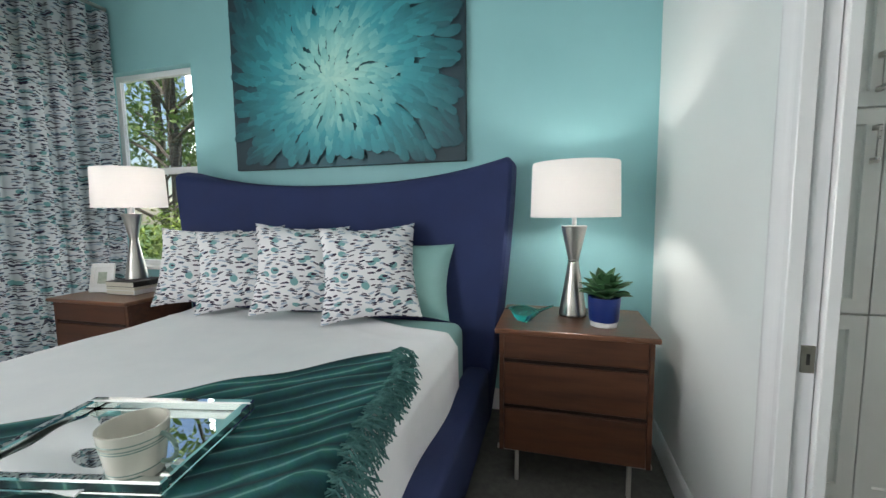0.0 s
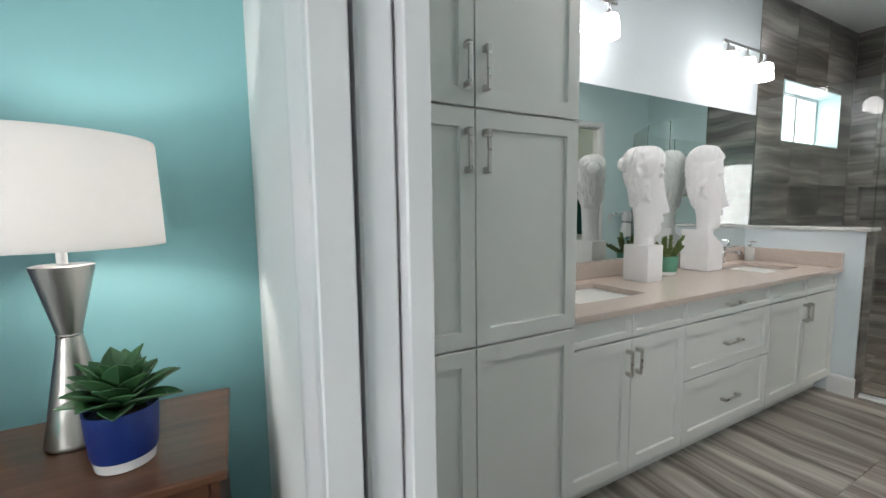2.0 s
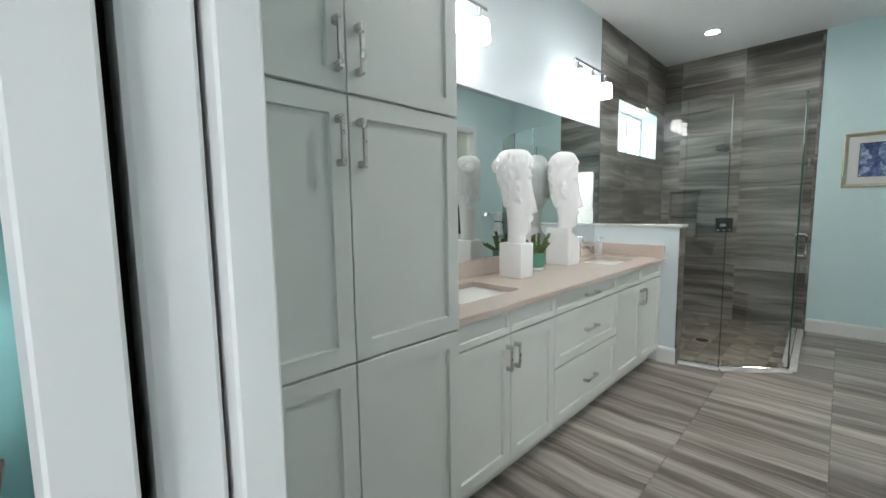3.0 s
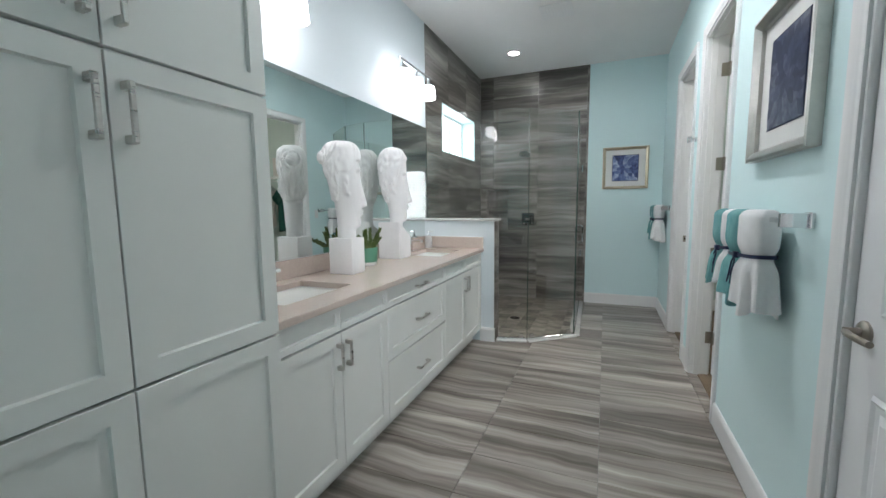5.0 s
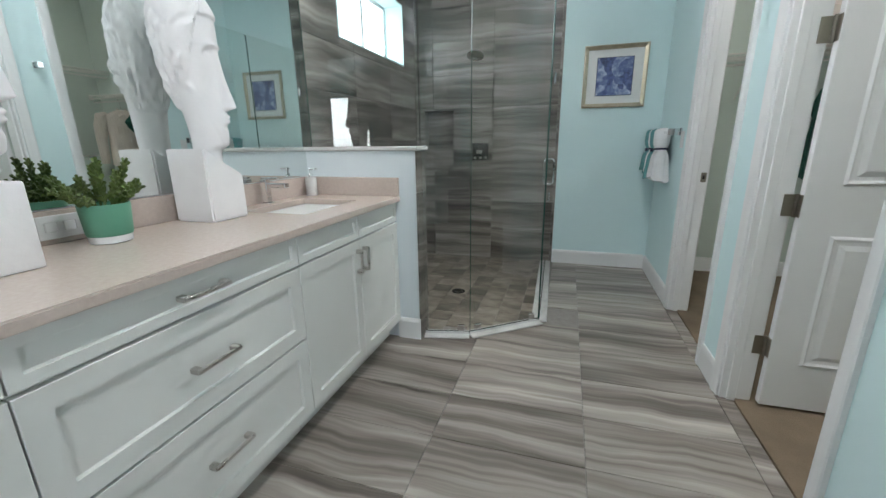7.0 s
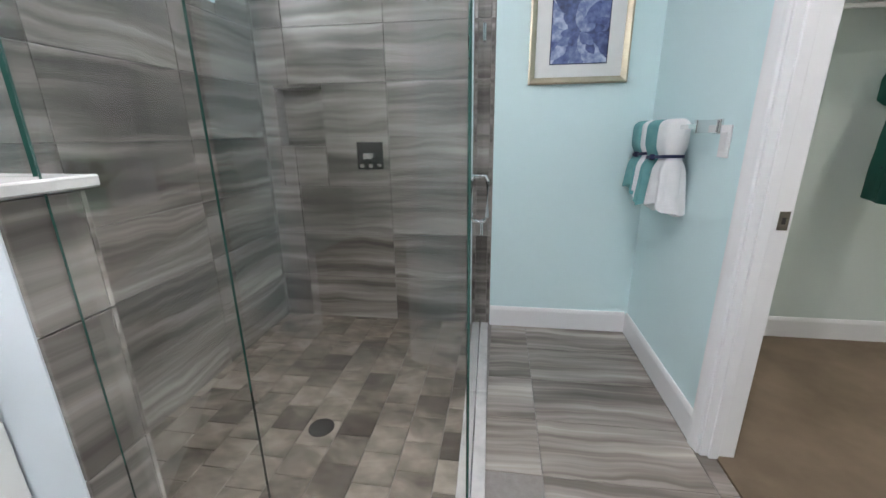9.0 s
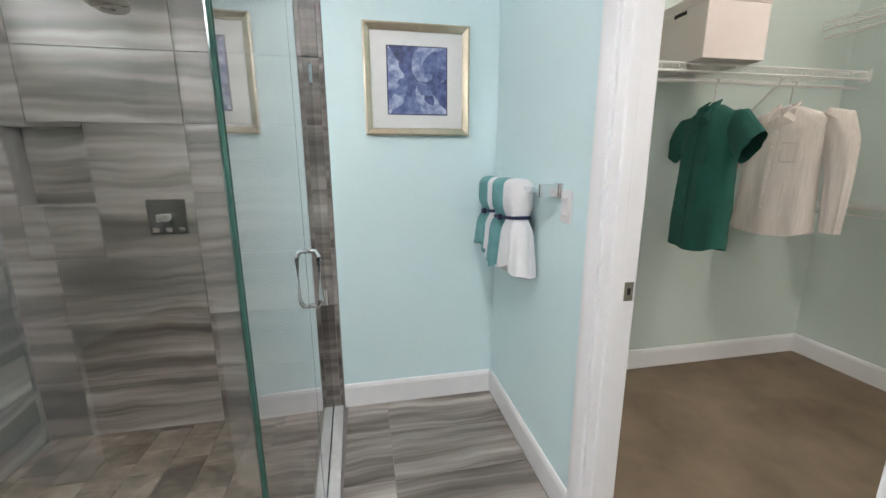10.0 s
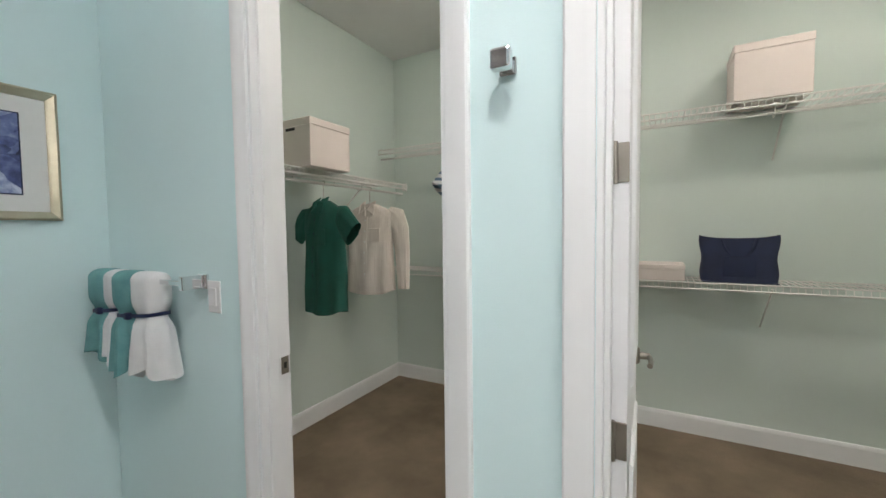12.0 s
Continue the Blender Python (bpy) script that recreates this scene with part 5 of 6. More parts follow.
# ---- things in the bathroom ----
M["terryteal"] = surf("teal_terry", (0.12, 0.33, 0.34), (0.18, 0.42, 0.42), 20, 1.0, bump=1.0, grain=420)
M["terrywhite"] = surf("white_terry", (0.80, 0.81, 0.81), (0.86, 0.87, 0.87), 20, 1.0, bump=1.0, grain=420)
M["ribbon"] = surf("navy_ribbon", (0.006, 0.012, 0.05), (0.01, 0.02, 0.07), 20, 0.5)
M["goldframe"] = surf("champagne_metal_frame", (0.50, 0.43, 0.31), (0.62, 0.55, 0.42), 10, 0.3, 1.0, 0.05, 200)
M["silverframe"] = surf("brushed_silver_frame", (0.42, 0.41, 0.38), (0.54, 0.53, 0.50), 10, 0.32, 1.0, 0.05, 200)
M["mat"] = surf("ivory_mat_board", (0.72, 0.72, 0.70), (0.75, 0.75, 0.73), 20, 0.35, bump=0.05, coat=0.6)
M["greenpot"] = surf("sage_green_pot", (0.10, 0.30, 0.20), (0.13, 0.34, 0.23), 8, 0.5)
M["succulent"] = surf("olive_succulent", (0.055, 0.10, 0.018), (0.12, 0.17, 0.04), 30, 0.5)
M["plastic"] = surf("white_plastic", (0.74, 0.75, 0.75), (0.77, 0.78, 0.78), 4, 0.35, bump=0)


def flower_print(name, dark):
    """A blue flower bursting from the middle, of streaks that run out from it; the print's plane is local x, z."""
    m, nt, b = _nodes(name)
    co = nt.nodes.new("ShaderNodeTexCoord")
    sep = nt.nodes.new("ShaderNodeSeparateXYZ")
    nt.links.new(co.outputs["Object"], sep.inputs[0])
    at = nt.nodes.new("ShaderNodeMath")
    at.operation = "ARCTAN2"
    nt.links.new(sep.outputs[2], at.inputs[0])
    nt.links.new(sep.outputs[0], at.inputs[1])
    ln = nt.nodes.new("ShaderNodeVectorMath")
    ln.operation = "LENGTH"
    nt.links.new(co.outputs["Object"], ln.inputs[0])
    sn = nt.nodes.new("ShaderNodeMath")
    sn.operation = "SINE"
    nt.links.new(at.outputs[0], sn.inputs[0])
    cs = nt.nodes.new("ShaderNodeMath")
    cs.operation = "COSINE"
    nt.links.new(at.outputs[0], cs.inputs[0])
    cb = nt.nodes.new("ShaderNodeCombineXYZ")
    nt.links.new(sn.outputs[0], cb.inputs[0])
    nt.links.new(cs.outputs[0], cb.inputs[1])
    nt.links.new(ln.outputs["Value"], cb.inputs[2])
    mp = nt.nodes.new("ShaderNodeMapping")
    mp.inputs["Scale"].default_value = (2.6, 2.6, 6.0)
    nt.links.new(cb.outputs[0], mp.inputs["Vector"])
    n = _add(nt, "ShaderNodeTexNoise", Scale=1.0, Detail=6.0, Roughness=0.65)
    nt.links.new(mp.outputs[0], n.inputs["Vector"])
    ma = nt.nodes.new("ShaderNodeMath")
    ma.operation = "MULTIPLY_ADD"
    ma.inputs[1].default_value = 1.1
    nt.links.new(ln.outputs["Value"], ma.inputs[0])
    nt.links.new(n.outputs["Fac"], ma.inputs[2])
    r = _ramp(nt, [(0.42, (0.008, 0.012, 0.05)), (0.55, tuple(dark * c for c in (0.05, 0.08, 0.24))), (0.66, tuple(dark * c for c in (0.16, 0.21, 0.42))), (0.80, tuple(dark * c for c in (0.50, 0.55, 0.70)))])
    nt.links.new(ma.outputs[0], r.inputs[0])
    nt.links.new(r.outputs[0], b.inputs["Base Color"])
    b.inputs["Roughness"].default_value = 0.3
    b.inputs["Coat Weight"].default_value = 0.7
    return m


def petal_ink(name, dark):
    """Blue printed petals, each of its own tone, streaked from the root outwards."""
    m, nt, b = _nodes(name)
    g = nt.nodes.new("ShaderNodeNewGeometry")
    n = _add(nt, "ShaderNodeTexNoise", Scale=34.0, Detail=5.0)
    co = nt.nodes.new("ShaderNodeTexCoord")
    nt.links.new(co.outputs["Object"], n.inputs["Vector"])
    mx = nt.nodes.new("ShaderNodeMix")
    mx.inputs["Factor"].default_value = 0.6
    nt.links.new(g.outputs["Random Per Island"], mx.inputs["A"])
    nt.links.new(n.outputs["Fac"], mx.inputs["B"])
    r = _ramp(nt, [(0.22, (0.012, 0.018, 0.06)), (0.40, tuple(dark * c for c in (0.06, 0.09, 0.25))), (0.58, tuple(dark * c for c in (0.15, 0.20, 0.40))), (0.78, tuple(dark * c for c in (0.48, 0.54, 0.70)))])
    nt.links.new(mx.outputs["Result"], r.inputs[0])
    nt.links.new(r.outputs[0], b.inputs["Base Color"])
    b.inputs["Roughness"].default_value = 0.3
    b.inputs["Coat Weight"].default_value = 0.7
    return m


def framed_picture(cx, cy, cz, w, h, rz, frame, label, dark, bar=0.034, depth=0.022, mat_w=0.115):
    """A framed print on a wall; its back on local y = 0, its face towards -y, turned by rz."""
    pic = new("framed_picture")
    pic.matrix_basis = pose(cx, cy, cz, 0, 0, rz)
    WM[pic.name] = pic.matrix_basis.copy()
    tagged(pic, label, "picture", "framed flower prints")
    prof = [(0, 0), (0, -depth), (bar * 0.25, -depth - 0.003), (bar * 0.8, -depth * 0.75), (bar, -depth * 0.55), (bar, 0)]
    hw, hh = w / 2, h / 2
    corners = [(-1, -1), (1, -1), (1, 1), (-1, 1)]
    for k in range(4):
        (ax, az), (bx, bz) = corners[k], corners[(k + 1) % 4]
        bm = bmesh.new()
        a = [bm.verts.new((ax * (hw - p), q, az * (hh - p))) for p, q in prof]
        b = [bm.verts.new((bx * (hw - p), q, bz * (hh - p))) for p, q in prof]
        for j in range(6):
            bm.faces.new((a[j], a[(j + 1) % 6], b[(j + 1) % 6], b[j]))
        bm.faces.new(a)
        bm.faces.new(b)
        part("frame_bar", bm, frame, pic, local=True)
    part("mat_board", box(-hw + bar, -0.006, -hh + bar, hw - bar, -0.001, hh - bar), "mat", pic, local=True)
    iw, ih = hw - mat_w, hh - mat_w + 0.012
    part("inner_line", box(-iw - 0.005, -0.0075, -ih - 0.005, iw + 0.005, -0.0062, ih + 0.005), "ribbon", pic, "thin dark border", local=True)
    part("print", box(-iw, -0.009, -ih, iw, -0.0077, ih), flower_print("blue_flower_print", dark), pic, "blue and violet flower print", local=True)
    r = random.Random(int(w * 1000))
    bm = bmesh.new()
    count = 46
    for k in range(count):
        a = k * 2.39996 + r.uniform(-0.2, 0.2)
        q = 1 - k / count
        L, W = 0.06 + 0.26 * q * r.uniform(0.8, 1.1), 0.035 + 0.045 * q
        rows = []
        for t, f in ((0.06, 0.25), (0.35, 0.75), (0.65, 1.0), (0.88, 0.7), (1.0, 0.12)):
            c = Vector((math.cos(a), math.sin(a))) * L * t
            side = Vector((-math.sin(a), math.cos(a))) * W * f / 2
            rows.append([bm.verts.new((max(-iw, min(iw, p.x)), -0.0092 - 0.0022 * k / count, max(-ih, min(ih, p.y)))) for p in (c - side, c, c + side)])
        for ra, rb_ in zip(rows, rows[1:]):
            for j in (0, 1):
                bm.faces.new((ra[j], ra[j + 1], rb_[j + 1], rb_[j]))
    part("petals", bm, petal_ink("blue_petal_ink", dark), pic, "overlapping blue and lilac petals", local=True)
    return pic


framed_picture(EAST - 0.001, 0.605, 1.741, 0.52, 0.515, -90, "goldframe", "framed blue flower print with an ivory mat on the end wall", 1.0)
framed_picture(2.545, SOUTH + 0.001, 1.775, 0.60, 0.60, 180, "silverframe", "framed blue flower print in a deep silver frame above the towels", 0.35, bar=0.042, depth=0.04, mat_w=0.135)


def towel(x0, x1, bar_y, bar_z, drop, tie, seed, depth):
    """A folded towel laid over a bar: one soft body, drawn in at the tie and flaring in pleats below it."""
    bm = bmesh.new()
    mid, w, seg, rows = (x0 + x1) / 2, (x1 - x0) / 2, 56, 44
    prev = None
    for i in range(rows + 1):
        t = i / rows
        if t < 0.16:
            a = t / 0.16 * math.pi / 2
            z, dome = 0.034 * math.cos(a), 0.25 + 0.75 * math.sin(a)
        else:
            z, dome = -(t - 0.16) / 0.84 * drop, 1.0
        below = max(0.0, -z - tie) / (drop - tie)
        pinch = 1 - 0.20 * bell(-z - tie, 0.035) + 0.16 * below
        hw, hd = w * pinch * (0.72 + 0.28 * dome), depth * dome * (1 - 0.28 * bell(-z - tie, 0.03) + 0.10 * below)
        ring = []
        for q in range(seg):
            a = 2 * math.pi * q / seg
            c, s = math.cos(a), math.sin(a)
            soft = 1 + (0.02 + 0.26 * below ** 0.7) * math.sin(7 * a + seed + 0.8 * z) + 0.07 * below * math.sin(9 * a + 2 * seed) + 0.03 * noise.noise((c * 2, s * 2, z * 14 + seed))
            x = mid + hw * math.copysign(abs(c) ** 0.75, c) * (1 + (soft - 1) * 0.5)
            y = bar_y + 0.004 + hd * math.copysign(abs(s) ** 0.7, s) * soft
            hem = below ** 4 * (0.016 * math.sin(2 * a + seed) + 0.010 * math.sin(5 * a + seed))
            ring.append(bm.verts.new((x, max(y, SOUTH + 0.006), bar_z + z + hem - 0.02 * below * (1 - s) * 0.5)))
        if prev:
            for q in range(seg):
                bm.faces.new((prev[q], prev[(q + 1) % seg], ring[(q + 1) % seg], ring[q]))
        else:
            bm.faces.new(ring)
        prev = ring
    bm.faces.new(prev)
    return bm


def towel_rail(x0, x1, bz, sets, front, label, tie_drop, tails):
    rail = thing("towel_rail", (x0 + x1) / 2, SOUTH, 1.21, "square chrome towel rail on the aqua wall", "towel rail", "towel rails")
    by = SOUTH + 0.075
    part("bar", box(x0 + 0.011, by - 0.009, bz - 0.009, x1 - 0.011, by + 0.009, bz + 0.009, 0.002), "chrome", rail)
    for x in (x0, x1):
        part("post", box(x - 0.011, SOUTH + 0.012, bz - 0.024, x + 0.011, by + 0.012, bz + 0.024, 0.002), "chrome", rail)
        part("wall_plate", box(x - 0.027, SOUTH + 0.0005, bz - 0.027, x + 0.027, SOUTH + 0.012, bz + 0.027, 0.002), "chrome", rail)
    for k, (a, b, col) in enumerate(sets):
        tw = thing("towel", (a + b) / 2, by, bz, "plush teal towel hung over the rail, tied with ribbon" if col == "t" else "plush white towel hung over the rail, tied with ribbon", "towel", label)
        part("terry", towel(a, b, by, bz, front - 0.035 * (k < 2), tie_drop, k * 1.7 + x0, 0.060 if col == "t" else 0.054), "terryteal" if col == "t" else "terrywhite", tw, smooth=True)
    for one, two in (sets[:2], sets[2:]):
        lo, hi = min(one[0], two[0]), max(one[1], two[1])
        rb = thing("ribbon", (lo + hi) / 2, by, bz - tie_drop, "narrow navy ribbon tied round the towels", "ribbon", "towel ribbons")
        mid, w = (lo + hi) / 2, (hi - lo) / 2 * 0.93
        loop = []
        for q in range(33):
            an = 2 * math.pi * q / 32
            cx, cy = math.cos(an), math.sin(an)
            loop.append((mid + w * math.copysign(abs(cx) ** 0.4, cx), by + 0.004 + 0.049 * math.copysign(abs(cy) ** 0.5, cy)))
        bm = bmesh.new()
        lows = [bm.verts.new((x, y, bz - tie_drop - 0.007 - 0.010 * (x - mid) / w)) for x, y in loop]
        tops = [bm.verts.new((v.co.x, v.co.y, v.co.z + 0.014)) for v in lows]
        for q in range(32):
            bm.faces.new((lows[q], lows[q + 1], tops[q + 1], tops[q]))
        part("band", thicken(bm, 0.003), "ribbon", rb)
        part("knot", box(mid - 0.013, by + 0.046, bz - tie_drop - 0.013, mid + 0.013, by + 0.066, bz - tie_drop + 0.013, 0.005, 2), "ribbon", rb)
        for e in tails:
            part("tail", tube([(mid, by + 0.058, bz - tie_drop), (mid + e * 0.018, by + 0.064, bz - tie_drop - 0.03), (mid + e * 0.012 + 0.012, by + 0.068, bz - tie_drop - 0.075), (mid + e * 0.022 + 0.012, by + 0.072, bz - tie_drop - 0.12)], 0.0035, 6), "ribbon", rb, "hanging ribbon end")
    return rail


towel_rail(2.265, 3.08, 1.235, [(2.80, 2.96, "t"), (2.71, 2.82, "w"), (2.55, 2.73, "t"), (2.36, 2.59, "w")], 0.345, "towels on the long rail", 0.15, (-1, 1))
towel_rail(5.375, 6.03, 1.248, [(5.85, 5.99, "t"), (5.77, 5.86, "w"), (5.64, 5.79, "t"), (5.515, 5.66, "w")], 0.345, "towels on the corner rail", 0.13, ())


def switch(x, z, rockers=1):
    sw = thing("light_switch", x, SOUTH, z, "white rocker light switch on the aqua wall", "light switch", "light switches")
    w = 0.036 if rockers == 1 else 0.058
    part("plate", box(x - w, SOUTH + 0.0005, z - 0.058, x + w, SOUTH + 0.006, z + 0.058, 0.002), "plastic", sw)
    for k in range(rockers):
        c = x + (k - (rockers - 1) / 2) * 0.046
        part("rocker", box(c - 0.016, SOUTH + 0.006, z - 0.033, c + 0.016, SOUTH + 0.010, z + 0.033, 0.002), "plastic", sw)


switch(5.315, 1.195)
switch(3.135, 1.165)

hk = thing("robe_hook", 4.205, SOUTH, 1.78, "square chrome robe hook on the aqua wall", "hook")
part("wall_plate", box(4.186, SOUTH + 0.0005, 1.761, 4.224, SOUTH + 0.010, 1.799, 0.002), "chrome", hk)
part("peg", box(4.192, SOUTH + 0.010, 1.767, 4.218, SOUTH + 0.05, 1.793, 0.002), "chrome", hk)
part("end_block", box(4.183, SOUTH + 0.035, 1.759, 4.227, SOUTH + 0.062, 1.803, 0.006, 2), "chrome", hk)

vent = thing("ceiling_vent", 4.50, 1.28, CEIL, "white slatted ceiling vent", "vent")
part("frame", box(4.36, 1.14, CEIL - 0.008, 4.64, 1.42, CEIL - 0.0005, 0.003), "plastic", vent)
for k in range(9):
    part("slat", box(4.385, 1.165 + k * 0.027, CEIL - 0.014, 4.615, 1.180 + k * 0.027, CEIL - 0.0085, 0.001), "plastic", vent)


# statues
def bust(at, rings, face, nose_len, hairline, bun, base, label, turn):
    """A long-headed plaster bust facing local +x. rings: height, back, front, half width; face: chin, mouth, nose tip, brow; hairline: forehead, ear and nape."""
    bm = bmesh.new()
    seg, steps, prev = 96, 150, None
    chin, mouth, tip, brow = face
    h0, h1 = rings[0][0], rings[-1][0]
    ear_h = (tip + brow) / 2 + 0.015
    for i in range(steps + 1):
        h = h0 + (h1 - h0) * i / steps
        bk, fr, hw = spline(rings, h)
        row = []
        for q in range(seg):
            a = 2 * math.pi * q / seg
            c, s = math.cos(a), math.sin(a)
            da = abs((a + math.pi) % (2 * math.pi) - math.pi)
            taper = 1 - 0.36 * max(0.0, c) ** 2 * ease((brow - h) / (brow - chin))
            x = (bk + fr) / 2 + (fr - bk) / 2 * math.copysign(abs(c) ** 0.9, c)
            y = hw * taper * math.copysign(abs(s) ** 0.85, s)
            # jaw and chin stand out over the neck
            jaw = ease((h - chin + 0.012 - 0.10 * da * da) / 0.02) if da < 1.5 else 0.0
            x += 0.010 * jaw * bell(da, 0.9) * (1 - ease((h - tip) / 0.16))
            if tip - 0.014 < h < brow:
                g = (brow - h) / (brow - tip) if h > tip else (h - tip + 0.014) / 0.014
                x += nose_len * min(1.0, g) * bell(da, 0.17)
            x += 0.013 * bell(h - mouth - 0.008, 0.008) * bell(da, 0.26) + 0.012 * bell(h - mouth + 0.011, 0.009) * bell(da, 0.24)
            x -= 0.008 * bell(h - mouth + 0.030, 0.010) * bell(da, 0.35)
            eye = brow - 0.032
            x -= 0.020 * bell(h - eye, 0.020) * bell(da - 0.46, 0.24)
            x += 0.010 * bell(h - eye + 0.004, 0.009) * bell(da - 0.44, 0.13)
            x += 0.009 * bell(h - brow, 0.009) * bell(da - 0.35, 0.35)
            out = 0.028 * bell(da - 1.62 - (ear_h - h) * 1.6, 0.13) * math.exp(-((h - ear_h) / 0.048) ** 4)
            out -= 0.018 * bell(da - 1.60, 0.06) * bell(h - ear_h - 0.008, 0.020)
            out += 0.010 * bell(da - 1.50, 0.10) * bell(h - ear_h + 0.055, 0.014)
            y += math.copysign(out, s)
            f, e, n = hairline
            line = f + (e - f) * ease((da - 0.75) / 0.75) + (n - e) * ease((da - 1.75) / 0.7)
            hair = ease((h - line) / 0.014)
            wave = noise.noise((da * 2.0, h * 7, nose_len * 90))
            strand = math.sin(h * 60 + da * 9 + wave * 7)
            curl = noise.noise((da * 6, h * 24, 4.0 + nose_len * 50))
            lift = hair * (0.010 + 0.0030 * strand + 0.009 * curl * ease((da - 1.2) / 0.6))
            row.append(bm.verts.new((x + lift * c, y + lift * s, h)))
        if prev:
            for q in range(seg):
                bm.faces.new((prev[q], prev[(q + 1) % seg], row[(q + 1) % seg], row[q]))
        else:
            bm.faces.new(row)
        prev = row
    bm.faces.new(prev)
    if bun:
        own = bmesh.new()
        bmesh.ops.create_icosphere(own, subdivisions=4, radius=1.0)
        for v in own.verts:
            d = 1 + 0.06 * noise.noise(v.co * 2.5) + 0.03 * math.sin(v.co.z * 14 + v.co.y * 6)
            v.co = Vector((bun[0] + v.co.x * bun[2] * 0.8 * d, v.co.y * bun[2] * d, bun[1] + v.co.z * bun[2] * d))
        join(bm, own)
        loop = [(bun[0] + 0.012, bun[2] * 1.22 * math.cos(k * math.pi / 12), bun[1] + bun[2] * 1.22 * math.sin(k * math.pi / 12)) for k in range(25)]
        tube(loop, bun[2] * 0.34, 10, bm)
    bmesh.ops.transform(bm, matrix=pose(0, 0, 0, 0, 0, turn), verts=bm.verts[:])
    join(bm, base)
    bmesh.ops.transform(bm, matrix=pose(*at), verts=bm.verts[:])
    return solo("statue", bm, "plaster", label, "statue", group="plaster busts on the vanity", smooth=True)


B1 = [(0.19, -0.052, 0.060, 0.052), (0.262, -0.052, 0.060, 0.051), (0.288, -0.052, 0.078, 0.052), (0.36, -0.056, 0.084, 0.055), (0.44, -0.066, 0.086, 0.060), (0.52, -0.082, 0.086, 0.066), (0.60, -0.102, 0.088, 0.073), (0.68, -0.116, 0.088, 0.078), (0.735, -0.112, 0.082, 0.074), (0.770, -0.088, 0.060, 0.056), (0.786, -0.052, 0.028, 0.030), (0.789, -0.02, 0.0, 0.006)]
bust((2.603, 2.272, CT1), B1, (0.275, 0.365, 0.405, 0.625), 0.036, (0.665, 0.60, 0.43), (-0.122, 0.690, 0.040), box(-0.068, -0.082, 0, 0.068, 0.082, 0.215, 0.005, 2), "white plaster bust of a long-necked figure on a cube", -47)
B2 = [(0.14, -0.039, 0.063, 0.056), (0.268, -0.037, 0.063, 0.055), (0.296, -0.037, 0.084, 0.056), (0.36, -0.042, 0.09, 0.059), (0.43, -0.056, 0.091, 0.064), (0.5, -0.08, 0.089, 0.072), (0.6, -0.101, 0.095, 0.08), (0.7, -0.111, 0.099, 0.084), (0.77, -0.104, 0.093, 0.079), (0.815, -0.083, 0.072, 0.064), (0.842, -0.048, 0.036, 0.036), (0.85, -0.017, 0.0, 0.006)]
own = box(-0.095, -0.095, 0, 0.085, 0.095, 0.20, 0.0)
for v in own.verts:
    if v.co.z > 0.1:
        v.co.z = 0.285 if v.co.x < 0 else 0.175
bmesh.ops.bevel(own, geom=own.edges[:], offset=0.007, segments=2, affect="EDGES")
bust((3.335, 2.345, CT1), B2, (0.285, 0.395, 0.435, 0.655), 0.042, (0.745, 0.56, 0.42), None, own, "white plaster bust of a long-faced figure on a slanted block", -64)

# succulent in a green pot
sp = thing("potted_plant", 2.915, 2.325, CT1, "bushy succulent in a sage green pot with a pale foot", "plant")
part("pot", lathe([(0.058, 0.024), (0.061, 0.03), (0.067, 0.118), (0.067, 0.122), (0.062, 0.122), (0.06, 0.108)], (2.915, 2.325, CT1), 36), "greenpot", sp, "sage green pot", smooth=True)
part("foot", lathe([(0.05, 0), (0.056, 0.003), (0.058, 0.0235)], (2.915, 2.325, CT1), 36), "ceramic", sp, smooth=True)
part("soil", lathe([(0.058, 0.107), (0.02, 0.112)], (2.915, 2.325, CT1), 20), "soil", sp)
rnd = random.Random(3)
for k in range(13):
    a, el = k * 2.4, radians(30 + 56 * (k % 4) / 3)
    L = 0.095 + 0.06 * rnd.random()
    d = Vector((math.cos(a) * math.cos(el), math.sin(a) * math.cos(el), math.sin(el)))
    root = Vector((2.915 + 0.028 * math.cos(a), 2.325 + 0.028 * math.sin(a), CT1 + 0.108))
    bm = bmesh.new()
    tube([root, root + d * L * 0.5, root + d * L], 0.004, 5, bm)
    for j in range(26):
        t = 0.15 + 0.85 * j / 26
        b2 = j * 2.4
        s1 = d.orthogonal().normalized()
        s2 = d.cross(s1)
        out = (s1 * math.cos(b2) + s2 * math.sin(b2)) * 0.62 + d * 0.75
        p = root + d * L * t
        tube([p, p + out * 0.010, p + out * 0.017 + Vector((0, 0, 0.002))], 0.0068 * (1.15 - 0.5 * t), 4, bm)
    part("stem", bm, "succulent", sp)

sd = thing("soap_dispenser", 4.085, 2.395, CT1, "pale marble soap dispenser with a chrome pump", "soap dispenser")
part("bottle", lathe([(0.030, 0), (0.033, 0.004), (0.033, 0.10), (0.028, 0.108), (0.012, 0.112)], (4.085, 2.395, CT1), 28), "marble", sd, smooth=True)
part("pump", lathe([(0.012, 0.112), (0.012, 0.128), (0.005, 0.130), (0.005, 0.150), (0.011, 0.152), (0.011, 0.162)], (4.085, 2.395, CT1), 18), "chrome", sd, smooth=True)
part("spout", box(4.080, 2.345, CT1 + 0.152, 4.090, 2.395, CT1 + 0.160, 0.002), "chrome", sd)
ot = thing("wall_outlet", 2.86, NORTH - 0.02, 0.95, "white power outlet in the backsplash", "outlet")
part("plate", box(2.80, NORTH - 0.027, 0.912, 2.92, NORTH - 0.0225, 0.985, 0.002), "plastic", ot)
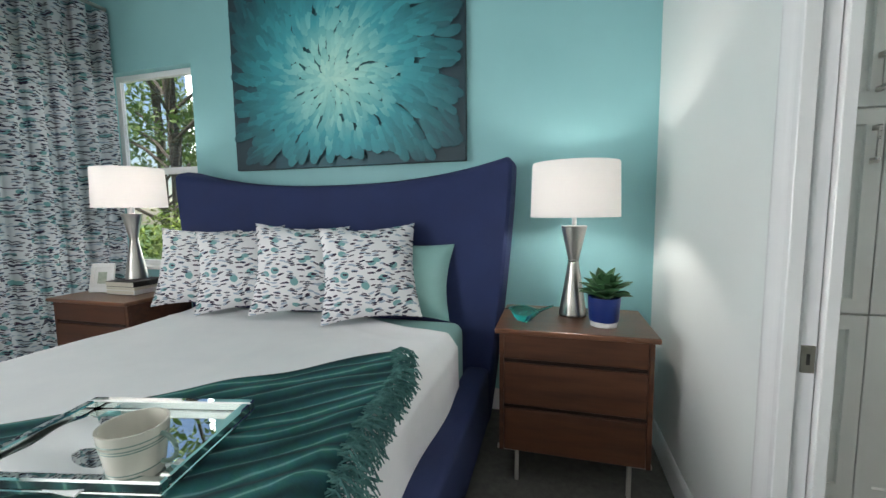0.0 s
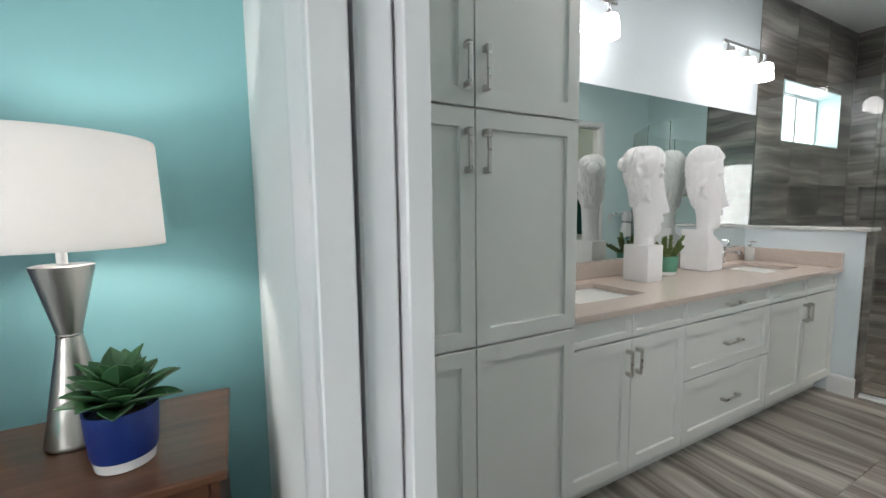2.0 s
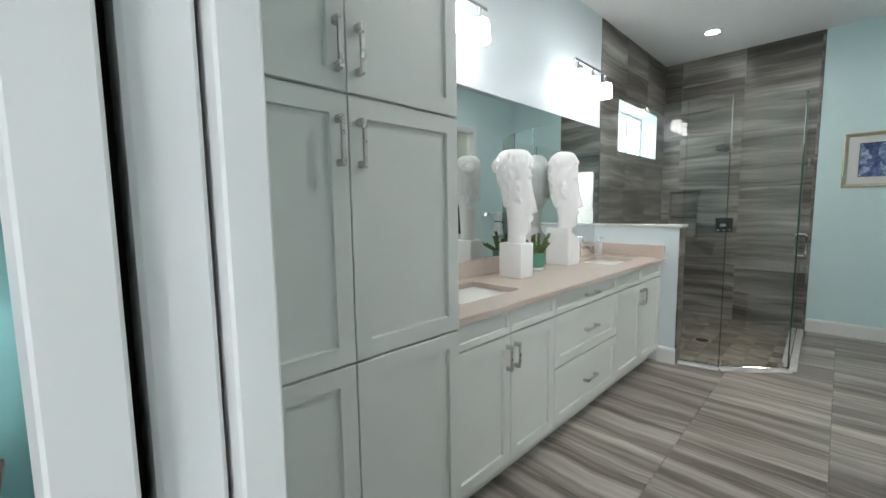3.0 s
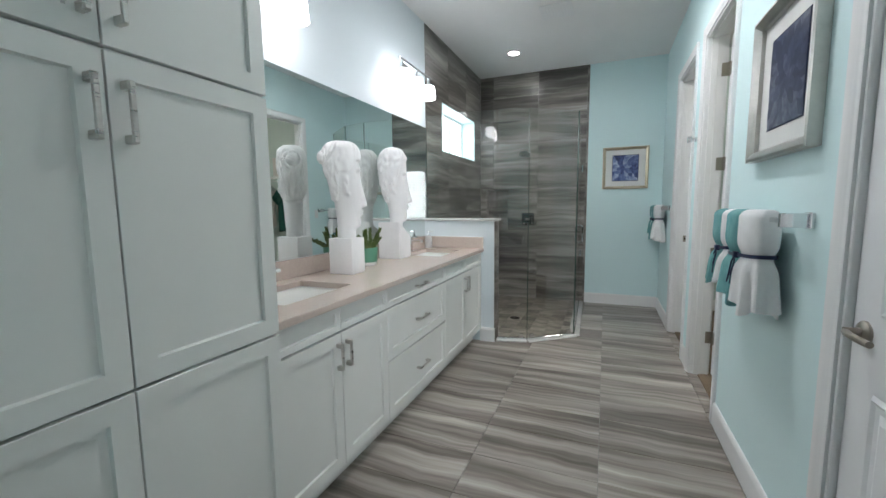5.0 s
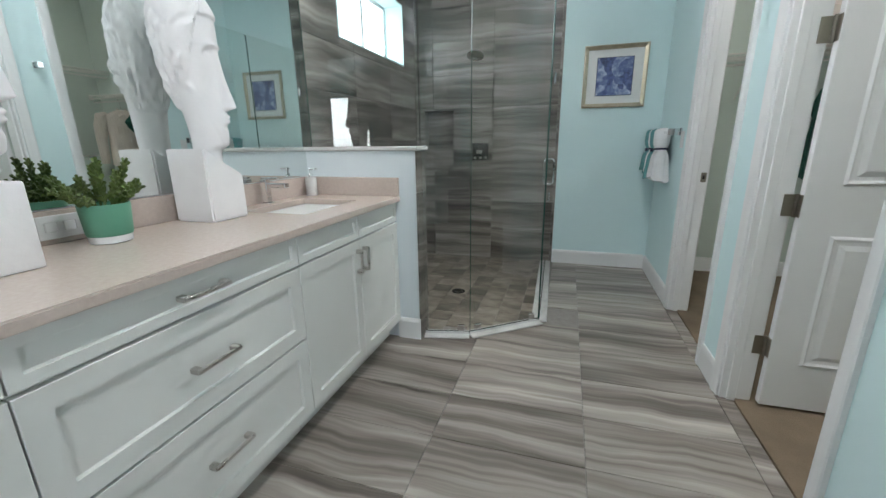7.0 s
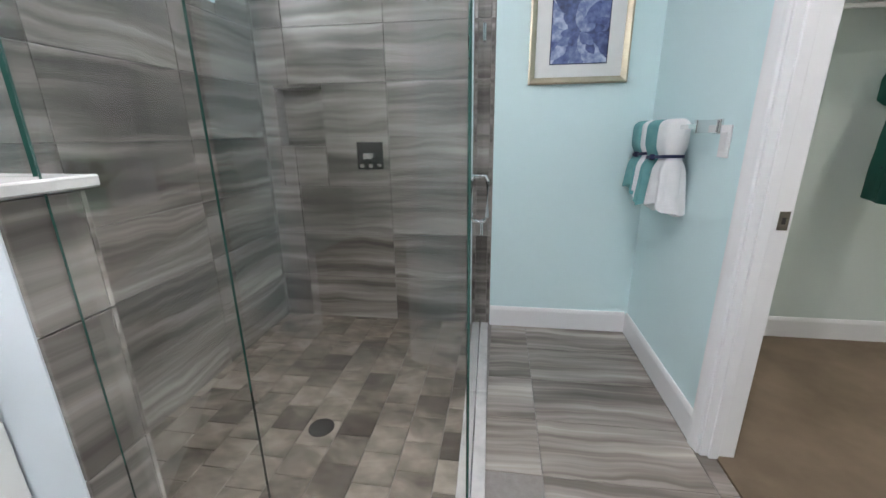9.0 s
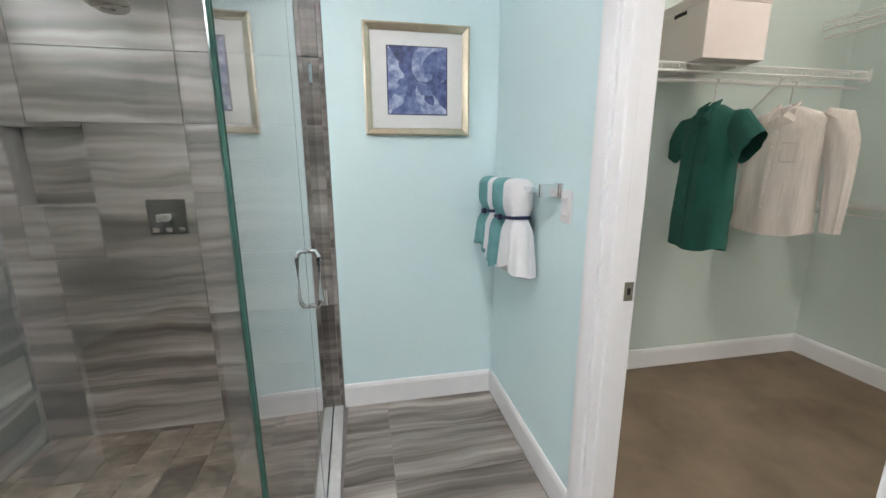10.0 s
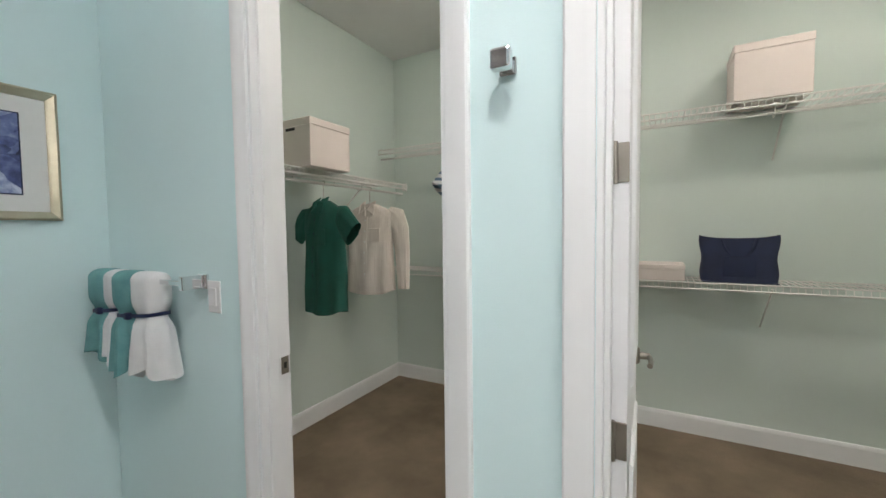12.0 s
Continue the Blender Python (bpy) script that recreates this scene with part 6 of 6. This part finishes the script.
for k in (2.835, 2.885):
    part("socket", box(k - 0.017, NORTH - 0.030, 0.932, k + 0.017, NORTH - 0.0272, 0.965, 0.003), "plastic", ot)


# ---- doors ----
def panel_door(name, lo, length, height, label, m, lever_z=0.945, latch=1):
    """A two-panel door leaf in local x (from the hinge), y thickness, z up."""
    d = new(name)
    d.matrix_basis = m
    WM[d.name] = m.copy()
    tagged(d, label, "door")
    th = 0.035
    part("leaf", box(0, -th / 2, 0.008, length, th / 2, height, 0.002), "door", d, local=True)
    for side in (-1, 1):
        for z0, z1 in ((0.22, 0.80), (1.00, height - 0.14)):
            bm = bmesh.new()
            y = side * th / 2
            ring = []
            for ins, off in ((0.0, 0.0), (0.010, 0.008), (0.020, 0.002), (0.035, 0.001), (0.055, 0.009)):
                x0, x1, a0, a1 = 0.115 + ins, length - 0.115 - ins, z0 + ins, z1 - ins
                ring.append([bm.verts.new((px, y + side * (0.0005 + off), pz)) for px, pz in ((x0, a0), (x1, a0), (x1, a1), (x0, a1))])
            for a, b in zip(ring, ring[1:]):
                for k in range(4):
                    bm.faces.new((a[k], a[(k + 1) % 4], b[(k + 1) % 4], b[k]))
            bm.faces.new(ring[-1])
            part("panel", bm, "door", d, local=True)
        lx = length - 0.06
        lv = lathe([(0.032, 0), (0.032, 0.006), (0.026, 0.012), (0.013, 0.014), (0.012, 0.045)], (0, 0, 0), 24)
        tube([(0, 0, 0.042), (0.03, 0, 0.048), (0.07, 0, 0.05), (0.115, 0, 0.046)], 0.009, 10, lv)
        mm = Matrix.Translation((lx, side * (th / 2 + 0.0005), lever_z)) @ Matrix.Rotation(radians(-90 * side), 4, "X") @ Matrix.Rotation(math.pi, 4, "Z")
        bmesh.ops.transform(lv, matrix=mm, verts=lv.verts[:])
        part("door_handle", lv, "bronze", d, "satin nickel lever handle", smooth=True, local=True)
    part("latch", box(length - 0.0005, -0.012, lever_z - 0.03, length + 0.002, 0.012, lever_z + 0.03, 0.001), "bronze", d, local=True)
    return d


panel_door("door_3", 0, 0.736, 2.43, "white two-panel door, closed, with a lever handle", pose(O3[0] + 0.017, 0.152, 0.006, 0, 0, 0))["kind"] = "structure"
d2 = panel_door("door_2", 0, 0.675, 2.43, "white two-panel closet door swung open into the closet", pose(O2[1] - 0.033, 0.045, 0.010, 0, 0, -89.0))
d2["kind"] = "structure"
for z in (0.295, 0.925, 1.573, 2.22):
    bm = box(O2[1] - 0.0155, 0.035, z - 0.045, O2[1] - 0.0125, 0.095, z + 0.045, 0.001)
    tube([(O2[1] - 0.02, 0.052, z - 0.048), (O2[1] - 0.02, 0.052, z + 0.048)], 0.006, 8, bm)
    box(O2[1] - 0.05, 0.0455, z - 0.045, O2[1] - 0.02, 0.049, z + 0.045, 0.001, bm=bm)
    part("hinge", bm, "bronze", fr2, "satin nickel hinge")
part("strike_plate", box(O1[1] - 0.0145, 0.072, 0.92, O1[1] - 0.0122, 0.104, 0.982, 0.001), "bronze", fr1, "satin nickel strike plate")
# no real hole: a black plate carries the shade inside it
part("strike_hole", box(O1[1] - 0.0150, 0.082, 0.94, O1[1] - 0.0146, 0.094, 0.962), "shadowgap", fr1)

# ---- closet ----
M["wire"] = surf("white_coated_wire", (0.70, 0.69, 0.66), (0.75, 0.74, 0.71), 6, 0.4, bump=0)
M["closetglow"] = glow("lit_warm_opal", (1.0, 0.94, 0.85), 38.0)
M["boxcard"] = surf("pale_pink_card", (0.70, 0.62, 0.58), (0.74, 0.66, 0.62), 5, 0.7, bump=0.1)
M["greencloth"] = surf("dark_green_cotton", (0.006, 0.075, 0.055), (0.011, 0.105, 0.078), 9, 0.85, bump=0.4, grain=350)
M["ecru"] = surf("ecru_striped_cotton", (0.62, 0.555, 0.50), (0.74, 0.68, 0.62), 14, 0.85, bump=0.4, grain=350, stretch=(9, 9, 0.4))
M["bagcloth"] = surf("navy_canvas", (0.010, 0.016, 0.045), (0.018, 0.027, 0.07), 9, 0.8, bump=0.5, grain=300)


def wire_shelf(axis, lo, hi, wall, out, z, depth, label, brackets, rod=False):
    """A coated wire shelf along a closet wall. wall, out: the wall's face and the way off it."""
    def P(u, w, zz):
        return (u, wall + out * w, zz) if axis == "x" else (wall + out * w, u, zz)
    sh_ = thing("wire_shelf", *P((lo + hi) / 2, 0, z), label, "shelf", "wire shelves in the closet")
    bm = bmesh.new()
    for w in (0.012, depth * 0.5, depth):
        tube([P(lo, w, z), P(hi, w, z)], 0.005, 6, bm)
    part("long_wire", bm, "wire", sh_)
    bm = bmesh.new()
    n = int((hi - lo) / 0.032)
    for k in range(n + 1):
        u = lo + (hi - lo) * k / n
        tube([P(u, 0.01, z + 0.005), P(u, depth, z + 0.005), P(u, depth + 0.004, z - 0.035)], 0.0023, 4, bm)
    tagged(part("deck_wire", bm, "wire", sh_), kind="stuff")
    part("front_lip", tube([P(lo, depth + 0.004, z - 0.037), P(hi, depth + 0.004, z - 0.037)], 0.006, 6), "wire", sh_)
    for u in brackets:
        part("bracket", tube([P(u, depth - 0.01, z - 0.02), P(u, 0.006, z - 0.30)], 0.0055, 6), "wire", sh_)
    for u in [lo + 0.1 + 0.4 * k for k in range(int((hi - lo) / 0.4))]:
        part("clip", box(*(min(a, b) for a, b in zip(P(u - 0.008, 0.0005, z - 0.012), P(u + 0.008, 0.012, z + 0.008))), *(max(a, b) for a, b in zip(P(u - 0.008, 0.0005, z - 0.012), P(u + 0.008, 0.012, z + 0.008)))), "wire", sh_)
    if rod:
        part("hanging_rod", tube([P(lo, depth - 0.03, z - 0.075), P(hi, depth - 0.03, z - 0.075)], 0.009, 8), "wire", sh_)
        for u in brackets:
            part("rod_hook", tube([P(u + 0.05, depth - 0.005, z - 0.02), P(u + 0.05, depth - 0.01, z - 0.085), P(u + 0.05, depth - 0.04, z - 0.095), P(u + 0.05, depth - 0.06, z - 0.075)], 0.004, 6), "wire", sh_)
    part("end_cap", box(*(min(a, b) for a, b in zip(P(lo - 0.012, depth - 0.03, z - 0.05), P(lo + 0.004, depth + 0.012, z + 0.012))), *(max(a, b) for a, b in zip(P(lo - 0.012, depth - 0.03, z - 0.05), P(lo + 0.004, depth + 0.012, z + 0.012)))), "wire", sh_)
    return sh_


wire_shelf("x", 2.20, 6.10, CLOSET_S, 1, 2.135, 0.31, "high white wire shelf on the closet back wall", (3.30, 4.6, 5.5), True)
wire_shelf("x", 2.20, 6.10, CLOSET_S, 1, 1.085, 0.31, "low white wire shelf on the closet back wall", (3.34, 4.6, 5.5))
wire_shelf("y", -1.80, 0.02, 6.15, -1, 1.815, 0.33, "white wire shelf with a hanging rod in the closet", (-1.30, -0.35), True)


def storage_box(x0, y0, z0, x1, y1, z1, label, hole=None):
    b = thing("storage_box", (x0 + x1) / 2, (y0 + y1) / 2, z0, label, "box", "storage boxes in the closet")
    lid = min(0.045, (z1 - z0) * 0.3)
    part("body", box(x0 + 0.003, y0 + 0.003, z0, x1 - 0.003, y1 - 0.003, z1 - lid, 0.002), "boxcard", b)
    part("lid", box(x0, y0, z1 - lid + 0.0005, x1, y1, z1, 0.003), "boxcard", b)
    if hole:
        # hand hole laid on as a dark patch for its shade
        part("hand_hole", box(*hole), "shadowgap", b, "dark patch that colours in a hand hole's shade")


storage_box(5.74, -1.03, 1.823, 6.10, -0.68, 2.115, "lidded pale pink storage box on the wire shelf", (5.87, -0.684, 2.045, 5.95, -0.681, 2.063))
storage_box(3.19, -2.09, 2.143, 3.545, -1.80, 2.46, "lidded pale pink storage box on the high shelf")
storage_box(3.765, -2.08, 1.093, 4.16, -1.80, 1.192, "flat pale pink lidded box on the low shelf")

bag = thing("tote_bag", 3.49, -1.92, 1.092, "navy canvas tote bag on the low wire shelf", "bag")


def bag_point(u, v):
    a = 2 * math.pi * u
    c, s = math.cos(a), math.sin(a)
    w, dp = 0.185 + 0.010 * v + 0.006 * math.sin(v * 9), 0.095 * (1 - 0.62 * v)
    x = w * math.copysign(abs(c) ** 0.35, c)
    y = dp * math.copysign(abs(s) ** 0.5, s)
    z = v * (0.262 + 0.018 * (abs(x) / 0.19) ** 3)
    return (3.49 + x, -1.92 + y + 0.006 * math.sin(x * 30) * v, 1.092 + z)


part("body", thicken(grid(48, 12, bag_point), 0.006), "bagcloth", bag, smooth=True)
part("bottom", box(3.305, -2.015, 1.0905, 3.675, -1.825, 1.10, 0.004), "bagcloth", bag)
for s in (1, -1):
    part("strap", tube([(3.49 - 0.085 + 0.17 * k / 12, -1.92 + s * 0.05, 1.335 - 0.12 * math.sin(math.pi * k / 12) ** 0.6 + 0.02) for k in range(13)], 0.010, 6), "bagcloth", bag, smooth=True)
part("pocket", box(3.41, -1.836, 1.13, 3.57, -1.829, 1.25, 0.003), "bagcloth", bag)


def hanging_shirt(x, y, top, width, length, sleeve, long_sleeve, mat, rz, label, rod_z, seed):
    """A shirt on a hanger; local x across, -y its front."""
    m = pose(x, y, top, 0, 0, rz)
    hg = new("clothes_hanger")
    hg.matrix_basis = m
    WM[hg.name] = m.copy()
    tagged(hg, "white clothes hanger hooked over the closet rod", "hanger", "clothes hangers")
    w = width / 2
    rise = rod_z - top
    part("arms", tube([(-w * 0.92, 0, -0.085), (-w * 0.4, 0, -0.025), (0, 0, 0.0), (w * 0.4, 0, -0.025), (w * 0.92, 0, -0.085)], 0.008, 8), "white", hg, smooth=True, local=True)
    part("hook", tube([(0, 0, 0)] + [(0, 0, rise * 0.5)] + [(0.018 * math.sin(radians(a)) , 0, rise - 0.006 + 0.018 * (1 - math.cos(radians(a))) * 0.5) for a in range(0, 211, 30)], 0.0028, 6), "steel", hg, smooth=True, local=True)
    sh_ = new("shirt")
    sh_.matrix_basis = m
    WM[sh_.name] = m.copy()
    tagged(sh_, label, "shirt", "shirts hanging in the closet")

    rows = [(0.0, 0.060, 0.030), (0.012, 0.085, 0.036), (0.045, w * 0.82, 0.042), (0.065, w, 0.046), (0.11, w * 1.02, 0.058), (0.22, w * 0.97, 0.075), (0.45 * length, w * 0.93, 0.082), (0.8 * length, w * 0.98, 0.085), (length, w * 1.0, 0.082)]

    def body(u, v):
        a = 2 * math.pi * u
        c, s = math.cos(a), math.sin(a)
        h = length * v ** 1.5
        ww, dp = spline(rows, min(h, length - 1e-6))
        low = h / length
        crease = 0.010 * math.sin(c * 8 + seed + h * 4) * low + 0.006 * noise.noise((c * 4, h * 9, seed + s))
        hem = 0.035 * abs(c) ** 3 * low ** 8
        return (ww * math.copysign(abs(c) ** 0.85, c), dp * math.copysign(abs(s) ** 0.8, s) + crease, -0.006 - h + hem)
    part("body", thicken(grid(64, 34, body), 0.003), mat, sh_, smooth=True, local=True)
    for s in (-1, 1):
        if long_sleeve:
            pts = [(s * w * 0.80, 0, -0.060), (s * (w + 0.015), 0, -0.10), (s * (w + 0.055), -0.005, -0.20), (s * (w + 0.075), -0.010, -0.36), (s * (w + 0.085), -0.02, -0.06 - sleeve)]
            rad = (0.040, 0.082, 0.074, 0.060, 0.046)
        else:
            pts = [(s * w * 0.78, 0, -0.070), (s * (w * 0.98), -0.003, -0.11), (s * (w + 0.055), -0.006, -0.165), (s * (w + 0.125), -0.01, -0.075 - sleeve)]
            rad = (0.036, 0.084, 0.088, 0.090)
        bm = bmesh.new()
        rings = []
        for i, (p, r) in enumerate(zip(pts, rad)):
            d = Vector(pts[min(i + 1, len(pts) - 1)]) - Vector(pts[max(i - 1, 0)])
            d.y = 0
            d.normalize()
            across = Vector((d.z, 0, -d.x))
            rings.append([bm.verts.new(Vector(p) + across * r * math.cos(2 * math.pi * k / 20) + Vector((0, (0.40 * r + 0.004 * math.sin(k * 2.3 + i)) * math.sin(2 * math.pi * k / 20), 0))) for k in range(20)])
        for a, b in zip(rings, rings[1:]):
            for k in range(20):
                bm.faces.new((a[k], a[(k + 1) % 20], b[(k + 1) % 20], b[k]))
        bmesh.ops.subdivide_edges(bm, edges=bm.edges[:], cuts=1, smooth=0.6)
        part("sleeve", bm, mat, sh_, smooth=True, local=True)
    for s in (-1, 1):
        bm = bmesh.new()
        vs = [bm.verts.new(p) for p in ((s * 0.006, -0.060, -0.105), (s * 0.066, -0.060, -0.085), (s * 0.062, -0.040, -0.012), (s * 0.046, 0.01, 0.022), (s * 0.030, -0.030, 0.004), (s * 0.010, -0.058, -0.05))]
        bm.faces.new(vs)
        part("collar", thicken(bm, 0.006), mat, sh_, local=True)
    part("placket", thicken(grid(2, 20, lambda u, v: (-0.016 + 0.032 * u, -0.062 - 0.026 * min(1.0, v * 2.2) - 0.004, -0.10 - v * (length - 0.11))), 0.003), mat, sh_, local=True)
    part("chest_pocket", box(0.045, -0.088, -0.29, 0.13, -0.080, -0.19, 0.003), mat, sh_, local=True)
    for k in range(6):
        z = -0.13 - k * (length - 0.2) / 6
        bt = lathe([(0.006, 0), (0.006, 0.002), (0.002, 0.003)], (0, 0, 0), 10)
        bmesh.ops.transform(bt, matrix=Matrix.Translation((0, -0.0695 - 0.026 * min(1.0, (-z - 0.1) / (length - 0.11) * 2.2), z)) @ Matrix.Rotation(radians(90), 4, "X"), verts=bt.verts[:])
        part("button", bt, "bagcloth" if mat == "greencloth" else "white", sh_, local=True)
    return sh_


hanging_shirt(5.85, -0.885, 1.632, 0.40, 0.74, 0.15, False, "greencloth", 168, "dark green short-sleeved shirt on a hanger in the closet", 1.745, 0.4)
hanging_shirt(5.85, -1.36, 1.635, 0.40, 0.68, 0.58, True, "ecru", 188, "cream striped long-sleeved shirt on a hanger in the closet", 1.745, 2.2)


def stripes():
    m, nt, b = _nodes("navy_white_stripes")
    co = nt.nodes.new("ShaderNodeTexCoord")
    sep = nt.nodes.new("ShaderNodeSeparateXYZ")
    nt.links.new(co.outputs["Object"], sep.inputs[0])
    mu = nt.nodes.new("ShaderNodeMath")
    mu.operation = "MULTIPLY"
    mu.inputs[1].default_value = 20.0
    nt.links.new(sep.outputs[2], mu.inputs[0])
    fr_ = nt.nodes.new("ShaderNodeMath")
    fr_.operation = "FRACT"
    nt.links.new(mu.outputs[0], fr_.inputs[0])
    r = _ramp(nt, [(0.0, (0.62, 0.64, 0.64)), (0.52, (0.09, 0.15, 0.21))])
    r.color_ramp.interpolation = "CONSTANT"
    nt.links.new(fr_.outputs[0], r.inputs[0])
    nt.links.new(r.outputs[0], b.inputs["Base Color"])
    n = _add(nt, "ShaderNodeTexNoise", Scale=300.0)
    _bump(nt, b, n.outputs["Fac"], 0.3, 0.003)
    b.inputs["Roughness"].default_value = 0.85
    return m


M["stripes"] = stripes()
hanging_shirt(5.23, -1.84, 1.960, 0.40, 0.66, 0.17, False, "stripes", 250, "navy and white striped shirt on a hanger in the closet", 2.06, 1.1)
for x, y in ((4.75, -0.95), (3.0, -0.95)):
    cl = thing("ceiling_light", x, y, CEIL, "round flush ceiling light in the closet, lit", "ceiling lamp", "closet ceiling lights")
    part("base", lathe([(0.15, 0.0), (0.15, -0.02), (0.14, -0.022)], (x, y, CEIL + 0.0015), 32), "white", cl, smooth=True)
    part("diffuser", lathe([(0.14, -0.0225), (0.125, -0.05), (0.07, -0.068), (0.01, -0.072)], (x, y, CEIL), 32), "closetglow", cl, "lit opal diffuser", smooth=True)

# ---- tiles ----


def tile_mesh(name, sx, sy, sz, bevel, mat):
    return _mesh(name, box(-sx / 2, -sy / 2, -sz / 2, sx / 2, sy / 2, sz / 2, bevel), mat)


CACHE = {}


def lay(parent, name, x0, x1, y0, y1, z0, z1, mat):
    """One tile filling a box, its mesh shared with others of its size."""
    key = (name, round(x1 - x0, 3), round(y1 - y0, 3), round(z1 - z0, 3))
    if key not in CACHE:
        CACHE[key] = tile_mesh(name, x1 - x0, y1 - y0, z1 - z0, 0.0015, mat)
    ob = new(name, CACHE[key])
    ob.location = ((x0 + x1) / 2, (y0 + y1) / 2, (z0 + z1) / 2)
    ob.parent = parent
    return ob


G = 0.0013
yj = [0.13, 0.20, 0.81, 1.42, 2.03, NORTH]
xj = [BATH_W - 0.03] + [3.07 + 0.305 * k for k in range(-7, 11) if BATH_W < 3.07 + 0.305 * k < EAST - 0.05] + [EAST]
for i in range(len(xj) - 1):
    for j in range(len(yj) - 1):
        x0, x1, y0, y1 = xj[i] + G, xj[i + 1] - G, yj[j] + G, yj[j + 1] - G
        if j == 2 and x0 > 4.625:
            y1 = min(y1, 1.03)
        elif j >= 2 and x1 > 4.66:
            continue
        elif j >= 3 and x0 > 4.17:
            continue
        lay(bath_floor, "tile", x0, x1, y0, y1, -0.008, 0.0, "floortile")

# shower floor, small tiles
S = 0.152
row = 0
y = 1.06
while y < NORTH - 0.02:
    x = 4.17 - (row % 2) * S / 2
    while x < EAST:
        cx, cy = x + S / 2, y + S / 2
        inside = cx > 4.33 and not (cx < 4.66 and cy < 1.478 - (cx - 4.30) * 1.25 + 0.06)
        if inside:
            a0, a1, b1 = max(x, 4.2) + G, min(x + S, EAST) - G, min(y + S, NORTH) - G
            if a1 - a0 > 0.02:
                lay(bath_floor, "shower_tile", a0, a1, y + G, b1, -0.006, 0.0025, "smalltile")
        x += S
    y += S
    row += 1


def clad(parent, axis, lo, hi, start, face, z1, hole=None, th=0.010):
    """Stacked rows of long tiles on a wall face, cut round a hole."""
    z = 0.0
    while z < z1 - 0.01:
        zt = min(z + 0.305, z1)
        u = start
        while u < hi - 0.005:
            a, b = max(u, lo), min(u + 0.61, hi)
            bits = [(a, b, z, zt)]
            if b - a < 0.012:
                u += 0.61
                continue
            if hole and a < hole[1] and b > hole[0] and z < hole[3] and zt > hole[2]:
                h0, h1, k0, k1 = hole
                bits = [(a, min(b, h0), z, zt), (max(a, h1), b, z, zt), (max(a, h0), min(b, h1), z, min(zt, k0)), (max(a, h0), min(b, h1), max(z, k1), zt)]
            for p, q, r, s in bits:
                if q - p > 0.012 and s - r > 0.012:
                    if axis == "x":
                        lay(parent, "tile", p + G, q - G, face - th, face + 0.004, r + G, s - G, "walltile")
                    else:
                        lay(parent, "tile_side", face - th, face + 0.004, p + G, q - G, r + G, s - G, "walltile")
            u += 0.61
        z += 0.305


walls = {o.name: o for o in scene.objects}
clad(walls["wall_shower_north"], "x", 4.246, EAST - 0.008, 4.246, NORTH + 0.006, CEIL, WIN)
clad(walls["wall_shower_east"], "y", 1.05, NORTH - 0.004, 0.46, EAST + 0.006, CEIL, (2.085, 2.385, 1.165, 1.505))
# pony wall: tiled end and shower side
for k in range(4):
    z0, z1 = k * 0.305, min((k + 1) * 0.305, 1.148)
    t = lay(pony, "end_tile", 4.172, 4.300, 1.754, 1.765, z0 + G, z1 - G, "walltile")
    t.location = Vector(t.location) - pony.location
    t2 = lay(pony, "side_tile", 4.3005, 4.311, 1.754, NORTH - 0.012, z0 + G, z1 - G, "walltile")
    t2.location = Vector(t2.location) - pony.location
